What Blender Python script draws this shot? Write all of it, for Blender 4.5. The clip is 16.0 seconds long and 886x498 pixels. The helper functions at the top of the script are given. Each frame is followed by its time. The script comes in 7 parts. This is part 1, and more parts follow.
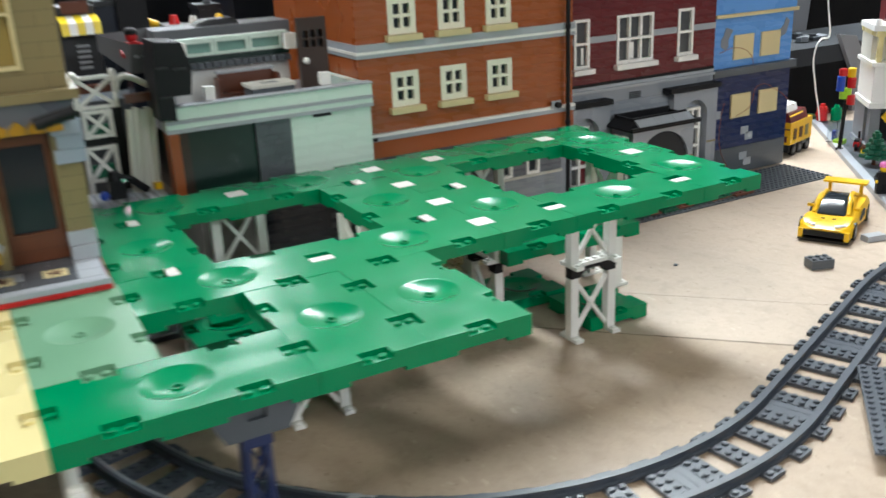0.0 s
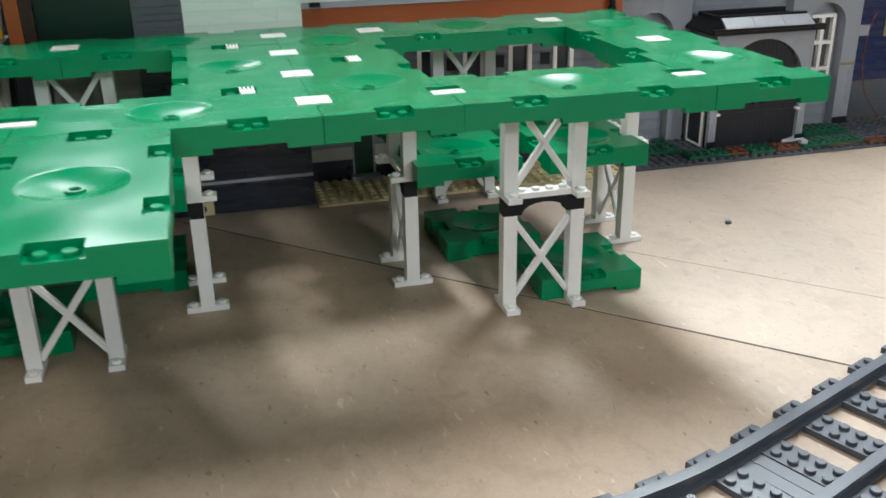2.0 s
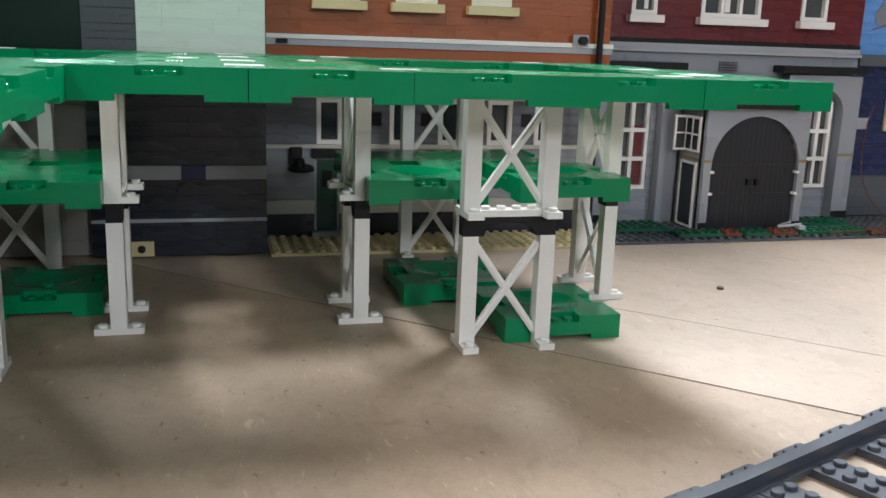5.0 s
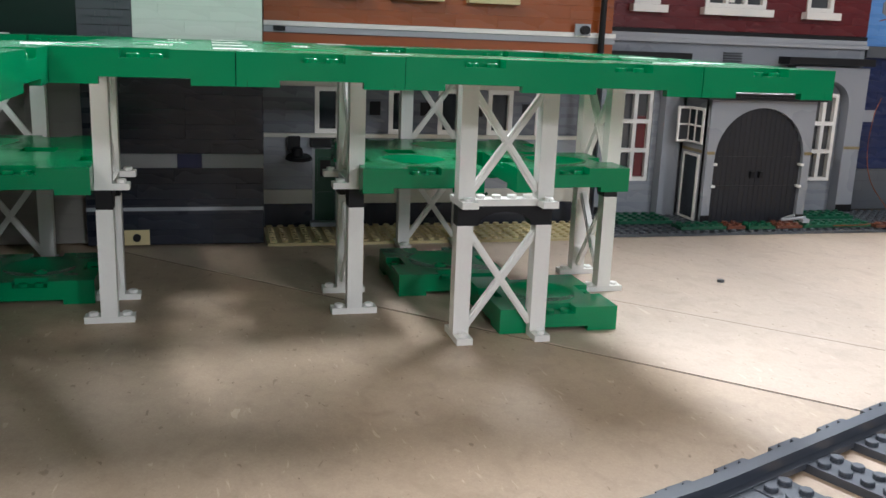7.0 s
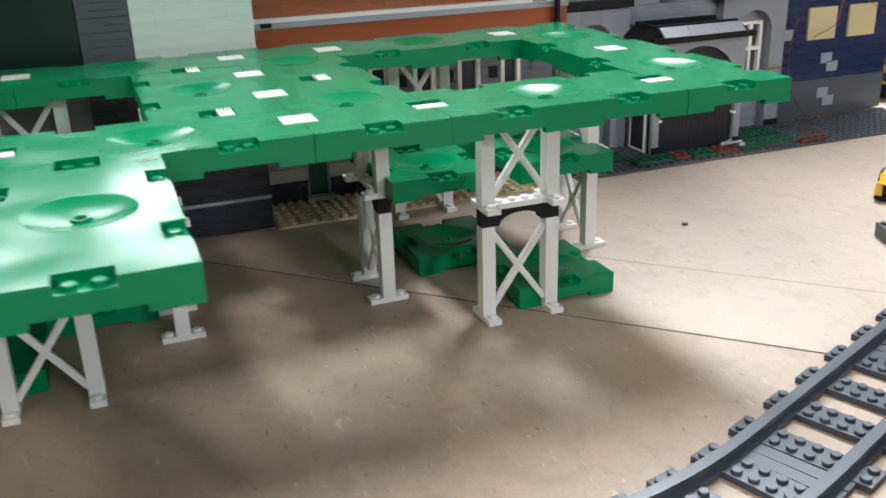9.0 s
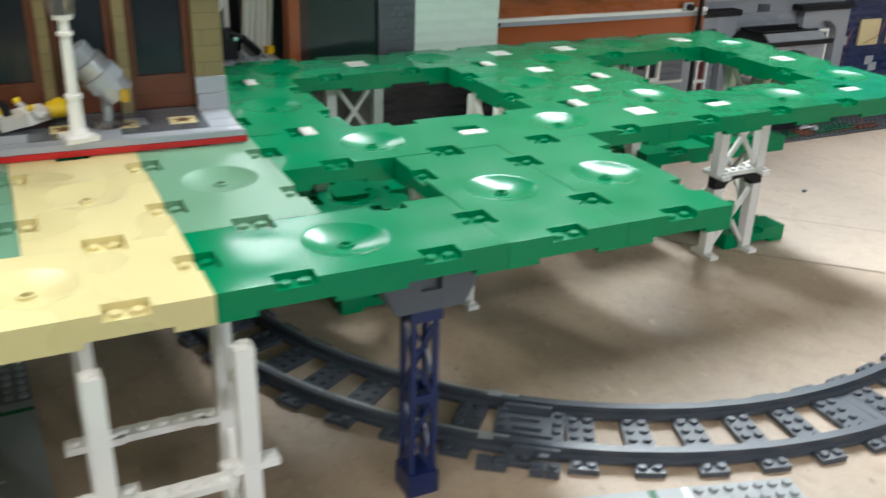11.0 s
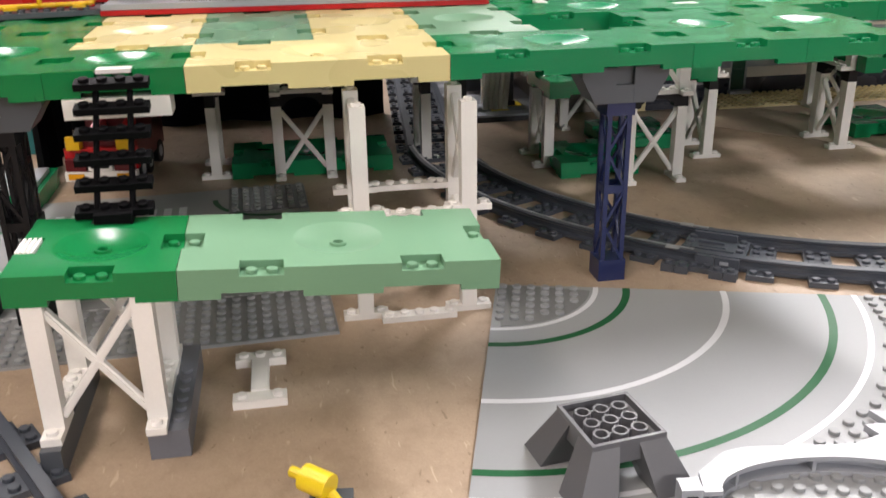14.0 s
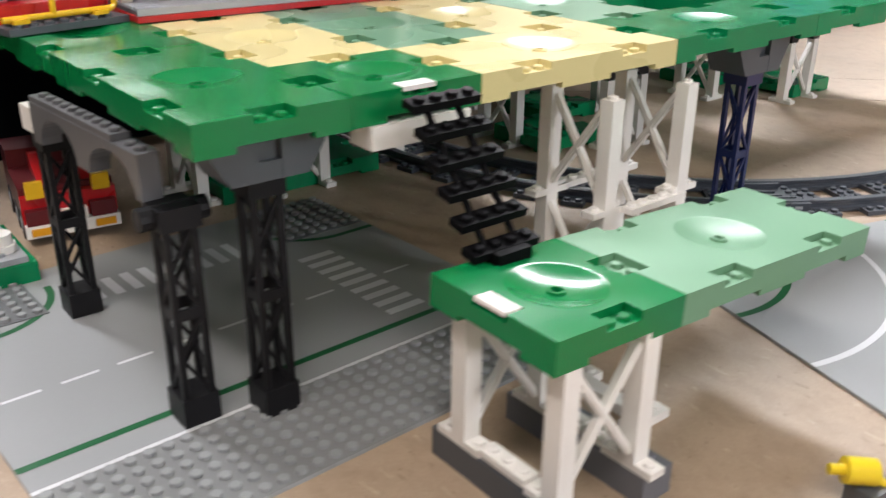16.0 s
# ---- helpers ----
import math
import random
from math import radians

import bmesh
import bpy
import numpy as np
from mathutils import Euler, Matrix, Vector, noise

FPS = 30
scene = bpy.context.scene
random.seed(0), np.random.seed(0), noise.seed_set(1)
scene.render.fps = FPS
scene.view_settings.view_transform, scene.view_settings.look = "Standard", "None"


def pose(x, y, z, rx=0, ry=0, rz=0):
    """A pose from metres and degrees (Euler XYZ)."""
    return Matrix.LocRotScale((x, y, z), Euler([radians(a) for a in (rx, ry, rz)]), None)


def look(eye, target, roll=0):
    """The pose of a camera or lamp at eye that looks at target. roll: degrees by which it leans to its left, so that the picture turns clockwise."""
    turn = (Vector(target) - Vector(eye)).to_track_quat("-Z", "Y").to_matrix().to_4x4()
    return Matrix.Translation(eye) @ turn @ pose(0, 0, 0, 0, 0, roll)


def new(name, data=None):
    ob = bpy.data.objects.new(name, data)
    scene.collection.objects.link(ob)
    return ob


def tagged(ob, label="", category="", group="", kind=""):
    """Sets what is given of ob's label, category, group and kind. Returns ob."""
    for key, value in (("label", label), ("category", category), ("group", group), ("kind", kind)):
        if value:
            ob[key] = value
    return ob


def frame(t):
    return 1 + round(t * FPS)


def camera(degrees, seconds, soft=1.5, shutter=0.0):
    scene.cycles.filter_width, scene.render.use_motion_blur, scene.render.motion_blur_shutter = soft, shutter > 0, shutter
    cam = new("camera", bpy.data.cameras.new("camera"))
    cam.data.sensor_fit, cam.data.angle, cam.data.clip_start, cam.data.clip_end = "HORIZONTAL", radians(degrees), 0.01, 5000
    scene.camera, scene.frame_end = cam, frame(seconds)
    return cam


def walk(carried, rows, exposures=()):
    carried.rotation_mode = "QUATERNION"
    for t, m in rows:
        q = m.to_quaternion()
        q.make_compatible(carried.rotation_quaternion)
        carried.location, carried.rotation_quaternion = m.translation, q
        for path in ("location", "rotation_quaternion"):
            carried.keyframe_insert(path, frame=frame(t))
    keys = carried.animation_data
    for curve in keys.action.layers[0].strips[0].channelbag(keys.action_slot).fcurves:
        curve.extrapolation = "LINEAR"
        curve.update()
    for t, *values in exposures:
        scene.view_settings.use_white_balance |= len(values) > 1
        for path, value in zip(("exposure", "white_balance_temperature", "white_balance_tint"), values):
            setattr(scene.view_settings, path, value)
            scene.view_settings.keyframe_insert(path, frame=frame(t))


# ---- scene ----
cam = camera(52.07, 16.0, shutter=0.5)
PATH = [
    (0, (-0.0085, -0.3895, 0.3457), (0.8838, 1.2693, -0.3267), -2.71),
    (0.5, (0.0987, -0.3318, 0.3217), (0.9719, 1.3155, -0.4019), 1.45),
    (1, (0.1958, -0.2892, 0.2742), (0.8002, 1.4593, -0.4858), -0.25),
    (1.5, (0.2382, -0.2711, 0.2545), (0.7822, 1.5023, -0.4932), -0.64),
    (2, (0.2698, -0.2578, 0.2347), (0.7462, 1.5267, -0.5326), -0.95),
    (2.5, (0.2905, -0.2408, 0.2241), (0.8144, 1.5281, -0.5483), 1.60),
    (3, (0.2976, -0.2244, 0.2156), (0.8076, 1.5526, -0.5473), 2.73),
    (3.5, (0.2993, -0.2152, 0.1996), (0.8355, 1.6094, -0.4194), 2.40),
    (4, (0.2951, -0.2210, 0.1638), (0.8623, 1.6370, -0.3116), 2.78),
    (4.5, (0.2985, -0.2252, 0.1528), (0.8204, 1.6525, -0.2966), 1.83),
    (7, (0.3102, -0.2209, 0.1472), (0.8035, 1.6612, -0.3161), 2.24),
    (7.5, (0.3120, -0.2209, 0.1491), (0.8058, 1.6550, -0.3376), 2.30),
    (8, (0.3043, -0.2219, 0.1583), (0.8189, 1.6288, -0.3984), 2.12),
    (8.2, (0.2955, -0.2256, 0.1733), (0.8147, 1.5963, -0.4679), 0.72),
    (10.3, (0.0544, -0.2896, 0.2868), (0.9310, 1.3439, -0.4638), 0.88),
    (10.5, (0.0180, -0.2959, 0.2891), (0.9176, 1.3233, -0.4651), 1.81),
    (11, (-0.0613, -0.3106, 0.2946), (0.7625, 1.3217, -0.5159), 1.85),
    (11.5, (-0.1276, -0.3121, 0.2969), (0.6865, 1.3121, -0.5391), 1.60),
    (12, (-0.1711, -0.3318, 0.3036), (0.6385, 1.2933, -0.5353), -0.51),
    (12.5, (-0.1626, -0.3656, 0.2972), (0.5423, 1.3293, -0.4968), 1.11),
    (13, (-0.1373, -0.4019, 0.2703), (0.3820, 1.3688, -0.5009), 0.97),
    (13.5, (-0.1104, -0.4304, 0.2391), (0.2928, 1.3911, -0.4818), 0.17),
    (14, (-0.0814, -0.4431, 0.2167), (0.2328, 1.3837, -0.5341), -0.87),
    (14.5, (-0.0790, -0.4410, 0.2117), (0.2259, 1.3843, -0.5470), 0.16),
    (15, (-0.1459, -0.4033, 0.2104), (0.3828, 1.3846, -0.5134), -0.24),
    (15.5, (-0.2842, -0.3289, 0.2230), (0.6680, 1.2563, -0.5391), -0.62),
    (16, (-0.3727, -0.2796, 0.2211), (0.7749, 1.1488, -0.5805), 0.41),
]
walk(cam, [(t, look(eye, target, roll)) for t, eye, target, roll in PATH],
     [(0, -0.18, 6100, 6), (3, -0.15, 6080, 10), (8, -0.1, 6080, 13), (10.5, -0.12, 6050, 7), (12, -0.2, 6080, 8), (13, -0.15, 6380, 14), (14.3, 0.03, 6750, 19), (16, 0.02, 6380, 16)])

# ---- world, lamps, exposure ----
world = bpy.data.worlds.new("room_air")
scene.world = world
world.use_nodes = True
world.node_tree.nodes["Background"].inputs[0].default_value = (0.9, 0.95, 1.0, 1)
world.node_tree.nodes["Background"].inputs[1].default_value = 0.022
LAMP_Z = 1.75
COOL, WARM = (0.97, 1.0, 0.99), (1.0, 0.92, 0.79)
# the five lamps at negative y are added fill for facades and near table
LAMPS = [(1.4, 1.3, 122, COOL), (-0.6, 1.5, 31, COOL), (-0.1, 3.3, 18, COOL), (1.0, 4.4, 38, COOL), (0.35, 5.4, 46, COOL), (-1.1, -2.2, 14, WARM), (0.9, -2.6, 6, COOL), (0.9, -4.6, 55, COOL), (2.4, -4.8, 165, COOL), (-0.85, -0.55, 20, WARM)]
TUBE_TURN = -72
for lx, ly, power, tint in LAMPS:
    lamp = bpy.data.lights.new("ceiling_tube", "AREA")
    lamp.shape, lamp.size, lamp.size_y = "RECTANGLE", 1.5, 0.24
    lamp.energy, lamp.color = power, tint
    ob = new("ceiling_tube", lamp)
    ob.matrix_world = pose(lx, ly, LAMP_Z - 0.03, 0, 0, TUBE_TURN)

# ---- units of the bricks ----
S, PL, BR = 0.008, 0.0032, 0.0096
M = 8 * S
DECK = 0.1376
MID = 0.08

# ---- materials ----
def material(name, rgb, rough=0.28, metal=0.0, vary=0.06, grain=900.0, bump=0.02, clear=0.0, blotch=14.0, emit=0.0, shift=0.04, wave=0.0002, gloss=0.5):
    m = bpy.data.materials.new(name)
    m.use_nodes = True
    t, n = m.node_tree, m.node_tree.nodes
    b = n["Principled BSDF"]
    co = n.new("ShaderNodeTexCoord")
    big, fine = n.new("ShaderNodeTexNoise"), n.new("ShaderNodeTexNoise")
    big.inputs["Scale"].default_value, big.inputs["Detail"].default_value = blotch, 3 if wave < 0.0003 else 0
    fine.inputs["Scale"].default_value, fine.inputs["Detail"].default_value = grain, 2
    t.links.new(co.outputs["Object"], big.inputs["Vector"])
    t.links.new(co.outputs["Object"], fine.inputs["Vector"])
    mix = n.new("ShaderNodeMix")
    mix.data_type = "RGBA"
    dark = [c * (1 - 1.6 * vary) for c in rgb]
    lite = [min(1, c * (1 + 1.2 * vary) + 0.001) for c in rgb]
    mix.inputs[6].default_value, mix.inputs[7].default_value = (*dark, 1), (*lite, 1)
    add = n.new("ShaderNodeMath")
    add.operation = "MULTIPLY_ADD"
    add.inputs[1].default_value = 0.35
    t.links.new(fine.outputs["Fac"], add.inputs[0])
    half = n.new("ShaderNodeMath")
    half.operation = "MULTIPLY"
    half.inputs[1].default_value = 0.65
    t.links.new(big.outputs["Fac"], half.inputs[0])
    t.links.new(half.outputs[0], add.inputs[2])
    t.links.new(add.outputs[0], mix.inputs[0])
    info, hsv, span = n.new("ShaderNodeObjectInfo"), n.new("ShaderNodeHueSaturation"), n.new("ShaderNodeMapRange")
    span.inputs[3].default_value, span.inputs[4].default_value = 1 - shift, 1 + shift
    t.links.new(info.outputs["Random"], span.inputs[0])
    t.links.new(span.outputs[0], hsv.inputs["Value"])
    t.links.new(mix.outputs[2], hsv.inputs["Color"])
    t.links.new(hsv.outputs[0], b.inputs["Base Color"])
    r = n.new("ShaderNodeMapRange")
    r.inputs[3].default_value, r.inputs[4].default_value = rough * 0.75, rough * 1.3
    t.links.new(big.outputs["Fac"], r.inputs[0])
    t.links.new(r.outputs[0], b.inputs["Roughness"])
    b.inputs["Metallic"].default_value = metal
    b.inputs["Specular IOR Level"].default_value = gloss
    if bump:
        bu = n.new("ShaderNodeBump")
        bu.inputs["Strength"].default_value, bu.inputs["Distance"].default_value = bump * 5, wave
        t.links.new(big.outputs["Fac"], bu.inputs["Height"])
        t.links.new(bu.outputs[0], b.inputs["Normal"])
    if clear:
        b.inputs["Transmission Weight"].default_value = clear
    if emit:
        b.inputs["Emission Color"].default_value, b.inputs["Emission Strength"].default_value = (*rgb, 1), emit
    return m


def brickwork(name, rgb, rough=0.3, wide=4, vary=0.05):
    """Plastic wall laid of bricks: thin dark joints, each brick a little different, at stud size."""
    m = material(name, rgb, rough, vary=vary)
    t, n = m.node_tree, m.node_tree.nodes
    b = n["Principled BSDF"]
    co = n.new("ShaderNodeTexCoord")
    mp = n.new("ShaderNodeMapping")
    mp.inputs["Rotation"].default_value = (radians(90), 0, 0)
    br = n.new("ShaderNodeTexBrick")
    br.inputs["Scale"].default_value = 1.0
    br.inputs["Mortar Size"].default_value = 0.00022
    br.inputs["Mortar Smooth"].default_value = 0.3
    br.inputs["Brick Width"].default_value = wide * S
    br.inputs["Row Height"].default_value = BR
    br.inputs["Color1"].default_value = (*[c * 1.03 for c in rgb], 1)
    br.inputs["Color2"].default_value = (*[c * 0.95 for c in rgb], 1)
    br.inputs["Mortar"].default_value = (*[c * 0.55 for c in rgb], 1)
    t.links.new(co.outputs["Object"], mp.inputs[0])
    t.links.new(mp.outputs[0], br.inputs["Vector"])
    t.links.new(br.outputs["Color"], b.inputs["Base Color"])
    bu = n.new("ShaderNodeBump")
    bu.invert = True
    bu.inputs["Strength"].default_value, bu.inputs["Distance"].default_value = 0.5, 0.0003
    t.links.new(br.outputs["Fac"], bu.inputs["Height"])
    t.links.new(bu.outputs[0], b.inputs["Normal"])
    return m


DOORPANE = material("dark_door_pane", (0.030, 0.034, 0.055), 0.15)
GREEN = material("green_plastic", (0.0, 0.226, 0.084), 0.23, gloss=0.30, bump=0.2, blotch=34, wave=0.0014)
BGREEN = material("bright_green_plastic", (0.0, 0.200, 0.055), 0.22, gloss=0.34, bump=0.2, blotch=34, wave=0.0010)
DGREEN = material("dark_green_plastic", (0.003, 0.019, 0.014), 0.3)
SAGE = material("sand_green_plastic", (0.15, 0.315, 0.20), 0.26, bump=0.2, blotch=30, wave=0.0004)
LSAGE = material("light_sand_green_plastic", (0.165, 0.332, 0.208), 0.34, gloss=0.28, bump=0.2, blotch=30, wave=0.0004)
YELLOW = material("pale_yellow_plastic", (0.71, 0.615, 0.300), 0.28, bump=0.2, blotch=30, wave=0.0004)
WHITE = material("white_plastic", (0.88, 0.86, 0.83), 0.3)
BLACK = material("black_plastic", (0.009, 0.009, 0.011), 0.48, gloss=0.25)
DGREY = material("dark_grey_plastic", (0.085, 0.095, 0.11), 0.35)
TRACK = material("track_grey_plastic", (0.065, 0.075, 0.095), 0.35)
LGREY = material("light_grey_plastic", (0.38, 0.40, 0.44), 0.33)
DBLUE = material("dark_blue_plastic", (0.008, 0.018, 0.09), 0.3)
RED = material("red_plastic", (0.55, 0.012, 0.016), 0.28)
BYELLOW = material("bright_yellow_plastic", (0.85, 0.50, 0.01), 0.28)
TAN = material("tan_plastic", (0.68, 0.57, 0.31), 0.35)
OLIVE = material("dark_tan_plastic", (0.24, 0.19, 0.09), 0.35)
DBROWN = material("dark_brown_plastic", (0.035, 0.016, 0.010), 0.32)
BROWN = material("reddish_brown_plastic", (0.10, 0.03, 0.014), 0.32)
DRED = material("dark_red_plastic", (0.12, 0.012, 0.016), 0.3)
SILVER = material("silver_plastic", (0.45, 0.46, 0.48), 0.3, metal=0.5)
MATBLACK = material("matt_black_plastic", (0.004, 0.004, 0.005), 0.55, gloss=0.06)
GATEBLACK = material("matt_black_board_plastic", (0.020, 0.021, 0.027), 0.42, gloss=0.3)
PANE = material("smoky_window_plastic", (0.075, 0.078, 0.085), 0.14, vary=0.25, blotch=60, gloss=0.5)
GLASS = material("dark_window_plastic", (0.02, 0.026, 0.032), 0.12, gloss=0.3)
DARKLINE = material("pencil_line", (0.20, 0.15, 0.11), 0.6)
PAVING = material("dark_paving_plastic", (0.085, 0.095, 0.11), 0.2)
TEAL = material("teal_plastic", (0.005, 0.16, 0.19), 0.3)
CHROME = material("chrome_plastic", (0.75, 0.76, 0.78), 0.12, metal=1.0)
NAVY = material("navy_plastic", (0.015, 0.022, 0.05), 0.32)
STONE = material("stone_grey_plastic", (0.38, 0.34, 0.30), 0.35)
SKYPANE = material("pale_teal_window_plastic", (0.20, 0.34, 0.30), 0.1)
LBLUE = material("light_blue_plastic", (0.22, 0.46, 0.75), 0.3)
AMBER = material("amber_plastic", (0.80, 0.36, 0.015), 0.25)
LEMON = material("lemon_yellow_plastic", (0.82, 0.61, 0.02), 0.3)
SKIN = material("doll_yellow_plastic", (0.85, 0.58, 0.02), 0.3)
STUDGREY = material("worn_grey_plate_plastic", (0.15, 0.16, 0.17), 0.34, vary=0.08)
# road grey darkened by the shade between studs; also one paver tone
SHADEPAVER = material("dusty_grey_plate_plastic", (0.215, 0.225, 0.23), 0.4, vary=0.08)
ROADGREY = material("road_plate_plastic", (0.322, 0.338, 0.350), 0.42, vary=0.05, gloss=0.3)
LINEWHITE = material("printed_white", (0.69, 0.71, 0.74), 0.35)
LINEGREEN = material("printed_green", (0.015, 0.115, 0.045), 0.4, gloss=0.2)
WMINT = material("mint_brick_wall", (0.66, 0.78, 0.71), 0.27, shift=0.015)
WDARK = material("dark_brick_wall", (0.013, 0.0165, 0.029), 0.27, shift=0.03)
WORANGE = material("dark_orange_brick_wall", (0.33, 0.085, 0.022), 0.27, shift=0.03)
WRED = material("dark_red_brick_wall", (0.125, 0.014, 0.018), 0.27, shift=0.03)
WGREY = material("grey_brick_wall", (0.30, 0.32, 0.36), 0.27, shift=0.03)
WSTONE = material("stone_brick_wall", (0.25, 0.235, 0.215), 0.3, shift=0.03)
WDGREY = brickwork("dark_grey_brick_wall", (0.09, 0.10, 0.115), wide=4)
WBLUE = material("dark_blue_brick_wall", (0.007, 0.018, 0.085), 0.27, shift=0.03)
WLBLUE = material("medium_blue_brick_wall", (0.13, 0.32, 0.72), 0.27, shift=0.03)
WOLIVE = brickwork("dark_tan_brick_wall", (0.24, 0.19, 0.09), wide=4)
WBROWN = brickwork("brown_brick_column", (0.13, 0.042, 0.018), wide=3)
WDGREY2 = material("blue_grey_brick_wall", (0.13, 0.14, 0.165), 0.27, shift=0.03)
CREAM = material("cream_plastic", (0.83, 0.80, 0.66), 0.3)
TANWHITE = material("off_white_plastic", (0.62, 0.60, 0.54), 0.35)
WORNBLUE = material("worn_blue_grey_plastic", (0.20, 0.215, 0.25), 0.4, vary=0.15, blotch=60)
WORNGREY = material("worn_bluish_grey_plastic", (0.16, 0.17, 0.20), 0.4, vary=0.1)
QUOIN = material("sand_blue_plastic", (0.33, 0.38, 0.47), 0.35)
ORBAND = material("dark_orange_plastic", (0.34, 0.085, 0.022), 0.3)
DGREEN2 = material("deep_green_plastic", (0.004, 0.06, 0.03), 0.3)
DGREEN3 = material("foliage_green_plastic", (0.006, 0.10, 0.05), 0.35)
REDBROWN = material("red_brown_plastic", (0.14, 0.045, 0.025), 0.35)
BLACKGREY = material("charcoal_plastic", (0.020, 0.020, 0.023), 0.35)
COPPER = material("copper_wire", (0.35, 0.10, 0.04), 0.35, metal=0.8)
CLEAR = material("clear_plastic", (0.9, 0.92, 0.93), 0.05, clear=0.95, bump=0)
GOLD = material("gold_plastic", (0.65, 0.36, 0.04), 0.25, metal=0.6)
LIME = material("lime_plastic", (0.35, 0.62, 0.03), 0.3)
DBLUEB = material("blue_plastic", (0.01, 0.06, 0.45), 0.3)
MGREY = material("stone_grey_plastic", (0.20, 0.21, 0.23), 0.35)
MDGREY = material("iron_grey_plastic", (0.115, 0.118, 0.13), 0.35)
TANGLASS = material("tinted_window_plastic", (0.30, 0.22, 0.07), 0.12)
PINK = material("pink_plastic", (0.7, 0.2, 0.5), 0.3)
BOARD = material("fibreboard", (0.44, 0.330, 0.238), 0.5, vary=0.10, grain=1100, blotch=30, bump=0.05)
BOARD2 = material("pale_fibreboard", (0.475, 0.375, 0.290), 0.5, vary=0.08, grain=1100, blotch=30, bump=0.05)
WALLPAINT = material("wall_paint", (0.12, 0.12, 0.125), 0.8, blotch=2)
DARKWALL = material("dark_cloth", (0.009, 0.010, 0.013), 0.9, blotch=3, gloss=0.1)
CASEBLACK = material("dull_black_vinyl", (0.005, 0.005, 0.006), 0.8, blotch=8, gloss=0.1)
PANELGREY = material("dull_grey_board", (0.22, 0.22, 0.24), 0.7, blotch=10, gloss=0.2)
CASEGREY = material("dull_case_vinyl", (0.035, 0.037, 0.042), 0.8, blotch=8, gloss=0.2)
CEIL = material("ceiling_tiles", (0.30, 0.30, 0.30), 0.8, blotch=2)
CARPET = material("carpet", (0.07, 0.07, 0.085), 0.95, blotch=8)
TUBE = material("lamp_diffuser", (1.0, 0.97, 0.92), 0.5, emit=9.0)


def flecked(m, dark, pale):
    """Pressed fibres: mottled felt of short dark and pale fibres, with a few chips."""
    t, n = m.node_tree, m.node_tree.nodes
    b = n["Principled BSDF"]
    old = b.inputs["Base Color"].links[0].from_socket
    co = n.new("ShaderNodeTexCoord")
    for scale, thin, turn, low, high, power, tone in ((900.0, 0.8, 0.5, 0.46, 0.70, 0.11, dark), (820.0, 0.75, 1.9, 0.50, 0.72, 0.12, pale), (230.0, 0.8, 2.6, 0.48, 0.72, 0.12, dark), (330.0, 0.42, 0.2, 0.69, 0.74, 0.75, dark), (260.0, 0.40, 2.2, 0.70, 0.75, 0.6, dark), (300.0, 0.22, 1.2, 0.68, 0.74, 0.5, pale), (280.0, 0.22, 2.9, 0.69, 0.75, 0.45, pale), (70.0, 0.8, 0.9, 0.50, 0.75, 0.25, dark), (14.0, 0.8, 0.3, 0.48, 0.72, 0.16, dark)):
        mp = n.new("ShaderNodeMapping")
        mp.inputs["Scale"].default_value = (scale, scale * thin, scale)
        mp.inputs["Rotation"].default_value = (0, 0, turn)
        no, ra, mx = n.new("ShaderNodeTexNoise"), n.new("ShaderNodeMapRange"), n.new("ShaderNodeMix")
        no.inputs["Scale"].default_value, no.inputs["Detail"].default_value, no.inputs["Distortion"].default_value = 1.0, 2.5, 0.6
        ra.inputs[1].default_value, ra.inputs[2].default_value, ra.inputs[4].default_value = low, high, power
        mx.data_type = "RGBA"
        mx.inputs[7].default_value = (*tone, 1)
        t.links.new(co.outputs["Object"], mp.inputs[0])
        t.links.new(mp.outputs[0], no.inputs["Vector"])
        t.links.new(no.outputs["Fac"], ra.inputs[0])
        t.links.new(ra.outputs[0], mx.inputs[0])
        t.links.new(old, mx.inputs[6])
        old = mx.outputs[2]
    t.links.new(old, b.inputs["Base Color"])


flecked(BOARD, (0.20, 0.135, 0.088), (0.66, 0.55, 0.43))
flecked(BOARD2, (0.23, 0.165, 0.115), (0.66, 0.56, 0.45))


# ---- building blocks ----
def box(bm, x0, x1, y0, y1, z0, z1):
    v = [bm.verts.new((x, y, z)) for z in (z0, z1) for y in (y0, y1) for x in (x0, x1)]
    for f in ((0, 2, 3, 1), (4, 5, 7, 6), (0, 1, 5, 4), (2, 6, 7, 3), (0, 4, 6, 2), (1, 3, 7, 5)):
        bm.faces.new([v[i] for i in f])


def prism(bm, pts, h, m=None):
    """Pull the outline pts, in x and y, from z 0 to h, and lay it by the matrix m."""
    m = m or Matrix()
    lo = [bm.verts.new(m @ Vector((x, y, 0))) for x, y in pts]
    hi = [bm.verts.new(m @ Vector((x, y, h))) for x, y in pts]
    k = len(pts)
    bm.faces.new(lo[::-1])
    bm.faces.new(hi)
    for i in range(k):
        bm.faces.new((lo[i], lo[(i + 1) % k], hi[(i + 1) % k], hi[i]))


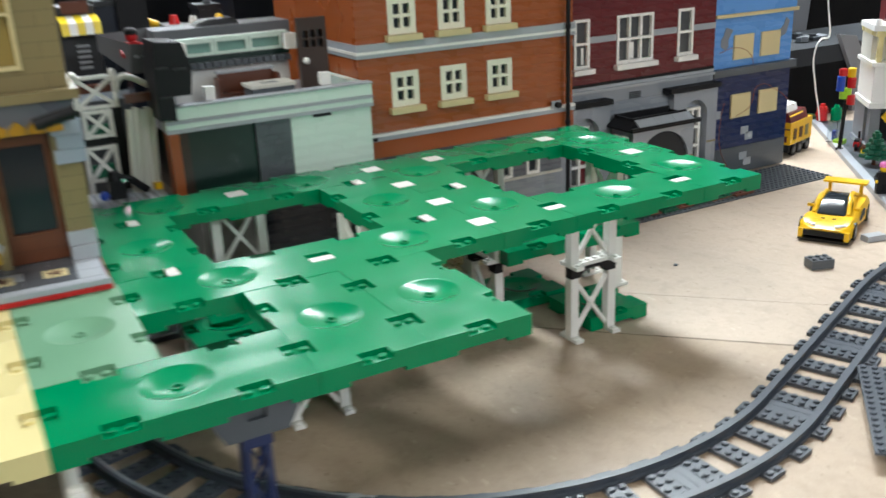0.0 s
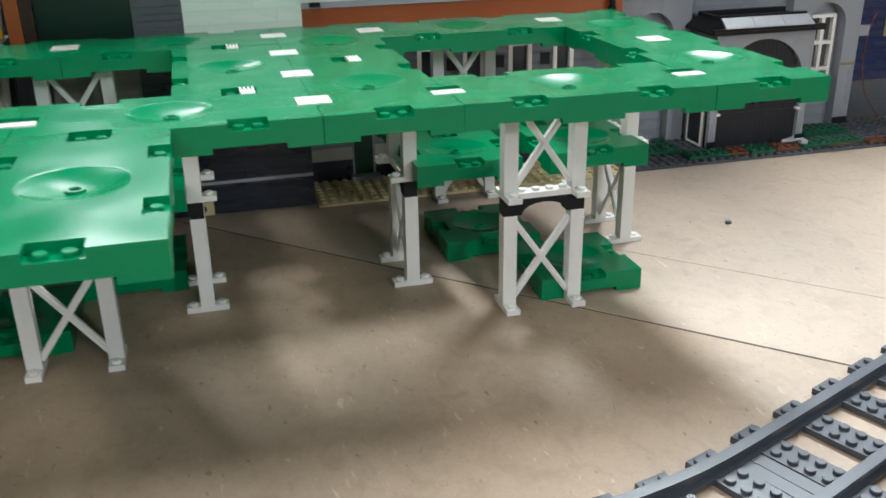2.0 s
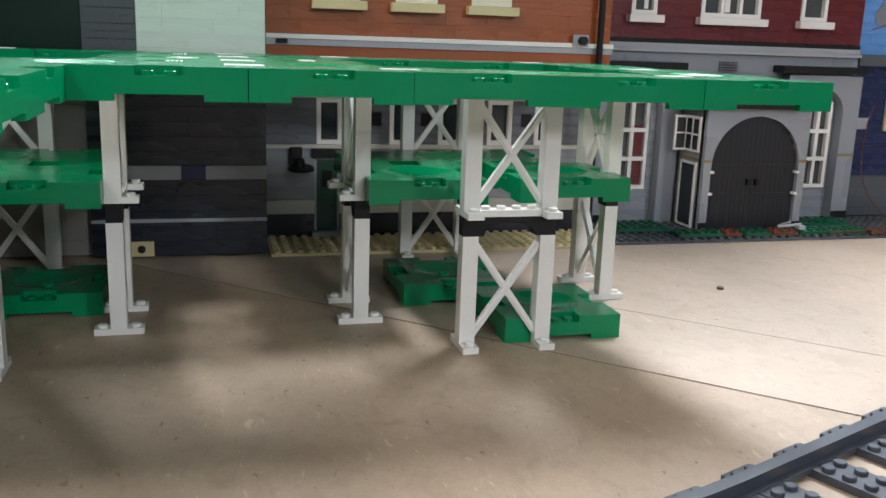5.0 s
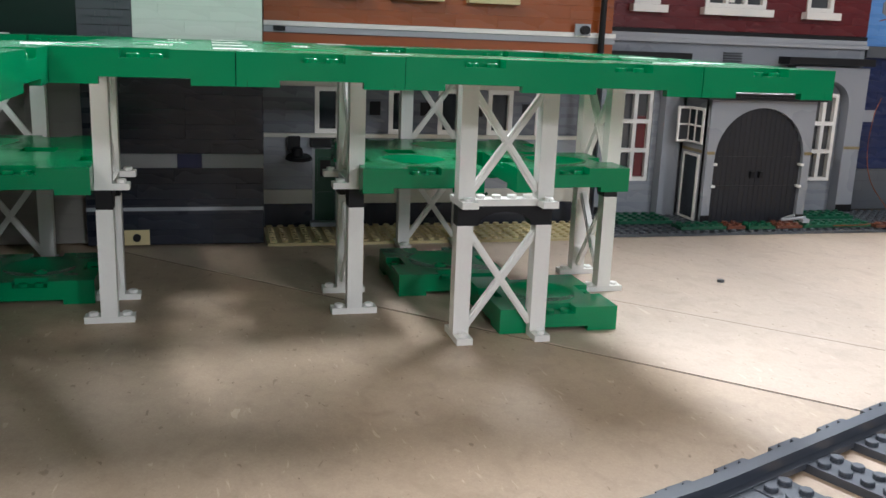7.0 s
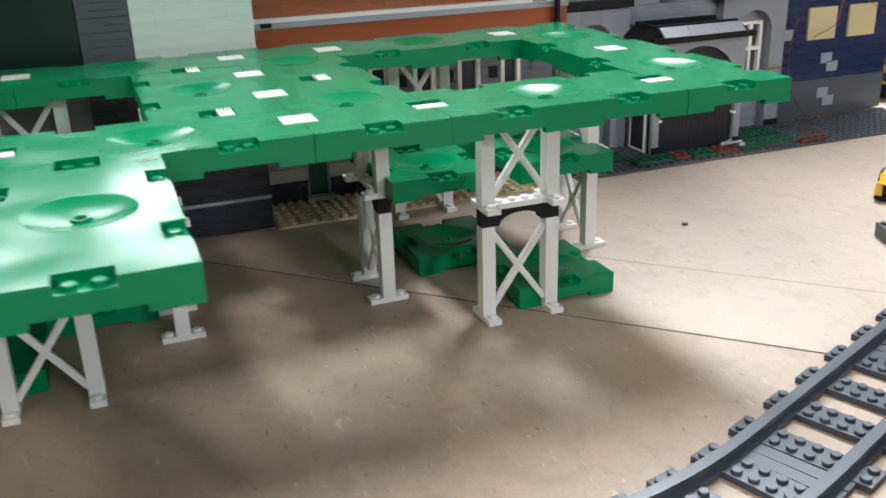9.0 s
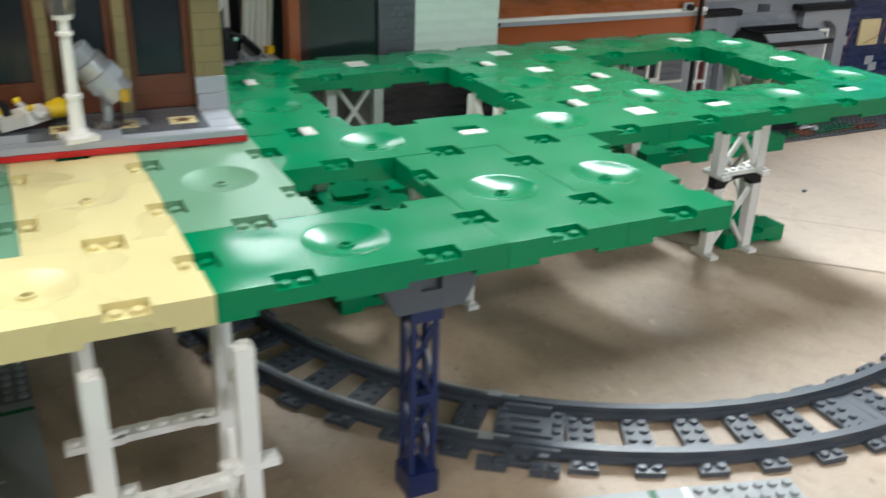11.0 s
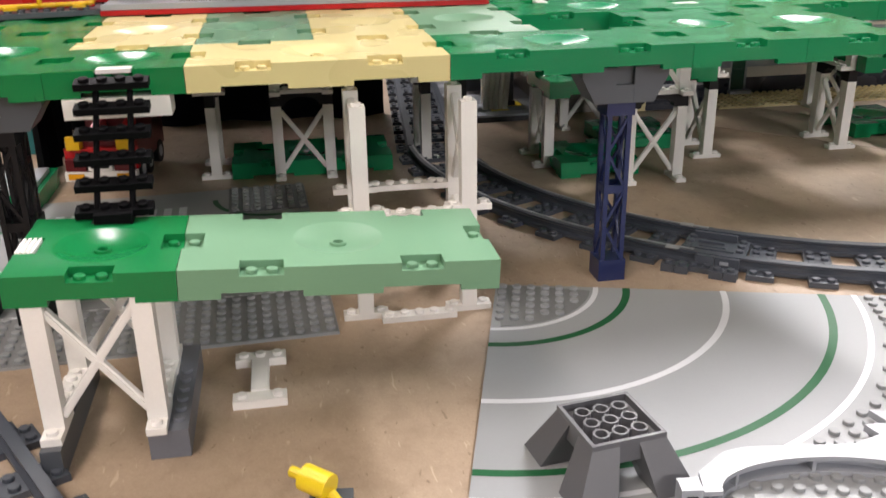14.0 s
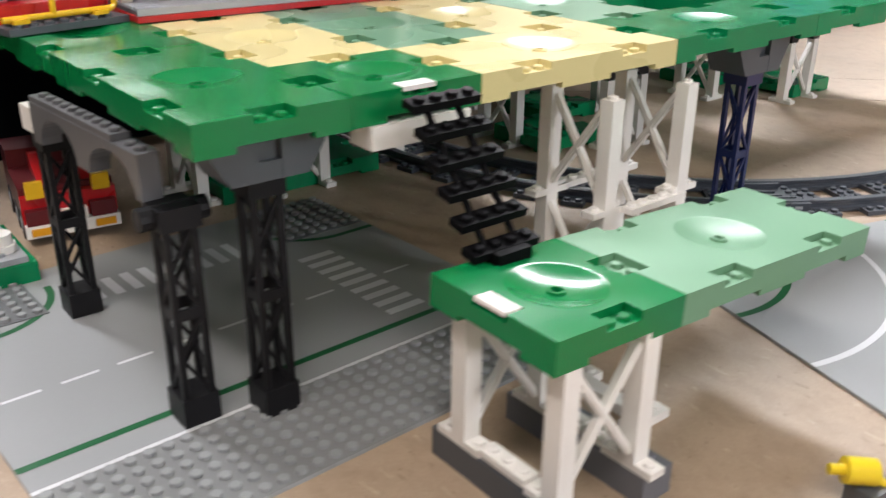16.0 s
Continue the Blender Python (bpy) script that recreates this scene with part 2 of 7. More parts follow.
def cyl(bm, x, y, z0, z1, r, n=12, r2=None, m=None, cap=True):
    m, r2 = m or Matrix(), r if r2 is None else r2
    lo, hi = [], []
    for i in range(n):
        c, s = math.cos(2 * math.pi * i / n), math.sin(2 * math.pi * i / n)
        lo.append(bm.verts.new(m @ Vector((x + r * c, y + r * s, z0))))
        hi.append(bm.verts.new(m @ Vector((x + r2 * c, y + r2 * s, z1))))
    for i in range(n):
        bm.faces.new((lo[i], lo[(i + 1) % n], hi[(i + 1) % n], hi[i]))
    if cap:
        bm.faces.new(hi)
        bm.faces.new(lo[::-1])


def rod(bm, a, b, r, n=8):
    a, b = Vector(a), Vector(b)
    m = Matrix.Translation(a) @ (b - a).to_track_quat("Z", "Y").to_matrix().to_4x4()
    cyl(bm, 0, 0, 0, (b - a).length, r, n, m=m)


def bar(bm, a, b, w, d):
    """A square bar from a to b in the x-z plane: w across, d deep in y."""
    a, b = Vector(a), Vector(b)
    side = Vector((-(b - a).z, 0, (b - a).x)).normalized() * w / 2
    deep = Vector((0, d / 2, 0))
    v = [bm.verts.new(p + i * side + j * deep) for p in (a, b) for i, j in ((-1, -1), (1, -1), (1, 1), (-1, 1))]
    for f in ((3, 2, 1, 0), (4, 5, 6, 7), (0, 1, 5, 4), (1, 2, 6, 5), (2, 3, 7, 6), (3, 0, 4, 7)):
        bm.faces.new([v[i] for i in f])


def stud(bm, x, y, z, n=12):
    cyl(bm, x, y, z - 0.0002, z + 0.0014, 0.0024, n, cap=True)
    cyl(bm, x, y, z + 0.0014, z + 0.0017, 0.0024, n, r2=0.0021)


def mesh(name, bm, mat, smooth=False):
    bmesh.ops.recalc_face_normals(bm, faces=bm.faces)
    me = bpy.data.meshes.new(name)
    bm.to_mesh(me)
    bm.free()
    for one in mat if isinstance(mat, (list, tuple)) else [mat]:
        me.materials.append(one)
    if smooth:
        me.shade_smooth()
        me.set_sharp_from_angle(angle=radians(32))
    return me


def part(name, bm, mat, parent, label="", smooth=False):
    ob = new(name, mesh(name, bm, mat, smooth))
    ob.parent = parent
    return tagged(ob, label)


def share(name, me, parent, m):
    ob = new(name, me)
    ob.parent, ob.matrix_basis = parent, m
    return ob


def thing(name, label, category, m=None, group="", kind=""):
    ob = new(name)
    ob.empty_display_size = 0.01
    ob.matrix_basis = m or Matrix()
    return tagged(ob, label, category, group, kind)


def solid(name, bm, mat, label, category, m=None, group="", kind="", smooth=False):
    ob = new(name, mesh(name, bm, mat, smooth))
    ob.matrix_basis = m or Matrix()
    return tagged(ob, label, category, group, kind)


def B():
    return bmesh.new()


# ---- the room ----
def slab(name, mat, x0, x1, y0, y1, z0, z1, kind="structure"):
    bm = B()
    box(bm, x0, x1, y0, y1, z0, z1)
    return tagged(new(name, mesh(name, bm, mat)), kind=kind)


slab("floor", CARPET, -3.5, 4.5, -5.8, 7.0, -0.85, -0.75)
slab("ceiling", CEIL, -3.5, 4.5, -5.8, 7.0, 1.8, 1.9)
slab("wall_north", WALLPAINT, -3.5, 4.5, 7.0, 7.1, -0.85, 1.9)
slab("wall_south", WALLPAINT, -3.5, 4.5, -5.9, -5.8, -0.85, 1.9)
slab("wall_west", WALLPAINT, -3.6, -3.5, -5.8, 7.0, -0.85, 1.9)
slab("wall_east", WALLPAINT, 4.5, 4.6, -5.8, 7.0, -0.85, 1.9)
# every lamp gets a fixture, the added fill lamps too
for lx, ly, power, tint in LAMPS:
    fixture = thing("ceiling_light", "white rectangular fluorescent ceiling light, switched on, assumed out of view", "ceiling light", pose(lx, ly, LAMP_Z, 0, 0, TUBE_TURN), group="ceiling lights")
    bm = B()
    box(bm, -0.78, 0.78, -0.11, 0.11, 0.0, 0.05)
    part("housing", bm, WHITE, fixture)
    bm = B()
    box(bm, -0.75, 0.75, -0.08, 0.08, -0.006, 0.0)
    part("diffuser", bm, TUBE, fixture)


# ---- the table: two fibreboards meeting along a straight joint ----
def clipped(poly, px, py, nx, ny):
    out = []
    for i, a in enumerate(poly):
        b = poly[(i + 1) % len(poly)]
        da, db = (a[0] - px) * nx + (a[1] - py) * ny, (b[0] - px) * nx + (b[1] - py) * ny
        if da >= 0:
            out.append(a)
        if da * db < 0:
            k = da / (da - db)
            out.append((a[0] + k * (b[0] - a[0]), a[1] + k * (b[1] - a[1])))
    return out


TABLE = [(-1.3, -0.75), (2.2, -0.75), (2.2, 1.1), (-1.3, 1.1)]
jx, jy, jd = 0.437, 0.2095, Vector((0.177, -0.173)).normalized()
table = thing("layout_table", "wide table of pale brown fibreboards with a thin dark joint", "table", kind="structure")
for sign in (1, -1):
    nx, ny = -jd.y * sign, jd.x * sign
    bm = B()
    prism(bm, clipped(TABLE, jx + nx * 0.0009, jy + ny * 0.0009, nx, ny), 0.018, pose(0, 0, -0.018))
    part("board", bm, BOARD2 if sign > 0 else BOARD, table)
for px, py, wide, top, mat in ((jx, jy, 0.0009, -0.0004, BLACK), (0.597, 0.183, 0.00022, 0.0001, DARKLINE)):
    bm = B()
    box(bm, -0.9 if wide > 0.0005 else -0.35, 0.9 if wide > 0.0005 else 0.35, -wide, wide, -0.012, top)
    strip = part("joint_line", bm, mat, table)
    strip.matrix_basis = pose(px, py, 0, 0, 0, math.degrees(math.atan2(jd.y, jd.x)))
bm = B()
box(bm, -1.28, 2.18, -0.73, 1.08, -0.06, -0.0185)
part("under_frame", bm, BLACK, table)
for x in (-1.2, 0.45, 2.1):
    for y in (-0.65, 1.0):
        bm = B()
        box(bm, x - 0.03, x + 0.03, y - 0.03, y + 0.03, -0.75, -0.06)
        part("leg", bm, DGREY, table)
bm = B()
cyl(bm, 0, 0, 0, 0.0016, 0.0022, 9)
solid("screw_head", bm, DGREY, "tiny dark screw head in the pale table board", "screw", pose(0.623, 0.2735, 0))


# ---- deck tiles: 8 x 8 or 16 x 8 studs, a shallow dish in the middle, stud notches at every edge ----
def tile_mesh(nx, mat, name="deck_tile"):
    """A tile nx modules long in x and one deep in y, its lower left top corner at 0."""
    bm = B()
    L, W, h, nd, nw, ndp = nx * M - 0.0002, M - 0.0002, 0.0102, 0.0034, 0.0172, 0.0082
    o = 0.0001
    sides = []  # along each edge: start, direction, length
    sides.append((Vector((o, o, 0)), Vector((1, 0, 0)), L - o, nx))
    sides.append((Vector((L, o, 0)), Vector((0, 1, 0)), W - o, 1))
    sides.append((Vector((L, W, 0)), Vector((-1, 0, 0)), L - o, nx))
    sides.append((Vector((o, W, 0)), Vector((0, -1, 0)), W - o, 1))
    rim, spots = [], []
    for a, d, ln, k in sides:
        n = Vector((-d.y, d.x, 0))
        rim.append(bm.verts.new(a))
        down = Vector((0, 0, -h))
        cuts = [0.0]
        for i in range(k):
            c = ln * (i + 0.5) / k
            cuts += [c - nw / 2, c + nw / 2]
        cuts.append(ln)
        for i in range(0, len(cuts), 2):
            p, q = a + d * cuts[i], a + d * cuts[i + 1]
            bm.faces.new([bm.verts.new(v) for v in (p + down, q + down, q, p)])
        for i in range(k):
            c = ln * (i + 0.5) / k
            p, q = a + d * (c - nw / 2), a + d * (c + nw / 2)
            pi, qi = p + n * ndp, q + n * ndp
            dz = Vector((0, 0, -nd))
            rim += [bm.verts.new(v) for v in (p, pi, qi, q)]
            for f in ((p, pi, pi + dz, p + dz), (pi, qi, qi + dz, pi + dz), (qi, q, q + dz, qi + dz), (p + dz, pi + dz, qi + dz, q + dz), (p + dz, q + dz, q + down, p + down)):
                bm.faces.new([bm.verts.new(v) for v in f])
            for e in (-S / 2, S / 2):
                s = a + d * (c + e) + n * S / 2
                spots.append((s.x, s.y, -nd))
            # rim standing on the support below, cut away in the middle of each module
            for e0, e1 in ((-0.5, -0.25), (0.25, 0.5)):
                c0, c1 = c + e0 * ln / k, c + e1 * ln / k
                if d.x == 0:
                    c0, c1 = max(c0, 0.0041), min(c1, ln - 0.0041)
                g = [a + d * c0, a + d * c1]
                xs = sorted((g[0].x, g[1].x, (g[0] + n * 0.004).x, (g[1] + n * 0.004).x))
                ys = sorted((g[0].y, g[1].y, (g[0] + n * 0.004).y, (g[1] + n * 0.004).y))
                box(bm, xs[0], xs[-1], ys[0], ys[-1], -0.0128, -h + 0.0001)
    cx, cy, rd, k = L / 2, W / 2, 0.0188, 56
    ring = []
    rings = [(rd + 0.0016, 0.0), (rd + 0.0004, 0.0)] + [(rd * f, -0.0035 * (1 - f * f) - 0.00004) for f in (0.985, 0.96, 0.91, 0.84, 0.75, 0.64, 0.5, 0.36, 0.2)] + [(0.0036, -0.0034), (0.0034, -0.0023), (0.0022, -0.0023), (0.0022, -0.0085)]
    for r, z in rings:
        ring.append([bm.verts.new((cx + r * math.cos(2 * math.pi * i / k), cy + r * math.sin(2 * math.pi * i / k), z)) for i in range(k)])
    for a, b in zip(ring, ring[1:]):
        for i in range(k):
            bm.faces.new((a[i], a[(i + 1) % k], b[(i + 1) % k], b[i]))
    bm.faces.new(ring[-1])
    edges = [bm.edges.new((rim[i], rim[(i + 1) % len(rim)])) for i in range(len(rim))]
    edges += [bm.edges.get((ring[0][i], ring[0][(i + 1) % k])) for i in range(k)]
    bmesh.ops.triangle_fill(bm, use_beauty=True, use_dissolve=False, edges=edges)
    bm.faces.new([bm.verts.new(v) for v in ((o, o, -h), (o, W, -h), (L, W, -h), (L, o, -h))])
    bmesh.ops.remove_doubles(bm, verts=bm.verts, dist=1e-6)
    one = B()
    stud(one, 0, 0, 0, 14)
    return mesh(name, bm, mat, smooth=True), spots, mesh("stud", one, mat)


TILES = {}
COLOURS = {"g": (GREEN, "green"), "b": (BGREEN, "bright green"), "y": (YELLOW, "pale yellow"), "s": (SAGE, "sand green"), "l": (LSAGE, "light sand green")}


def deck_tile(x, y, w, d, colour="g", z=DECK, where="on the raised deck", ox=0.0, oy=0.0):
    """A tile from module (x, y), w modules wide and d deep, its top at z."""
    n = max(w, d)
    if (n, colour) not in TILES:
        TILES[n, colour] = tile_mesh(n, COLOURS[colour][0])
    me, spots, knob = TILES[n, colour]
    ob = new("deck_tile", me)
    for spot in spots:
        share("stud", knob, ob, pose(*spot))
    r = random.Random(int(x * 131 + y * 17 + z * 9000))
    sag = pose(n * M / 2, M / 2, 0) @ pose(0, 0, 0, r.uniform(-0.3, 0.3), r.uniform(-0.3, 0.3) / n, 0) @ pose(-n * M / 2, -M / 2, 0)
    ob.matrix_basis = (pose(ox + x * M, oy + y * M, z) if w >= d else pose(ox + (x + 1) * M, oy + y * M, z, 0, 0, 90)) @ sag
    size = "long" if n > 1 else "square"
    return tagged(ob, f"{size} {COLOURS[colour][1]} tile with round dish {where}", "deck tile", f"tiles {where}")


for x, y, w, d, c in [
    (0, 0, 2, 1, "g"), (2, 0, 1, 2, "g"), (3, 0, 1, 2, "g"), (0, 1, 1, 2, "l"), (1, 2, 2, 1, "g"), (3, 2, 2, 1, "g"),
    (5, 2, 1, 2, "g"), (6, 2, 2, 1, "g"), (8, 2, 1, 2, "g"), (8, 4, 1, 2, "g"), (6, 5, 2, 1, "g"), (5, 4, 1, 2, "g"),
    (4, 3, 1, 2, "g"), (3, 5, 2, 1, "g"), (1, 5, 2, 1, "g"), (1, 3, 1, 2, "g"),
    (-2, 0, 2, 1, "y"), (-3, 0, 1, 1, "b"), (-1, 1, 1, 2, "y"), (-2, 1, 1, 2, "s"), (-3, 1, 1, 2, "y"), (-4, 0, 1, 2, "b"), (-4, 2, 1, 2, "b"),
    (-3, 3, 2, 1, "g"), (-1, 3, 2, 1, "g"), (-3, 5, 2, 1, "g"), (-1, 5, 2, 1, "g"), (-4, 4, 1, 2, "b"),
    # unseen row added behind the tan building to shade the table below
    (-4, 6, 2, 1, "g"), (-2, 6, 2, 1, "g"),
]:
    deck_tile(x, y, w, d, c)
# middle floor and the tiles lying on the table
for x, y, w, d in [(6, 3.5, 1, 1), (7.27, 3.5, 1, 1), (6, 4.5, 2, 1), (2, 3.5, 2, 1), (2, 4.5, 2, 1), (1.7, 3.0, 1, 1)]:
    deck_tile(x, y, w, d, "g", MID, "on the middle level")
for x, y, w, d in [(7.03, 3.02, 1, 1), (6.45, 4.15, 1, 1), (1.95, 3.25, 1, 1), (2.9, 4.25, 1, 1), (-2, 4.1, 2, 1)]:
    deck_tile(x, y, w, d, "g", 0.0128, "lying on the table")

# white joining tiles set into the notches where two deck tiles meet
bm = B()
box(bm, -0.0079, 0.0079, -0.0079, 0.0079, -0.0016, 0.0003)
FULL = mesh("joining_tile", bm, WHITE)
bm = B()
box(bm, -0.0079, 0.0079, -0.0079, -0.0001, -0.0016, 0.0003)
HALF = mesh("joining_tile", bm, WHITE)
bm = B()
for i in range(4):
    box(bm, 0.0004 + i * 0.002, 0.0015 + i * 0.002, -0.0079, 0.0079, -0.0016, 0.0003)
box(bm, 0.0004, 0.0075, -0.0079, 0.0079, -0.0016, -0.0009)
GRILLE = mesh("joining_grille", bm, WHITE)
for x, y, me in [(5, 2.5, FULL), (5, 3.5, FULL), (5, 4.5, FULL), (5, 5.5, FULL), (3, 5.5, FULL), (6, 5.5, FULL), (8, 5.5, FULL), (8.5, 4, FULL),
                 (6, 2.5, HALF), (8, 2.5, HALF), (3, 2.5, HALF), (4.5, 3, GRILLE), (5.5, 4, GRILLE), (4.5, 5, GRILLE), (1.5, 3, GRILLE), (1.5, 5, GRILLE)]:
    ob = new(me.name, me)
    ob.matrix_basis = pose(x * M, y * M, DECK)
    flat = "grille" if me is GRILLE else "flat"
    tagged(ob, f"small white {flat} tile joining two green deck tiles", "joining tile", "joining tiles")


# ---- white stanchions: two posts, three-stud feet, crossed braces ----
def stanchion_parts():
    bm = B()
    box(bm, -0.004, 0.004, -0.004, 0.004, 0.0032, 6 * BR)
    stud(bm, 0, 0, 6 * BR)
    post = mesh("post", bm, WHITE)
    bm = B()
    box(bm, -0.004, 0.004, -0.012, 0.012, 0, PL)
    stud(bm, 0, -S, PL)
    stud(bm, 0, S, PL)
    foot = mesh("foot", bm, WHITE)
    bm = B()
    bar(bm, (-0.0165, 0, 0.007), (0.0165, 0, 0.053), 0.0034, 0.003)
    bar(bm, (-0.0165, 0, 0.007), (0.0165, 0, 0.053), 0.0014, 0.0046)
    one = mesh("brace", bm, WHITE)
    bm = B()
    bar(bm, (0.0165, 0, 0.007), (-0.0165, 0, 0.053), 0.0034, 0.0028)
    bar(bm, (0.0165, 0, 0.007), (-0.0165, 0, 0.053), 0.0014, 0.0044)
    other = mesh("brace", bm, WHITE)
    bm = B()
    box(bm, -0.016, 0.016, -0.004, 0.004, 0, PL)
    for i in range(4):
        stud(bm, (i - 1.5) * S, 0, PL)
    sill = mesh("studded_bar", bm, WHITE)
    return post, foot, one, other, sill


POST, FOOT, BRACE_A, BRACE_B, SILL = stanchion_parts()


def stanchion(x, y, z=0.0, turn=0.0, sill=False, where="standing on the table"):
    ob = thing("stanchion", f"braced white support with two posts {where}", "support", pose(x, y, z, 0, 0, turn), "white supports")
    for s in (-0.02, 0.02):
        share("post", POST, ob, pose(s, 0, 0))
        share("foot", FOOT, ob, pose(s, 0, 0))
    share("brace", BRACE_A, ob, Matrix())
    share("brace", BRACE_B, ob, Matrix())
    if sill:
        share("studded_bar", SILL, ob, Matrix())
    return ob


def arch_mesh():
    bm = B()
    pts = [(-0.024, 0), (-0.0165, 0)]
    for i in range(9):
        a = math.pi * (1 - i / 8)
        pts.append((0.0135 * math.cos(a), 0.0068 * math.sin(a)))
    pts += [(0.0165, 0), (0.024, 0), (0.024, BR), (-0.024, BR)]
    prism(bm, pts, 0.0078, pose(0, 0.0039, 0, 90, 0, 0))
    return mesh("arch_brick", bm, BLACK)


ARCH = arch_mesh()


def arch(x, y, z, turn=0.0):
    ob = new("arch_brick", ARCH)
    ob.matrix_basis = pose(x, y, z, 0, 0, turn)
    return tagged(ob, "black plastic arch brick between two white supports", "arch brick", "black arch bricks")


def tower(x, y, turn=0.0, upper=True):
    stanchion(x, y, 0, turn)
    arch(x, y, 6 * BR, turn)
    if upper:
        stanchion(x, y, 7 * BR, turn, True, "standing on a black arch brick")


for x, y, turn, upper in [(0.448, 0.192, 0, 1), (0.383, 0.261, 90, 1), (0.260, 0.261, 90, 1), (0.537, 0.286, 90, 1), (0.46, 0.388, 0, 1),
                          (0.192, 0.192, 0, 1), (0.124, 0.264, 90, 1), (-0.070, 0.262, 0, 1), (-0.14, 0.29, 90, 1), (0.193, 0.361, 0, 1), (0.03, 0.30, 90, 1)]:
    tower(x, y, turn, upper)
# taller pair in front of the yellow tiles
for x in (-0.048, 0.008):
    stanchion(x, 0.0175, 0, 90)
    stanchion(x, 0.0175, 6 * BR, 90, False, "standing on another support")
for y, z in ((-0.0095, 0.0), (0.0385, 6 * BR), (-0.0095, 6 * BR), (0.0385, 0)):
    bm = B()
    box(bm, -0.0, 0.04, -0.0039, 0.0039, 0, PL)
    for i in range(5):
        stud(bm, (i + 0.5) * S, 0, PL)
    solid("studded_strip", bm, WHITE, "white studded plate strip joining two white supports", "plate", pose(-0.0402, y, z))

# ---- girder pylons with grey inverted brackets ----
def pylon(x, y, mat, colour, bricks=11):
    ob = thing("girder_pylon", f"tall {colour} plastic lattice pylon on a square base", "pylon", pose(x, y, 0.0022 if colour == "black" else 0), "lattice pylons")
    bm = B()
    box(bm, -S, S, -S, S, 0, 0.0128)
    part("base", bm, mat, ob)
    hh = bricks * BR
    for sx in (-1, 1):
        for sy in (-1, 1):
            bm = B()
            box(bm, sx * 0.0056 - 0.0013, sx * 0.0056 + 0.0013, sy * 0.0056 - 0.0013, sy * 0.0056 + 0.0013, 0.0128, hh - 0.008)
            part("corner_post", bm, mat, ob)
    bm = B()
    box(bm, -S, S, -S, S, hh - 0.008, hh)
    part("head", bm, mat, ob)
    n = 4
    dz = (hh - 0.008 - 0.0128) / n
    for side in range(4):
        bm = B()
        for i in range(n):
            z0 = 0.0128 + i * dz
            a, b = (-0.0056, 0.0056) if (i + side) % 2 else (0.0056, -0.0056)
            bar(bm, (a, 0, z0), (b, 0, z0 + dz), 0.0016, 0.0012)
            if i % 2 == 0 and i:
                bar(bm, (-0.0066, 0, z0), (0.0066, 0, z0), 0.0046, 0.0016)
        lattice = part("lattice", bm, mat, ob)
        lattice.matrix_basis = pose(0, 0, 0, 0, 0, 90 * side) @ pose(0, -0.0059, 0)
    return ob


def bracket(x, y, turn=0.0):
    """Inverted sloped bracket between a pylon's head and the deck, hollow in the middle of its front."""
    ob = thing("inverted_bracket", "dark grey inverted sloped bracket brick under the deck", "bracket", pose(x, y, 11 * BR + (0.0022 if x < 0 else 0), 0, 0, turn), "brackets under the deck")
    h = DECK - 0.0128 - 11 * BR - (0.0022 if x < 0 else 0)
    for sx in (-1, 1):
        bm = B()
        prism(bm, [(sx * 0.005, 0.0), (sx * 0.0165, 0.0), (sx * 0.024, h - 0.005), (sx * 0.024, h), (sx * 0.005, h)], 0.024, pose(0, 0.012, 0, 90, 0, 0))
        part("sloped_side", bm, DGREY, ob)
    bm = B()
    box(bm, -0.005, 0.005, -0.009, 0.012, 0, h)
    box(bm, -0.005, 0.005, -0.0118, -0.009, 0, h - 0.0095)
    part("middle", bm, DGREY, ob)


pylon(0.0965, 0.0235, DBLUE, "dark blue")
bracket(0.0965, 0.0235)
for x, y, bricks in ((-0.251, 0.038, 10), (-0.221, 0.024, 11), (-0.256, 0.164, 10)):
    pylon(x, y, BLACK, "black", bricks)
bracket(-0.221, 0.024)


# ---- railway ----
def sleeper_mesh():
    bm = B()
    box(bm, -0.0078, 0.0078, -0.032, 0.032, 0, PL)
    for sx in (-0.5, 0.5):
        for sy in (-3.5, -1.5, -0.5, 0.5, 1.5, 3.5):
            stud(bm, sx * S, sy * S, PL, 10)
    return mesh("sleeper", bm, TRACK)


SLEEPER = sleeper_mesh()
PROFILE = [(-0.0036, 0.0012), (0.0036, 0.0012), (0.0036, 0.0034), (0.0016, 0.0044), (0.0016, 0.0072), (0.0026, 0.0080), (0.0026, 0.0094), (-0.0026, 0.0094), (-0.0026, 0.0080), (-0.0016, 0.0072), (-0.0016, 0.0044), (-0.0036, 0.0034)]


def rail(centre, parent):
    """Sweep the rail's profile along points (x, y, heading)."""
    bm = B()
    rows = []
    for x, y, a in centre:
        nx, ny = -math.sin(a), math.cos(a)
        rows.append([bm.verts.new((x + nx * u, y + ny * u, w)) for u, w in PROFILE])
    k = len(PROFILE)
    for a, b in zip(rows, rows[1:]):
        for i in range(k):
            bm.faces.new((a[i], a[(i + 1) % k], b[(i + 1) % k], b[i]))
    bm.faces.new(rows[0])
    bm.faces.new(rows[-1][::-1])
    part("rail", bm, TRACK, parent)


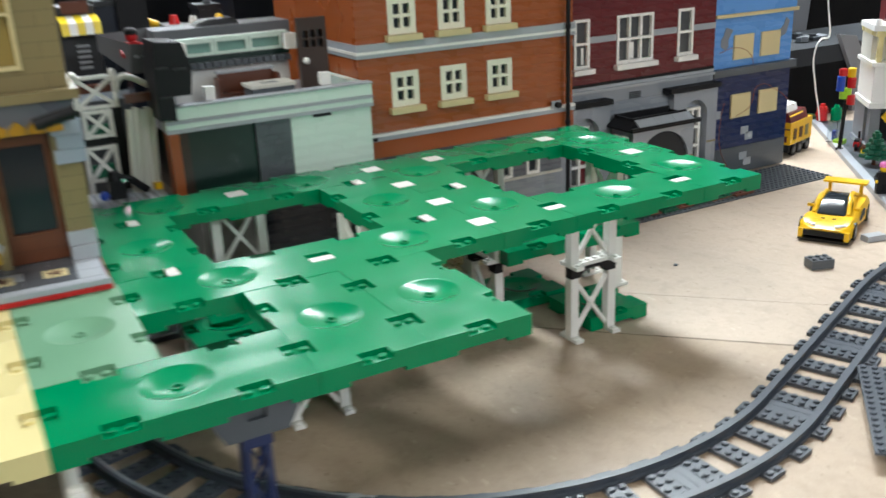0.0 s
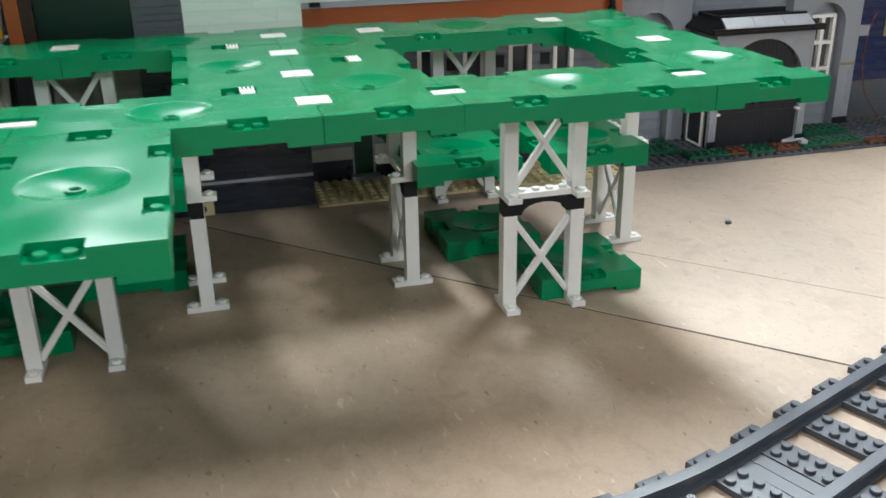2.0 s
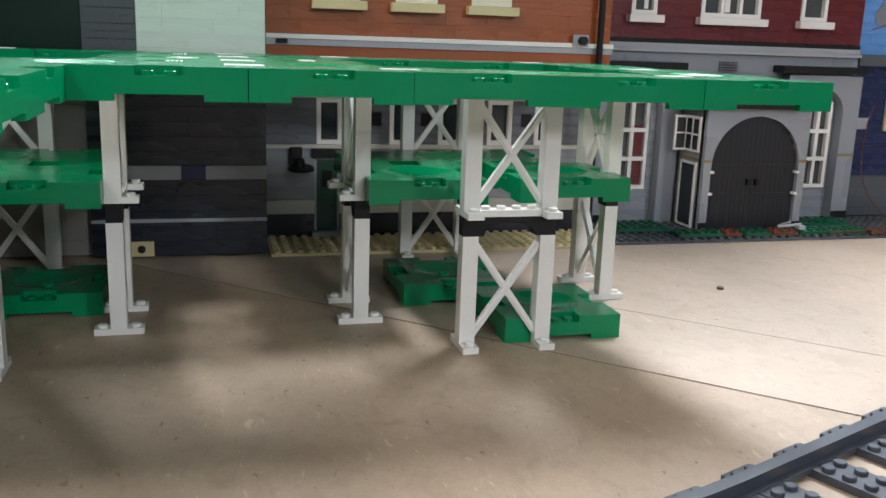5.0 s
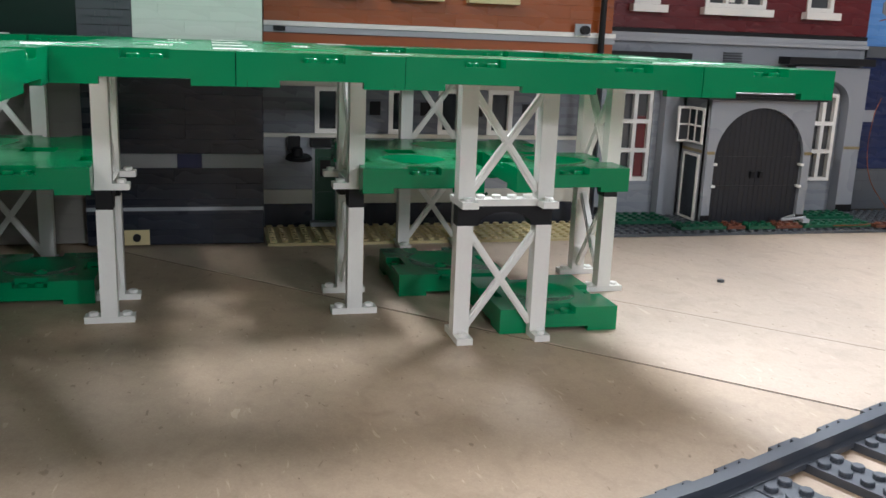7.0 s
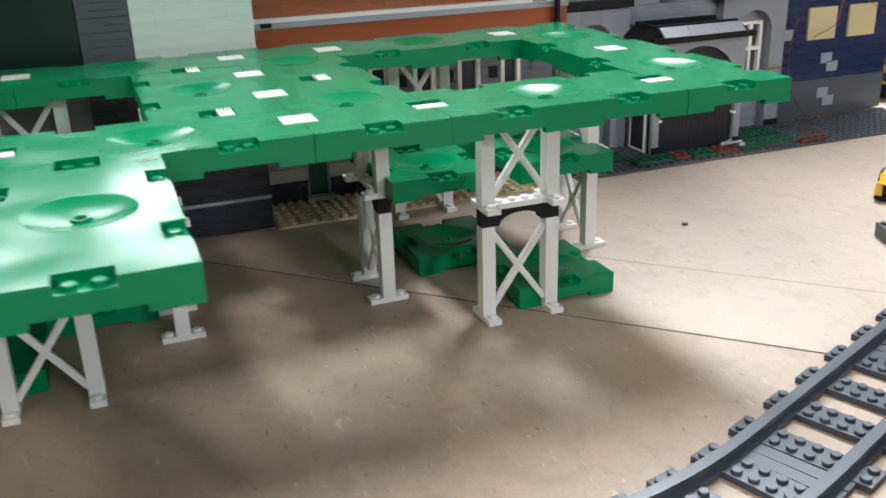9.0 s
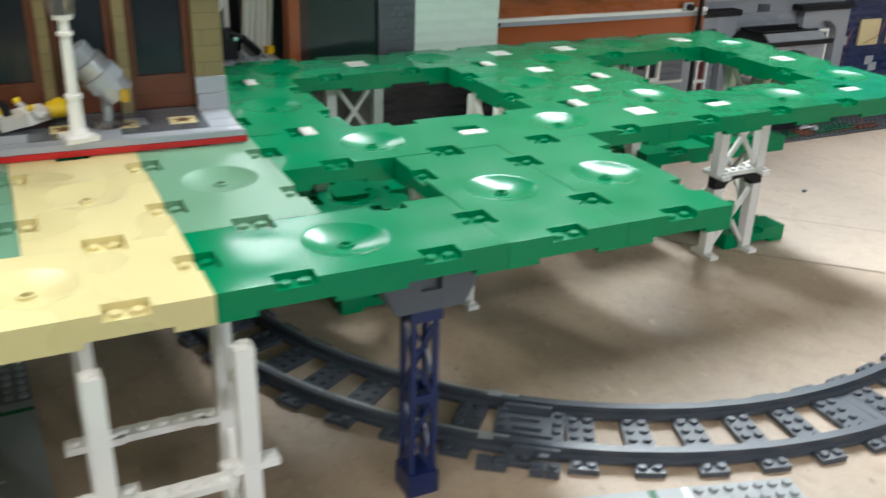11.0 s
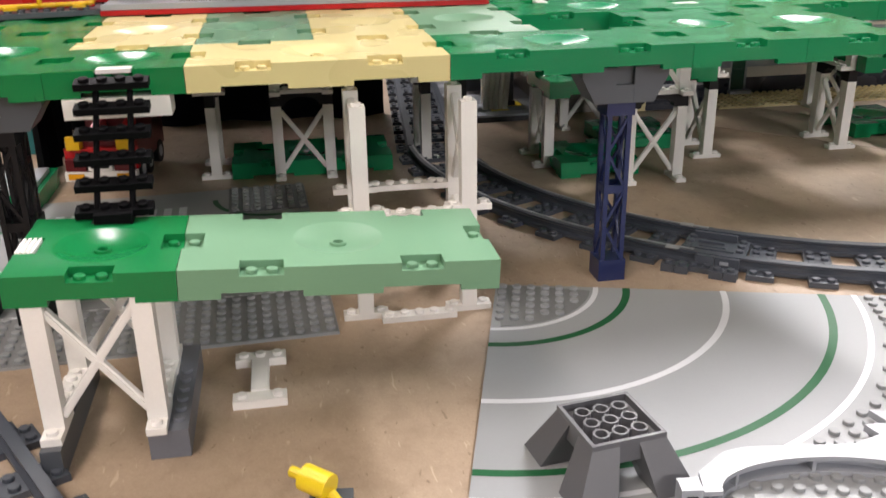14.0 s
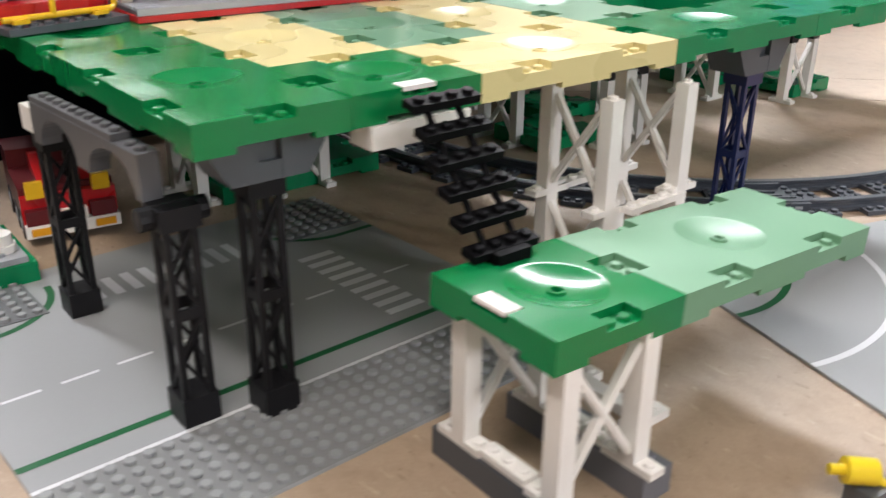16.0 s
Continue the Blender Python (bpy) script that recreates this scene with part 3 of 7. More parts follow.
def track_piece(x, y, heading, bend, metal=0.0, joints=True):
    """A track piece from (x, y): straight, or 22.5 degrees of a 0.32 m curve to the left (1) or right (-1). Returns its end."""
    name = "curved" if bend else "straight"
    ob = thing("track_piece", f"{name} dark grey toy railway track with studded sleepers", "railway track", group="railway track pieces")
    R, turn, n = 0.32, radians(22.5), 8

    def at(k, off):
        if bend:
            cx, cy = x - bend * R * math.sin(heading), y + bend * R * math.cos(heading)
            a = heading + bend * turn * k
            return cx + bend * (R - bend * off) * math.sin(a), cy - bend * (R - bend * off) * math.cos(a), a
        return x + 0.128 * k * math.cos(heading) - off * math.sin(heading), y + 0.128 * k * math.sin(heading) + off * math.cos(heading), heading

    for off in (-0.02, 0.02):
        rail([at(i / n, off) for i in range(n + 1)], ob)
        if metal:
            bm = B()
            spots = [at(metal * i / n, off + 0.0011) for i in range(n + 1)]
            rows = [[bm.verts.new((px - math.sin(a) * u, py + math.cos(a) * u, w)) for u, w in ((-0.0008, 0.0092), (0.0008, 0.0092), (0.0008, 0.0099), (-0.0008, 0.0099))] for px, py, a in spots]
            for p, q in zip(rows, rows[1:]):
                for i in range(4):
                    bm.faces.new((p[i], p[(i + 1) % 4], q[(i + 1) % 4], q[i]))
            part("metal_strip", bm, SILVER, ob, "thin dull metal strip")
    for i in range(4):
        px, py, a = at((i + 0.5) / 4, 0)
        share("sleeper", SLEEPER, ob, pose(px, py, 0, 0, 0, math.degrees(a)))
    for k in ((0.03, 0.97) if joints and not metal else (0.97,) if not metal else ()):
        px, py, a = at(k, 0)
        bm = B()
        box(bm, -0.0036, 0.0036, -0.026, 0.026, 0.0002, 0.0030)
        joint = part("joint_plate", bm, TRACK, ob)
        joint.matrix_basis = pose(px, py, 0, 0, 0, math.degrees(a))
    return at(1, 0)


place = (0.04 + 0.384 * math.sin(radians(5)), 0.298 + 0.384 * math.cos(radians(5)), radians(-95))
for i in range(3):
    place = track_piece(*place, 0)
place = (0.04, 0.298, radians(-90))
for i, bend in enumerate((1, 1, 1, 1, 1, 0, 0, -1, -1, 0)):
    place = track_piece(*place, bend, (1.0, 1.0, 0.33)[i] if i < 3 else 0.0, i != 3)



# ---- base plates on the table ----
def studs_part(spots, mat, parent, z):
    verts, faces = [], []
    for x, y in spots:
        b = len(verts)
        for r, h in ((0.0024, -0.0001), (0.0024, 0.0014), (0.0021, 0.0017)):
            verts += [(x + r * math.cos(math.pi * i / 5), y + r * math.sin(math.pi * i / 5), z + h) for i in range(10)]
        for q in (0, 10):
            faces += [(b + q + i, b + q + (i + 1) % 10, b + q + 10 + (i + 1) % 10, b + q + 10 + i) for i in range(10)]
        faces.append(tuple(b + 20 + i for i in range(10)))
    me = bpy.data.meshes.new("studs")
    me.from_pydata(verts, [], faces)
    me.materials.append(mat)
    ob = new("studs", me)
    ob.parent = parent
    return tagged(ob, kind="stuff")


def arc_band(bm, cx, cy, r0, r1, a0, a1, z, n=40):
    rows = []
    for i in range(n + 1):
        a = radians(a0 + (a1 - a0) * i / n)
        rows.append([bm.verts.new((cx + r * math.cos(a), cy + r * math.sin(a), z)) for r in (r0, r1)])
    for p, q in zip(rows, rows[1:]):
        bm.faces.new((p[0], p[1], q[1], q[0]))


def flat(bm, x0, x1, y0, y1, z):
    bm.faces.new([bm.verts.new(v) for v in ((x0, y0, z), (x1, y0, z), (x1, y1, z), (x0, y1, z))])


W32 = 32 * S
grid32 = [((i + 0.5) * S, (j + 0.5) * S) for i in range(32) for j in range(32)]

# curved road: its bend is centred on one corner
curve = thing("road_plate", "light grey plastic road plate with a curved road and studded corners", "road plate", pose(0.0290, 0.0207, 0.0, 0, 0, -16.2))
bm = B()
box(bm, 0, W32, -W32, 0, 0, 0.0016)
part("plate", bm, ROADGREY, curve)
for r, w, mat in ((0.0565, 0.003, LINEWHITE), (0.0735, 0.0042, LINEGREEN), (0.127, 0.0036, LINEWHITE), (0.180, 0.0042, LINEGREEN), (0.1975, 0.003, LINEWHITE)):
    bm = B()
    arc_band(bm, 0, 0, r - w / 2, r + w / 2, -90, 0, 0.00175)
    part("painted_line", bm, mat, curve)
studs_part([(x, y - W32) for x, y in grid32 if math.hypot(x, y - W32) < 0.051 or math.hypot(x, y - W32) > 0.2035], ROADGREY, curve, 0.0016)
# bed darker than its studs: the shade between them is in the colour
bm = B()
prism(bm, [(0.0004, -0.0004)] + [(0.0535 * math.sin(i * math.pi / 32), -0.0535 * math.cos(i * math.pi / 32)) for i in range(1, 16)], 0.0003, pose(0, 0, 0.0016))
part("studded_corner", bm, SHADEPAVER, curve, "grey studded corner with stud shade in its colour")

# road with a side branch and zebra crossings
tee = thing("road_plate", "light grey plastic road plate with a junction and zebra crossings", "road plate", pose(-0.3195, -0.0302, 0.0, 0, 0, 2.2))
bm = B()
box(bm, 0, W32, 0, W32, 0, 0.0016)
part("plate", bm, ROADGREY, tee)
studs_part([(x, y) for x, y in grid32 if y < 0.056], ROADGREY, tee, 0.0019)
# same darkened bed here, painting the studs' shade along the border
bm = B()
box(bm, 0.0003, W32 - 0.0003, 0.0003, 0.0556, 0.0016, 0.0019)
part("studded_border", bm, SHADEPAVER, tee, "grey studded border with stud shade in its colour")
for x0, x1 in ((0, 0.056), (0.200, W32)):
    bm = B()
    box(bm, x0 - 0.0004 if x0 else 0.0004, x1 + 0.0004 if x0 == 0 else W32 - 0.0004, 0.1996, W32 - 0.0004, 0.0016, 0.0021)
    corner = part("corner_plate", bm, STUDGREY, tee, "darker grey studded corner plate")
    # paler studs on the dark corner: their lit tops are put into the colour
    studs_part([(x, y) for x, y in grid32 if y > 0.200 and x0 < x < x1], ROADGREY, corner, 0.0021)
zt = 0.0018
for x0, x1, y0, y1, mat in [(0, W32, 0.0560, 0.0582, LINEWHITE), (0, W32, 0.0725, 0.0765, LINEGREEN)]:
    bm = B()
    flat(bm, x0, x1, y0, y1, zt)
    part("painted_line", bm, mat, tee)
for k in (0, 1, 2, 3, 4, 5, 6, 8):
    bm = B()
    flat(bm, 0.0105 + k * 0.026, 0.0278 + k * 0.026, 0.1265, 0.1285, zt)
    part("dash", bm, LINEWHITE, tee)
for k in range(9):
    bm = B()
    flat(bm, 0.190, 0.213, 0.0845 + k * 0.0105, 0.0900 + k * 0.0105, zt)
    part("crossing_stripe", bm, LINEWHITE, tee)
    bm = B()
    flat(bm, 0.081 + k * 0.0105, 0.0865 + k * 0.0105, 0.198, 0.222, zt)
    part("crossing_stripe", bm, LINEWHITE, tee)
for cx, a0 in ((0.232, 180), (0.024, 270)):
    bm = B()
    arc_band(bm, cx, 0.232, 0.040, 0.044, a0, a0 + 90, zt, 20)
    flat(bm, 0.232, W32, 0.188, 0.192, zt) if cx > 0.1 else flat(bm, 0, 0.024, 0.188, 0.192, zt)
    part("painted_line", bm, LINEGREEN, tee)


def base_plate(x, y, nx, ny, mat, label, turn=0.0, z=0.0, skip=None):
    ob = thing("base_plate", label, "base plate", pose(x, y, z, 0, 0, turn))
    bm = B()
    box(bm, 0, nx * S, 0, ny * S, 0, PL * 0.6)
    part("plate", bm, mat, ob)
    studs_part([((i + 0.5) * S, (j + 0.5) * S) for i in range(nx) for j in range(ny) if not (skip and skip(i, j))], mat, ob, PL * 0.6)
    return ob


base_plate(0.3475, 0.3950, 32, 9, TAN, "tan studded base plate in front of the dark orange building")
base_plate(0.6050, 0.4020, 52, 10, DGREY, "dark grey studded base plate in front of the fire station")
base_plate(0.566, 0.012, 16, 30, TRACK, "dark grey studded base plate resting on the rails", turn=-137.5, z=0.0095)


# ---- walls with real openings ----
def wall(bm, x0, x1, z0, z1, y, thick, holes=()):
    """A wall facing -y, front at y, with rectangular holes (x0, x1, z0, z1) cut through it."""
    xs = sorted({x0, x1, *[v for h in holes for v in h[:2]]})
    zs = sorted({z0, z1, *[v for h in holes for v in h[2:]]})
    for a, b in zip(xs, xs[1:]):
        for c, d in zip(zs, zs[1:]):
            mx, mz = (a + b) / 2, (c + d) / 2
            if not any(h[0] < mx < h[1] and h[2] < mz < h[3] for h in holes):
                box(bm, a, b, y, y + thick, c, d)
    bmesh.ops.remove_doubles(bm, verts=bm.verts, dist=1e-5)


def window(parent, x0, x1, z0, z1, y, cols, rows, frame_mat, pane_mat, sill=None, bars=0.0018, rim=0.0026, lip=0.0015):
    """Frame with glazing bars and a pane, set in a hole of a wall whose front is at y; the sill is a part of the window."""
    bm = B()
    w, h = (x1 - x0 - 2 * rim + bars) / cols, (z1 - z0 - 2 * rim + bars) / rows
    lights = [(x0 + rim + i * w, x0 + rim + (i + 1) * w - bars, z0 + rim + j * h, z0 + rim + (j + 1) * h - bars) for i in range(cols) for j in range(rows)]
    wall(bm, x0, x1, z0, z1, y - lip, 0.004 + lip, lights)
    win = part("window", bm, frame_mat, parent)
    bm = B()
    box(bm, x0 + rim * 0.8, x1 - rim * 0.8, y + 0.0030, y + 0.0036, z0 + rim * 0.8, z1 - rim * 0.8)
    part("pane", bm, pane_mat, win)
    if sill:
        bm = B()
        box(bm, x0 - 0.004, x1 + 0.004, y - 0.008, y + 0.001, z0 - 0.0064, z0 - 0.0004)
        part("sill", bm, sill, win)
    return win


BRICKS = {}


def brick_wall(parent, mat, x0, x1, z0, z1, y, thick, holes=(), lengths=(4, 6, 8), seed=1):
    """A wall facing -y laid of single bricks in courses, each an object, before a solid core; holes go through both."""
    bm = B()
    wall(bm, x0, x1, z0, z1, y + 0.0032, thick - 0.0032, holes)
    core = part("wall", bm, mat, parent)
    r = random.Random(seed)
    n = max(1, round((z1 - z0) / BR))
    h = (z1 - z0) / n
    for k in range(n):
        a, b = z0 + k * h, z0 + (k + 1) * h
        cuts = sorted({a, b, *[z for hole in holes for z in hole[2:] if a + 0.0008 < z < b - 0.0008]})
        for lo, hi in zip(cuts, cuts[1:]):
            gaps = sorted((hole[0], hole[1]) for hole in holes if hole[2] < (lo + hi) / 2 < hole[3])
            x, spans = x0, []
            for g0, g1 in gaps:
                if g0 > x:
                    spans.append((x, g0))
                x = max(x, g1)
            if x < x1:
                spans.append((x, x1))
            for s0, s1 in spans:
                x = s0
                first = r.choice((2, 3, 4)) * S
                while x < s1 - 1e-6:
                    ln = first or r.choice(lengths) * S
                    first = 0
                    if s1 - x - ln < 1.5 * S:
                        ln = s1 - x
                    key = (round(ln, 4), round(hi - lo, 4), mat.name)
                    if key not in BRICKS:
                        bm = B()
                        w2, h2, e = ln / 2 - 0.00002, (hi - lo) / 2 - 0.00002, 0.00008
                        back = [bm.verts.new((sx * w2, 0.0033, sz * h2)) for sx, sz in ((-1, -1), (1, -1), (1, 1), (-1, 1))]
                        edge = [bm.verts.new((sx * w2, e, sz * h2)) for sx, sz in ((-1, -1), (1, -1), (1, 1), (-1, 1))]
                        face = [bm.verts.new((sx * (w2 - e), 0, sz * (h2 - e))) for sx, sz in ((-1, -1), (1, -1), (1, 1), (-1, 1))]
                        for p, q in ((back, edge), (edge, face)):
                            for i in range(4):
                                bm.faces.new((p[i], p[(i + 1) % 4], q[(i + 1) % 4], q[i]))
                        bm.faces.new(face)
                        BRICKS[key] = mesh("brick", bm, mat)
                    share("brick", BRICKS[key], core, pose(x + ln / 2, y + r.uniform(0, 0.00003), (lo + hi) / 2))
                    x += ln
    return core


def block(name, parent, mat, x0, x1, y0, y1, z0, z1, label=""):
    bm = B()
    box(bm, x0, x1, y0, y1, z0, z1)
    return part(name, bm, mat, parent, label)




# adaptor between the track with metal rails and the plastic track
turn = radians(54.2)
adaptor = thing("track_adaptor", "dark grey adaptor plate between the railway track rails", "railway track", pose(0.36 - 0.32 * math.cos(turn), 0.298 - 0.32 * math.sin(turn), 0, 0, 0, -90 + 54.2))
bm = B()
box(bm, -0.020, 0.018, -0.0160, 0.0160, 0.0034, 0.0056)
for sx in (-0.0165, 0.0140):
    for sy in (-0.012, -0.004, 0.004, 0.012):
        stud(bm, sx, sy, 0.0056, 10)
part("plate", bm, TRACK, adaptor)
for x0, x1, y0, y1, z1 in ((-0.016, 0.010, 0.0118, 0.0142, 0.0096), (-0.019, 0.012, -0.0142, -0.0118, 0.0092), (-0.010, 0.006, -0.0050, -0.0030, 0.0074), (-0.012, 0.004, 0.0030, 0.0050, 0.0074)):
    block("guard", adaptor, TRACK, x0, x1, y0, y1, 0.0058, z1)
for x0, x1 in ((-0.0080, 0.0028), (0.0032, 0.0170)):
    block("cheek", adaptor, TRACK, x0, x1, -0.0268, -0.0238, 0.0036, 0.0092)
block("cheek_mark", adaptor, LGREY, 0.0062, 0.0112, -0.0272, -0.0269, 0.0052, 0.0072)
for sy in (-0.021, 0.021):
    block("contact", adaptor, SILVER, -0.0270, -0.0190, sy - 0.0024, sy + 0.0024, 0.0095, 0.0102)
for x in (-0.022, 0.006):
    bm = B()
    for k in range(2):
        box(bm, x + k * S - 0.0038, x + k * S + 0.0038, -0.0380, -0.0304, 0.0002, 0.0050)
        stud(bm, x + k * S, -0.0342, 0.0050, 10)
    part("foot", bm, TRACK, adaptor)

# ---- mint and dark corner building with a roof terrace ----
mint = thing("corner_building", "toy brick building with mint and dark walls and a roof terrace", "building")
brick_wall(mint, WMINT, 0.264, 0.3450, 0.1120, 0.186, 0.400, 0.18, (), (4, 6, 6), 3)
brick_wall(mint, WDARK, 0.231, 0.3450, 0.0630, 0.1118, 0.4004, 0.18, (), (4, 6, 8), 4)
brick_wall(mint, WDARK, 0.231, 0.3450, 0.0016, 0.0534, 0.4002, 0.18, (), (4, 6, 8), 5)
block("wall", mint, WDGREY, 0.231, 0.2638, 0.4006, 0.58, 0.1120, 0.186)
brick_wall(mint, WSTONE, 0.1725, 0.2308, 0.0016, 0.1118, 0.408, 0.17, (), (4, 6, 8), 6)
block("wall", mint, DGREEN, 0.170, 0.2308, 0.405, 0.58, 0.1120, 0.186)
block("corner_column", mint, ORBAND, 0.1530, 0.1618, 0.398, 0.416, 0.1122, 0.186)
block("corner_column", mint, DBROWN, 0.1620, 0.1698, 0.3988, 0.416, 0.1122, 0.186)
block("stripe", mint, LGREY, 0.231, 0.2888, 0.3998, 0.42, 0.0536, 0.0628)
block("stripe", mint, DBLUE, 0.289, 0.3048, 0.3998, 0.42, 0.0536, 0.0628)
block("stripe", mint, LGREY, 0.305, 0.3450, 0.3998, 0.42, 0.0536, 0.0628)
block("wall_tile", mint, TAN, 0.254, 0.270, 0.3985, 0.4000, 0.0018, 0.0120)
bm = B()
cyl(bm, 0, 0, 0, 0.002, 0.0026, 14, m=pose(0.262, 0.3986, 0.007, 90, 0, 0))
part("axle_hole", bm, BLACK, mint)
block("ledge", mint, LGREY, 0.231, 0.3450, 0.3992, 0.4000, 0.0248, 0.0272)
MASON = B()
box(MASON, -0.0036, 0.0036, 0, 0.0012, -0.0020, 0.0020)
MASON = mesh("masonry_brick", MASON, DGREY)
mason = random.Random(8)
for k in range(13):
    for i in range(3):
        x = 0.2385 + 0.0082 * i + (0.0041 if k % 2 else 0.0)
        if x < 0.2600 and mason.random() > 0.22:
            share("masonry_brick", MASON, mint, pose(x, 0.3997, 0.1225 + k * 0.0048))
block("vent", mint, BLACK, 0.286, 0.304, 0.3990, 0.4002, 0.1832, 0.1862)
for z0, z1, mat, out in ((0.1864, 0.1896, LGREY, 0.003), (0.1898, 0.1940, WMINT, 0.002), (0.1942, 0.1972, LGREY, 0.003), (0.1974, 0.2080, WMINT, 0.0015)):
    block("parapet_course", mint, mat, 0.1615 if z0 > 0.1975 else 0.1520, 0.3470, 0.400 - out, 0.409, z0, z1)
    block("parapet_course", mint, mat, 0.3375, 0.3453 + out * 0.4, 0.4092, 0.56, z0, z1)
block("parapet_cap", mint, LGREY, 0.1645, 0.3475, 0.3965, 0.4095, 0.2082, 0.2096)
block("terrace_floor", mint, LGREY, 0.153, 0.3373, 0.4092, 0.56, 0.1864, 0.1940)
block("attic_wall", mint, WHITE, 0.185, 0.300, 0.492, 0.54, 0.1942, 0.2268)
bm = B()
box(bm, 0, 0.0056, 0, 0.018, 0, 0.0055)
EAVES_TILE = mesh("eaves_tile", bm, DGREY)
for i in range(16):
    share("eaves_tile", EAVES_TILE, mint, pose(0.186 + i * 0.0072, 0.482 + 0.0005 * (i % 2), 0.2270))
block("skylight_frame", mint, DGREEN, 0.190, 0.302, 0.492, 0.56, 0.2327, 0.2375)
for i in range(3):
    x = 0.194 + i * 0.0345
    win = window(mint, x, x + 0.0335, 0.2377, 0.2520, 0.496, 1, 1, WMINT, SKYPANE, rim=0.0024)
block("skylight_head", mint, WMINT, 0.190, 0.302, 0.494, 0.503, 0.2522, 0.2545)
block("roof_edge", mint, MDGREY, 0.180, 0.318, 0.53, 0.58, 0.2400, 0.2610)
for x in (0.186, 0.293):
    block("vent_cap", mint, WHITE, x, x + 0.011, 0.476, 0.4818, 0.2380 if x > 0.2 else 0.2400, 0.2530)
for x in (0.192, 0.302):
    block("parapet_post", mint, WHITE, x, x + 0.009, 0.4100, 0.4190, 0.2098, 0.2210)
bm = B()
lo = [bm.verts.new(p) for p in ((0.140, 0.450, 0.2340), (0.1605, 0.450, 0.2340), (0.170, 0.520, 0.2450), (0.127, 0.520, 0.2480))]
hi = [bm.verts.new(p) for p in ((0.1415, 0.448, 0.2600), (0.1630, 0.448, 0.2580), (0.1725, 0.522, 0.2660), (0.1260, 0.522, 0.2640))]
for i in range(4):
    bm.faces.new((lo[i], lo[(i + 1) % 4], hi[(i + 1) % 4], hi[i]))
bm.faces.new(lo[::-1])
brim = bm.faces.new(hi)
bmesh.ops.inset_region(bm, faces=[brim], thickness=0.0024)
bmesh.ops.translate(bm, vec=(0, 0, -0.016), verts=list(brim.verts))
part("roof_tank", bm, MDGREY, mint, "dark grey open tray on the roof")
for k in range(3):
    block("tank_clip", mint, LGREY, 0.1440 + k * 0.0065, 0.1475 + k * 0.0065, 0.4440, 0.4472, 0.2480, 0.2500)
block("tank_base", mint, WDARK, 0.142, 0.158, 0.462, 0.490, 0.1942, 0.2330)
bm = B()
prism(bm, [(0.151, 0.2650), (0.148, 0.2430), (0.147, 0.2000), (0.1612, 0.1985), (0.1615, 0.2190), (0.176, 0.2190), (0.1795, 0.2410), (0.173, 0.2630)], 0.044, pose(0, 0.4370, 0, 90, 0, 0))
part("corner_turret", bm, BLACK, mint, "black corner tower of sloped bricks")
for x0, x1, z0, z1 in ((0.1500, 0.1590, 0.2425, 0.2445), (0.1640, 0.1745, 0.2405, 0.2425), (0.1490, 0.1600, 0.2185, 0.2200)):
    block("turret_tile", mint, BLACKGREY, x0, x1, 0.3910, 0.3928, z0, z1)
bm = B()
rod(bm, (0.1655, 0.398, 0.2636), (0.1760, 0.405, 0.2560), 0.0022, 10)
part("turret_pipe", bm, LGREY, mint, smooth=True)
block("gable", mint, WDGREY, 0.100, 0.1598, 0.51, 0.56, 0.0018, 0.205)
bm = B()
wall(bm, 0.299, 0.328, 0.1942, 0.268, 0.455, 0.006, [(0.303 + i * 0.0075, 0.309 + i * 0.0075, 0.240 + j * 0.009, 0.247 + j * 0.009) for i in range(3) for j in range(2)])
door = part("roof_door", bm, DBROWN, mint, "dark brown roof door with small panes")
block("pane", door, BLACKGREY, 0.3015, 0.3265, 0.4612, 0.4620, 0.236, 0.262)
bm = B()
bmesh.ops.create_uvsphere(bm, u_segments=14, v_segments=8, radius=0.0035, matrix=pose(0.304, 0.4515, 0.228))
part("door_knob", bm, WHITE, door, smooth=True)
cooler = thing("roof_cooler", "grey box with a pale lid on the roof terrace", "air cooler", pose(0.257, 0.430, 0.1941))
block("box", cooler, DGREY, -0.0200, 0.0200, -0.013, 0.013, 0, 0.0215)
bm = B()
wall(bm, -0.0215, 0.0215, -0.015, 0.015, 0, 0.003, [(-0.008, 0.008, -0.005, 0.005)])
lid = part("lid", bm, TANWHITE, cooler)
lid.matrix_basis = pose(0, 0, 0.0217, 90, 0, 0) @ pose(0, -0.003, 0)
bench = thing("roof_bench", "reddish brown bench with a high back on the roof terrace", "bench", pose(0.246, 0.462, 0.1941))
block("seat", bench, BROWN, -0.026, 0.026, -0.010, 0.002, 0.008, 0.0112)
block("backrest", bench, BROWN, -0.027, 0.027, 0.0022, 0.0054, 0.0, 0.029)
for s in (-1, 1):
    block("end_panel", bench, BROWN, s * 0.0285 - 0.0014, s * 0.0285 + 0.0014, -0.011, 0.0056, 0, 0.026)
block("top_rail", bench, LGREY, -0.028, 0.028, 0.0015, 0.006, 0.0292, 0.0312)

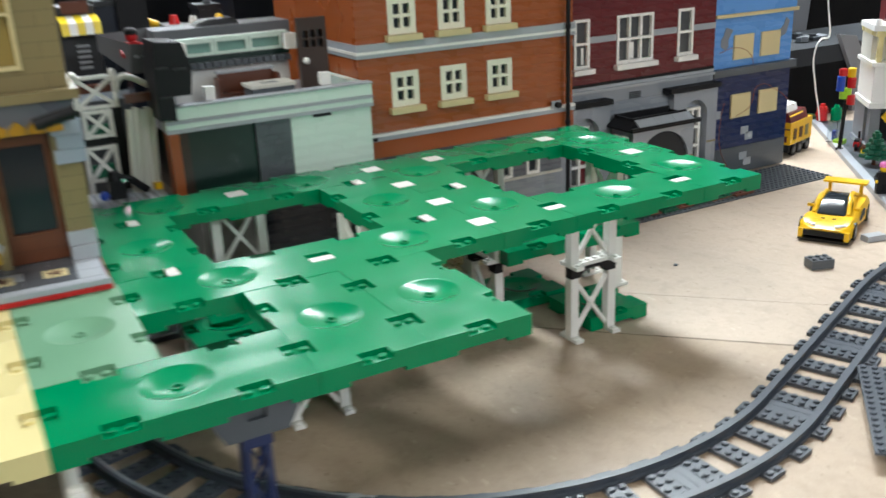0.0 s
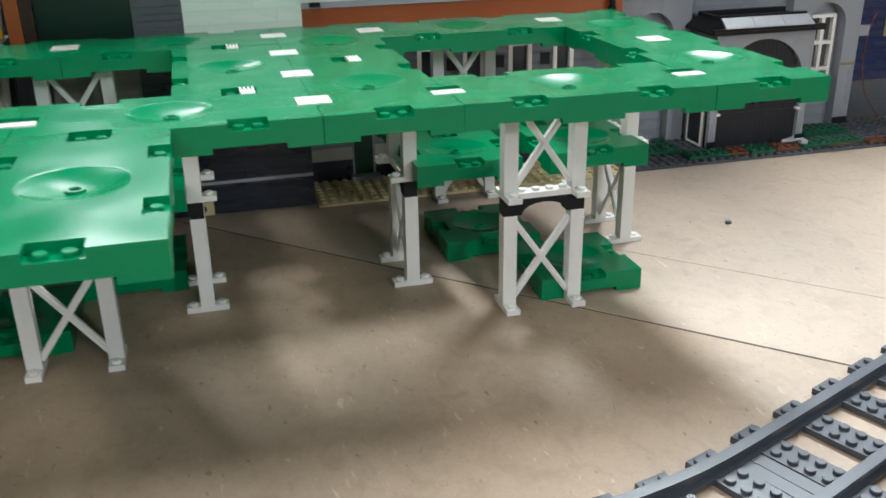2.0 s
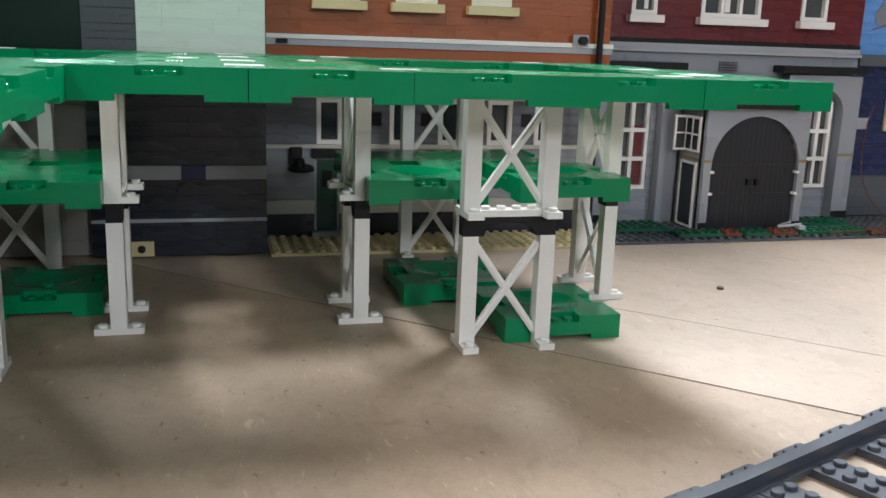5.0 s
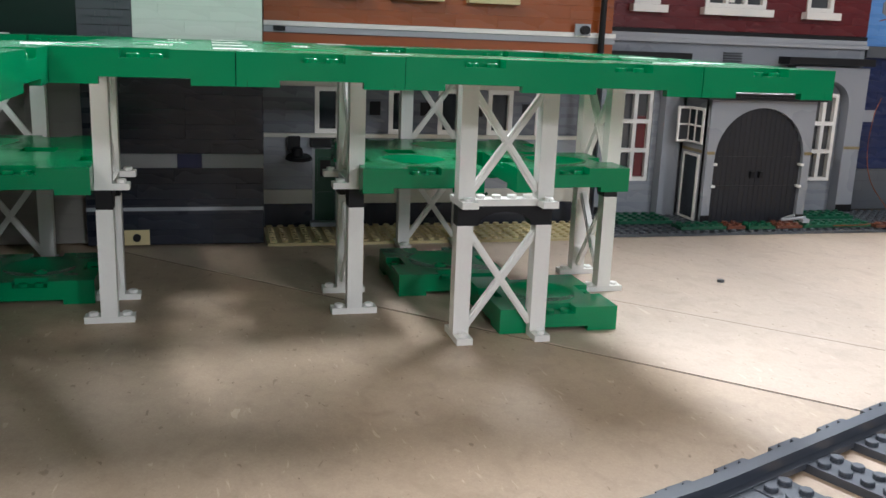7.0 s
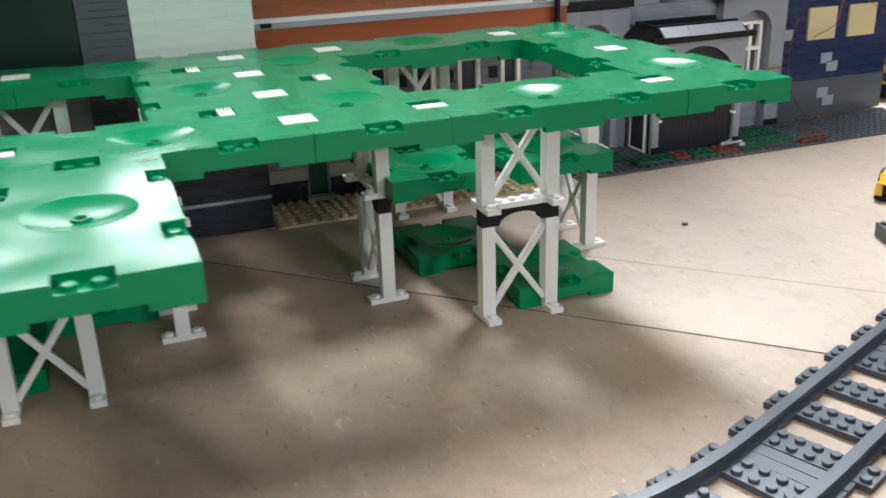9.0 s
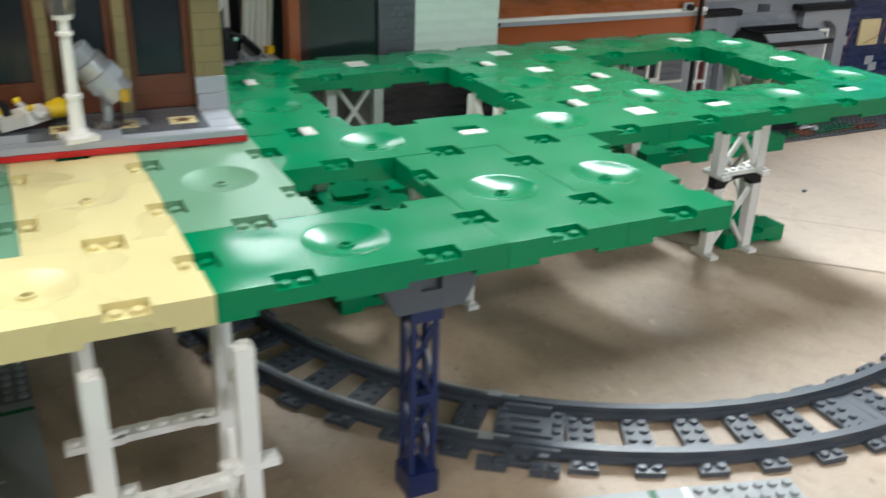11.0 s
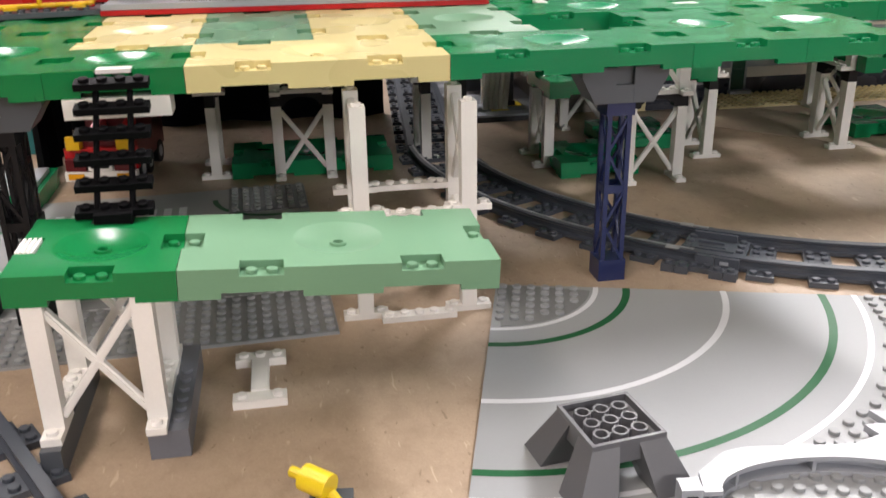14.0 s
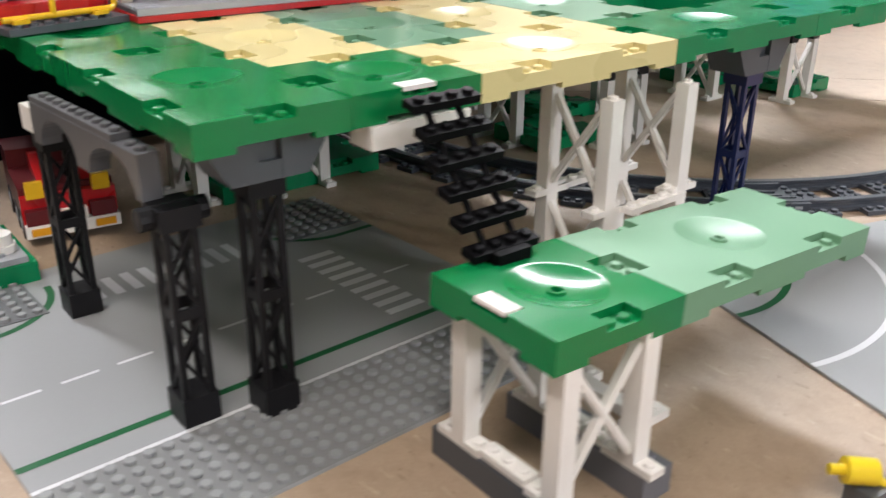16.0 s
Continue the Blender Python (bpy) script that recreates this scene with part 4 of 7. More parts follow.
# white trellis and column stack beside the corner building
trellis = thing("white_trellis", "white plastic trellis of crossed bars in three tiers", "trellis", pose(0.105, 0.45, 0.0016))
for z0, z1, x0, x1 in ((0.0, 0.1405, -0.0155, 0.0125), (0.1410, 0.1735, -0.0160, 0.0125), (0.1805, 0.2050, -0.0130, 0.0130), (0.2060, 0.2350, -0.0165, 0.0200)):
    for x in (x0, x1 - 0.0036):
        block("post", trellis, WHITE, x, x + 0.0036, -0.002, 0.002, z0, z1)
    if z0 > 0:
        for z in (z0, z1 - 0.0032):
            block("rail", trellis, WHITE, x0 + 0.0038, x1 - 0.0038, -0.0015, 0.0015, z, z + 0.003)
        for k, (a, b) in enumerate(((x0 + 0.004, x1 - 0.004), (x1 - 0.004, x0 + 0.004))):
            bm = B()
            bar(bm, (a, 0.0005 * k, z0 + 0.003), (b, 0.0005 * k, z1 - 0.003), 0.0034, 0.0022)
            part("cross_bar", bm, WHITE, trellis)
    if 0.15 < z1 < 0.22:
        block("backing", trellis, DGREEN3, x0 + 0.004, x1 - 0.004, 0.0030, 0.0060, z0 + 0.001, z0 + 0.45 * (z1 - z0))
for s in (-1, 1):
    bm = B()
    bmesh.ops.create_uvsphere(bm, u_segments=12, v_segments=8, radius=0.0036, matrix=pose(0.0018 + s * 0.0165, 0, 0.2362))
    part("rounded_end", bm, WHITE, trellis, smooth=True)
block("dark_rail", trellis, BLACK, -0.018, 0.016, 0.0022, 0.0066, 0.1740, 0.1800)
block("dark_post", trellis, BLACK, 0.0135, 0.0215, 0.0, 0.008, 0.0, 0.2055)
arbour = thing("white_arbour", "white round-headed plastic arch with a blue piece inside", "arch", pose(0.0735, 0.452, 0.2085))
bm = B()
ring = [(0.0135 * math.cos(math.pi * i / 16), 0.0150 + 0.0135 * math.sin(math.pi * i / 16)) for i in range(17)]
hole = [(0.0085 * math.cos(math.pi * i / 16), 0.0150 + 0.0085 * math.sin(math.pi * i / 16)) for i in range(16, -1, -1)]
prism(bm, [(0.0135, 0.0)] + ring + [(-0.0135, 0.0), (-0.0085, 0.0)] + hole + [(0.0085, 0.0)], 0.006, pose(0, 0.003, 0, 90, 0, 0))
part("arch", bm, WHITE, arbour)
for s in (-1, 1):
    bm = B()
    cyl(bm, s * 0.0110, 0, 0.0, 0.0065, 0.0048, 12)
    part("foot", bm, WHITE, arbour, smooth=True)
block("blue_piece", arbour, DBLUEB, -0.0055, 0.0055, -0.002, 0.002, 0.0035, 0.0165)
bm = B()
box(bm, 0.056, 0.091, 0.446, 0.462, 0.1980, 0.2083)
box(bm, 0.0825, 0.0885, 0.455, 0.461, 0.0064, 0.1980)
solid("dark_stand", bm, BLACKGREY, "charcoal brick stand below the white arch", "stand")
columns = thing("column_stack", "pale fluted plastic columns leaning in a row", "columns", pose(0.1225, 0.424, 0.0016, 0, 4.5, 0))
for i in range(5):
    bm = B()
    cyl(bm, -0.0105 + i * 0.0050, 0.0012 * (i % 2), 0.0, 0.206 + 0.0015 * (i % 2), 0.0027, 12)
    part("column", bm, TANWHITE, columns, smooth=True)
for i in range(4):
    block("groove", columns, OLIVE, -0.0092 + i * 0.0050, -0.0068 + i * 0.0050, 0.0, 0.0024, 0.001, 0.2040)
arm = thing("curved_branch", "pale curved plastic branch with a reddish brown bar below it", "branch", pose(0, 0.432, 0))
bm = B()
for a, b in (((0.121, 0, 0.2235), (0.123, 0, 0.2330)), ((0.123, 0, 0.2330), (0.129, 0, 0.2362)), ((0.129, 0, 0.2362), (0.1375, 0, 0.2330)), ((0.1375, 0, 0.2330), (0.1490, 0, 0.2255))):
    rod(bm, a, b, 0.0029, 10)
part("arm", bm, TANWHITE, arm, smooth=True)
block("bar", arm, BROWN, 0.126, 0.150, -0.010, -0.004, 0.2135, 0.2210)
# small machine on a grey plate behind the deck
plate = B()
box(plate, 0.052, 0.146, 0.390, 0.444, 0.1260, 0.1340)
for i in range(11):
    for j in range(6):
        stud(plate, 0.058 + i * S, 0.395 + j * S, 0.1340, 10)
solid("grey_plate", plate, LGREY, "light grey studded plate on dark bricks behind the deck", "plate")
for x, y in ((0.092, 0.440), (0.140, 0.440)):
    bm = B()
    box(bm, x - 0.004, x + 0.004, y - 0.004, y + 0.004, 0.0064, 0.1258)
    box(bm, x - 0.0055, x + 0.0055, y - 0.0055, y + 0.0055, 0.0064, 0.0110)
    solid("dark_post", bm, BLACKGREY, "charcoal brick post below the grey plate", "post", group="posts of the grey plate")
plaza = thing("paved_plate", "dark grey base plate with light pavers and a yellow patch", "base plate", pose(0.080, 0.396, 0))
block("bed", plaza, BLACKGREY, 0.0, 0.092, 0.0, 0.176, 0.0, 0.0046)
tint = random.Random(9)
for i in range(5):
    for j in range(10):
        mat = LEMON if (i, j) in ((2, 1), (2, 2), (3, 2)) else tint.choice((LGREY, LGREY, SHADEPAVER, MGREY))
        bm = B()
        box(bm, 0.002 + i * 0.0178, 0.0194 + i * 0.0178, 0.002 + j * 0.0173, 0.0190 + j * 0.0173, 0.0048, 0.0062)
        part("paver", bm, mat, plaza)
machine = thing("black_machine", "small black toy machine with a blue ball beside it", "machine", pose(0.106, 0.412, 0.1357))
block("body", machine, BLACK, -0.007, 0.007, -0.006, 0.006, 0, 0.016)
bm = B()
cyl(bm, -0.001, 0, 0.016, 0.0235, 0.0062, 14, r2=0.0045)
part("dome", bm, BLACK, machine, smooth=True)
bm = B()
rod(bm, (0.002, -0.002, 0.0200), (0.014, -0.004, 0.0150), 0.0022, 8)
rod(bm, (0.012, -0.004, 0.0155), (0.026, 0.004, 0.0020), 0.0032, 8)
part("arm", bm, BLACK, machine, smooth=True)
bm = B()
bmesh.ops.create_uvsphere(bm, u_segments=12, v_segments=8, radius=0.0042, matrix=pose(-0.0115, -0.004, 0.0042))
part("ball", bm, DBLUEB, machine, smooth=True)
block("clip", machine, CHROME, 0.0035, 0.0075, -0.0075, -0.0062, 0.0145, 0.0175)
bm = B()
box(bm, -0.003, 0.003, -0.003, 0.003, 0, 0.006)
solid("yellow_brick", bm, BYELLOW, "tiny bright yellow brick on the grey plate", "brick", pose(0.142, 0.420, 0.1357, 0, 0, 20))

# ---- dark orange building ----
brick_house = thing("orange_building", "tall dark orange brick toy building with white windows", "building")
HOLES = []
for x in (0.3848, 0.4408, 0.4970):
    for z in (0.1757, 0.2470, 0.3190):
        HOLES.append((x - 0.0022, x + 0.0282, z - 0.0004, z + 0.0345))
brick_wall(brick_house, WORANGE, 0.3476, 0.606, 0.1514, 0.4010, 0.43, 0.008, HOLES, (4, 6, 8), 7)
block("wall", brick_house, WORANGE, 0.3476, 0.3556, 0.4382, 0.66, 0.1514, 0.401)
block("wall", brick_house, WORANGE, 0.598, 0.606, 0.4382, 0.66, 0.1514, 0.401)
block("floor", brick_house, LGREY, 0.3558, 0.5978, 0.4384, 0.66, 0.1514, 0.1535)
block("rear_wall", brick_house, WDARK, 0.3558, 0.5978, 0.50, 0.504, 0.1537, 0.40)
for h in HOLES:
    window(brick_house, *h[:2], *h[2:], 0.43, 2, 2, CREAM, GLASS, TAN, bars=0.0032, rim=0.0060)
block("band", brick_house, ORBAND, 0.3472, 0.6064, 0.4285, 0.60, 0.1262, 0.1434)
block("band", brick_house, LGREY, 0.3474, 0.6072, 0.427, 0.60, 0.1436, 0.1478)
block("band", brick_house, WHITE, 0.3474, 0.6075, 0.4262, 0.60, 0.1480, 0.1512)
for z0, z1, mat, o in ((0.2265, 0.2300, LGREY, 0.0), (0.2302, 0.2330, WHITE, 0.0008), (0.2332, 0.2400, LGREY, 0.0)):
    block("band", brick_house, mat, 0.3462 - o, 0.6075 + o, 0.4268 - o, 0.4298, z0, z1)
    block("band", brick_house, mat, 0.3462 - o, 0.3474, 0.43, 0.66, z0, z1)
block("plaque", brick_house, BLACK, 0.354, 0.362, 0.4255, 0.427, 0.1446, 0.1478)
block("lamp_plate", brick_house, LGREY, 0.574, 0.586, 0.4240, 0.4260, 0.1490, 0.1575)
bm = B()
cyl(bm, 0, 0, 0, 0.005, 0.0032, 14, m=pose(0.5805, 0.4240, 0.1532, 90, 0, 0))
part("lamp_knob", bm, BLACK, brick_house, smooth=True)
bm = B()
cyl(bm, 0.5945, 0.4225, 0.0040, 0.40, 0.0024, 10)
for z in (0.13, 0.235, 0.32):
    cyl(bm, 0.5945, 0.4225, z, z + 0.004, 0.0032, 10)
part("drainpipe", bm, BLACK, brick_house, smooth=True)
# its ground floor: shop front set back under the storeys
SY = 0.45
shop = [(0.385, 0.404, 0.072, 0.106), (0.440, 0.457, 0.072, 0.106), (0.478, 0.497, 0.072, 0.106), (0.517, 0.537, 0.072, 0.106), (0.556, 0.574, 0.072, 0.106)]
brick_wall(brick_house, WDGREY2, 0.3480, 0.605, 0.0720, 0.1060, SY, 0.006, [(a, b, 0.0735, 0.1045) for a, b, c, d in shop], (4, 6), 8)
for h in shop:
    window(brick_house, *h, SY, 1, 1, WHITE, GLASS, rim=0.0032)
for x in (0.4255, 0.464, 0.505, 0.545):
    block("dark_panel", brick_house, BLACK, x, x + 0.008, SY - 0.0012, SY - 0.0001, 0.086, 0.096)
block("band", brick_house, TANWHITE, 0.3480, 0.605, SY - 0.0025, SY + 0.006, 0.1062, 0.1100)
block("band", brick_house, TANWHITE, 0.3480, 0.605, SY - 0.0025, SY + 0.006, 0.0690, 0.0718)
block("wall", brick_house, WDGREY2, 0.3480, 0.605, SY - 0.001, 0.60, 0.1102, 0.1260)
brick_wall(brick_house, WGREY, 0.3480, 0.605, 0.0302, 0.0688, SY, 0.006, [(0.3835, 0.4025, 0.0302, 0.062)], (4, 6, 8), 9)
bm = B()
wall(bm, 0.3480, 0.605, 0.0196, 0.0300, SY - 0.0012, 0.0072, [(0.3835, 0.4025, 0.0196, 0.0300)])
part("band", bm, TANWHITE, brick_house)
bm = B()
wall(bm, 0.3480, 0.605, 0.0020, 0.0194, SY - 0.0012, 0.0072, [(0.3835, 0.4025, 0.0038, 0.0194)])
part("plinth", bm, WDARK, brick_house)
bm = B()
wall(bm, 0.3836, 0.4024, 0.0038, 0.0619, SY - 0.0004, 0.0035, [(0.3852, 0.4008, 0.0052, 0.0605)])
part("door_frame", bm, LGREY, brick_house)
bm = B()
box(bm, 0.3850, 0.4010, SY + 0.0012, SY + 0.0034, 0.0050, 0.0607)
for z0, z1 in ((0.010, 0.028), (0.034, 0.054)):
    box(bm, 0.3872, 0.3988, SY + 0.0004, SY + 0.0014, z0, z1)
shop_door = part("shop_door", bm, DGREEN2, brick_house, "dark green door with two panels")
block("pane", shop_door, BLACK, 0.3892, 0.3968, SY - 0.0004, SY + 0.0003, 0.040, 0.052)
# added dark backing that stops light leaking round the door
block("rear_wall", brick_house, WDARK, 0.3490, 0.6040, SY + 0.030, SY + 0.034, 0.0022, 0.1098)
block("step", brick_house, LGREY, 0.3815, 0.4050, SY - 0.010, SY - 0.0014, 0.0036, 0.0068)
block("canopy", brick_house, BLACK, 0.3815, 0.4045, SY - 0.006, SY - 0.0001, 0.0625, 0.0688)
bm = B()
box(bm, 0.3655, 0.3740, SY - 0.006, SY - 0.0002, 0.0600, 0.0700)
cyl(bm, 0, 0, 0.0, 0.0022, 0.0098, 18, r2=0.0086, m=pose(0.3725, SY - 0.0105, 0.0545, 8, 0, 0))
cyl(bm, 0, 0, 0.0022, 0.0075, 0.0046, 14, r2=0.0036, m=pose(0.3715, SY - 0.0085, 0.0545, 8, 0, 0))
part("wall_lamp", bm, BLACK, brick_house, "black lamp with a wide round brim", smooth=True)
bm = B()
cyl(bm, 0, 0, 0, 0.004, 0.0044, 16, m=pose(0.50, SY - 0.018, 0.024, 90, 0, 0))
rod(bm, (0.50, SY - 0.02, 0.024), (0.514, SY - 0.02, 0.030), 0.0012)
hyd = solid("green_tap", bm, DGREEN2, "dark green plastic tap on a black post", "tap")
bm = B()
box(bm, 0.497, 0.503, SY - 0.022, SY - 0.016, 0.0036, 0.0198)
part("post", bm, BLACK, hyd)

# ---- fire station ----
station = thing("fire_station", "fire station of toy bricks, dark red above light grey", "building")
FY = 0.484
upper = [(0.648, 0.671, 0.1768, 0.2345), (0.712, 0.769, 0.1768, 0.2345), (0.809, 0.835, 0.1768, 0.2345)]
brick_wall(station, WRED, 0.6085, 0.8735, 0.1576, 0.3400, FY, 0.01, upper, (6, 8), 10)
for a, b in ((0.6085, 0.648), (0.671, 0.712), (0.769, 0.809), (0.835, 0.8735)):
    block("band", station, LGREY, a + 0.0002, b - 0.0002, FY - 0.0008, FY + 0.0031, 0.2055, 0.2130)
for i, h in enumerate(upper):
    win = window(station, *h, FY, 3 if i == 1 else 1, 2, WHITE, PANE, WHITE, bars=0.0030, rim=0.0034)
    block("inner_frame", win, WHITE, h[0] + (0.013 if i == 0 else 0.024), h[0] + (0.0165 if i == 0 else 0.0290), FY + 0.0024, FY + 0.0029, h[2] + 0.0045, h[2] + 0.024) if i < 2 else None
block("frieze", station, BLACK, 0.6085, 0.8737, FY - 0.001, FY + 0.01, 0.1542, 0.1574)
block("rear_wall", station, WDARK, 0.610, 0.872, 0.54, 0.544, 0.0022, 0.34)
block("storey_floor", station, LGREY, 0.610, 0.872, 0.501, 0.5398, 0.150, 0.153)
lower = [(0.643, 0.674, 0.030, 0.107)]
brick_wall(station, WGREY, 0.6085, 0.8735, 0.0020, 0.1310, FY, 0.01, lower, (4, 6, 8), 11)
for h in lower:
    win = window(station, *h, FY + 0.003, 2, 3, WHITE, PANE, bars=0.0034, rim=0.0032)
    if h[0] < 0.7:
        block("red_blind", win, DRED, h[0] + 0.0195, h[1] - 0.0035, FY + 0.0052, FY + 0.0058, h[2] + 0.0035, h[3] - 0.022)
window(station, 0.8225, 0.8495, 0.031, 0.108, FY - 0.0045, 2, 3, WHITE, PANE, bars=0.0034, rim=0.0032)
for z0, z1, out in ((0.1312, 0.1466, 0.0), (0.1468, 0.1500, 0.0040), (0.1502, 0.1540, 0.0012)):
    block("cornice_course", station, LGREY if out else WGREY, 0.6080, 0.8740, FY - out, FY + 0.01, z0, z1)


def arch_front(bm, x0, x1, z0, z1, cx, half, spring, y0, y1):
    """A wall panel with a round-headed opening down to its foot."""
    pts = [(x0, z0), (cx - half, z0)]
    n = 20
    for i in range(n + 1):
        a = math.pi * (1 - i / n)
        pts.append((cx + half * math.cos(a), spring + half * math.sin(a)))
    pts += [(cx + half, z0), (x1, z0), (x1, z1), (x0, z1)]
    prism(bm, pts, y1 - y0, Matrix.Translation((0, y1, 0)) @ Matrix.Rotation(radians(90), 4, "X"))


for x0, x1, cx in ((0.621, 0.6955, 0.6583), (0.798, 0.8730, 0.8355)):
    bm = B()
    arch_front(bm, x0, x1, 0.0022, 0.1310, cx, 0.0210, 0.098, FY - 0.011, FY - 0.0002)
    part("arched_surround", bm, WGREY, station)
    block("eyebrow", station, BLACK, x0 - 0.010, x1 + 0.0005, FY - 0.0165, FY - 0.0002, 0.1326, 0.1386)
bm = B()
for i in range(4):
    box(bm, 0.734, 0.751, FY - 0.0024, FY - 0.0002, 0.1325 + i * 0.0022, 0.1338 + i * 0.0022)
part("vent_grille", bm, DGREY, station)
PX0, PX1, PY, CX = 0.698, 0.794, 0.432, 0.746
bm = B()
arch_front(bm, PX0, PX1, 0.0022, 0.1040, CX, 0.0410, 0.0570, PY, PY + 0.008)
part("porch_front", bm, WGREY, station)
block("porch_side", station, WGREY, PX1 - 0.006, PX1, PY + 0.0082, FY - 0.0112, 0.0022, 0.1040)
block("stripe", station, OLIVE, PX0 - 0.0004, PX0 + 0.0066, PY - 0.0006, PY - 0.0001, 0.0600, 0.0625)
block("stripe", station, OLIVE, 0.8568, 0.8731, FY - 0.0115, FY - 0.0111, 0.0600, 0.0625)
block("stripe", station, OLIVE, PX1 - 0.0066, PX1 + 0.0004, PY - 0.0006, PY - 0.0001, 0.0600, 0.0625)
gate = block("gate", station, BLACK, CX - 0.0404, CX + 0.0404, PY + 0.0066, PY + 0.0076, 0.0036, 0.0560, "dark grey round-headed double gate of upright boards")
n = 9
for side in (-1, 1):
    for k in range(n):
        xa, xb = 0.0407 * k / n + 0.00012, 0.0407 * (k + 1) / n - 0.00008
        top = 0.0570 + math.sqrt(max(0.0, 0.0409 ** 2 - ((xa + xb) / 2) ** 2))
        xs = sorted((CX + side * xa, CX + side * xb))
        block("board", gate, GATEBLACK, xs[0], xs[1], PY + 0.0035, PY + 0.0065, 0.0036, top)
for z in (0.0330, 0.0510):
    for s in (-1, 1):
        block("hinge", gate, WHITE, CX + s * 0.0402 - 0.0017, CX + s * 0.0402 + 0.0017, PY - 0.0012, PY + 0.0034, z, z + 0.0020)
for s in (-1, 1):
    for z in (0.0330, 0.0570):
        block("cross_rail", gate, GATEBLACK, CX + (0.0008 if s > 0 else -0.0372), CX + (0.0372 if s > 0 else -0.0008), PY + 0.0030, PY + 0.0034, z, z + 0.0012)
for x0, x1, y in ((PX0, CX - 0.0412, PY), (CX + 0.0412, PX1, PY)):
    block("plinth", station, BLACK, x0 - 0.0006, x1, y - 0.0009, y - 0.0001, 0.0036, 0.0100)
block("plinth", station, BLACK, PX1 + 0.0002, 0.7978, FY - 0.0012, FY - 0.0001, 0.0036, 0.0100)
block("plinth", station, BLACK, 0.6215, 0.6370, FY - 0.0121, FY - 0.0111, 0.0036, 0.0100)
block("plinth", station, BLACK, 0.8568, 0.8728, FY - 0.0121, FY - 0.0111, 0.0036, 0.0100)
for s in (-1, 1):
    block("pull", gate, BLACK, CX + s * 0.004 - 0.0016, CX + s * 0.004 + 0.0016, PY + 0.0005, PY + 0.0034, 0.041, 0.046)
# side wall of the porch with a glazed door and two opened window sashes
SIDE = pose(PX0, FY - 0.0112, 0, 0, 0, -90)
bm = B()
wall(bm, 0, 0.0365, 0.0022, 0.1040, 0, 0.005, [(0.0085, 0.0330, 0.0675, 0.096)])
part("porch_side", bm, WGREY, station).matrix_basis = SIDE
block("stripe", station, OLIVE, PX0 - 0.0004, PX0 - 0.0001, PY + 0.0084, FY - 0.0114, 0.0600, 0.0625)
block("window_dark", station, BLACKGREY, PX0 + 0.0052, PX0 + 0.0060, PY + 0.0084, FY - 0.0114, 0.060, 0.100)
bm = B()
wall(bm, 0.0065, 0.0312, 0.0038, 0.0585, -0.0022, 0.0018, [(0.0083, 0.0294, 0.0056, 0.0567)])
leaf = part("side_door", bm, WHITE, station, "black glazed side door with a white frame")
leaf.matrix_basis = SIDE
block("pane", leaf, GLASS, 0.0080, 0.0297, -0.0014, -0.0008, 0.0050, 0.0572)
for y, turn, ln in ((PY + 0.0075, 90, 0.0235), (PY + 0.0315, 186, 0.0125)):
    bm = B()
    mid = ln / 2
    wall(bm, 0, ln, 0.0672, 0.0962, 0, 0.0018, [(a, b, 0.0688 + q * 0.0134, 0.0808 + q * 0.0134) for q in (0, 1) for a, b in (((0.0016, mid - 0.0007), (mid + 0.0007, ln - 0.0016)) if ln > 0.02 else ((0.0016, ln - 0.0016),))])
    sash = part("open_sash" if ln < 0.02 else "side_window", bm, WHITE, station)
    sash.matrix_basis = pose(PX0 - 0.0006, y, 0, 0, 0, turn)
    block("pane", sash, PANE if ln < 0.02 else GLASS, 0.0012, ln - 0.0012, 0.0006, 0.0011, 0.0684, 0.0950)
bm = B()
prism(bm, [(PY - 0.008, 0.1042), (FY - 0.0114, 0.1042), (FY - 0.0114, 0.1068), (PY - 0.008, 0.1068)], PX1 - PX0 + 0.012, Matrix(((0, 0, 1, PX0 - 0.008), (1, 0, 0, 0), (0, 1, 0, 0), (0, 0, 0, 1))))
part("porch_roof", bm, BLACK, station)
block("roof_lip", station, BLACK, PX0 - 0.008, PX1 + 0.004, PY - 0.0080, PY - 0.0030, 0.1070, 0.1092)
ACROSS = Matrix(((0, 0, 1, 0), (1, 0, 0, 0), (0, 1, 0, 0), (0, 0, 0, 1)))
for i in range(3):
    bm = B()
    prism(bm, [(PY - 0.0065, 0.1094), (PY - 0.0035, 0.1094), (PY + 0.0055, 0.1160), (PY + 0.0035, 0.1170)], 0.0282, Matrix.Translation((PX0 + 0.004 + i * 0.0286, 0, 0)) @ ACROSS)
    part("roof_glass", bm, MGREY, station, "grey sloping roof glass")
for x, end in ((PX0 - 0.008, 1), (PX1 + 0.004, -1)):
    bm = B()
    prism(bm, [(0, 0), (0.0110 * end, 0), (0.0110 * end, 0.0080)], FY - 0.0114 - PY, pose(x, FY - 0.0114, 0.1070, 90, 0, 0))
    part("sloped_end", bm, BLACK, station)
block("roof_rim", station, BLACK, PX0 + 0.0032, PX1 - 0.0072, PY + 0.0057, PY + 0.0090, 0.1070, 0.1185)
block("roof_rim", station, BLACK, PX0 + 0.0032, PX0 + 0.0062, PY + 0.0092, FY - 0.0156, 0.1070, 0.1180)
block("roof_rim", station, BLACK, PX0 + 0.0032, PX1 - 0.0072, FY - 0.0152, FY - 0.0116, 0.1070, 0.1185)
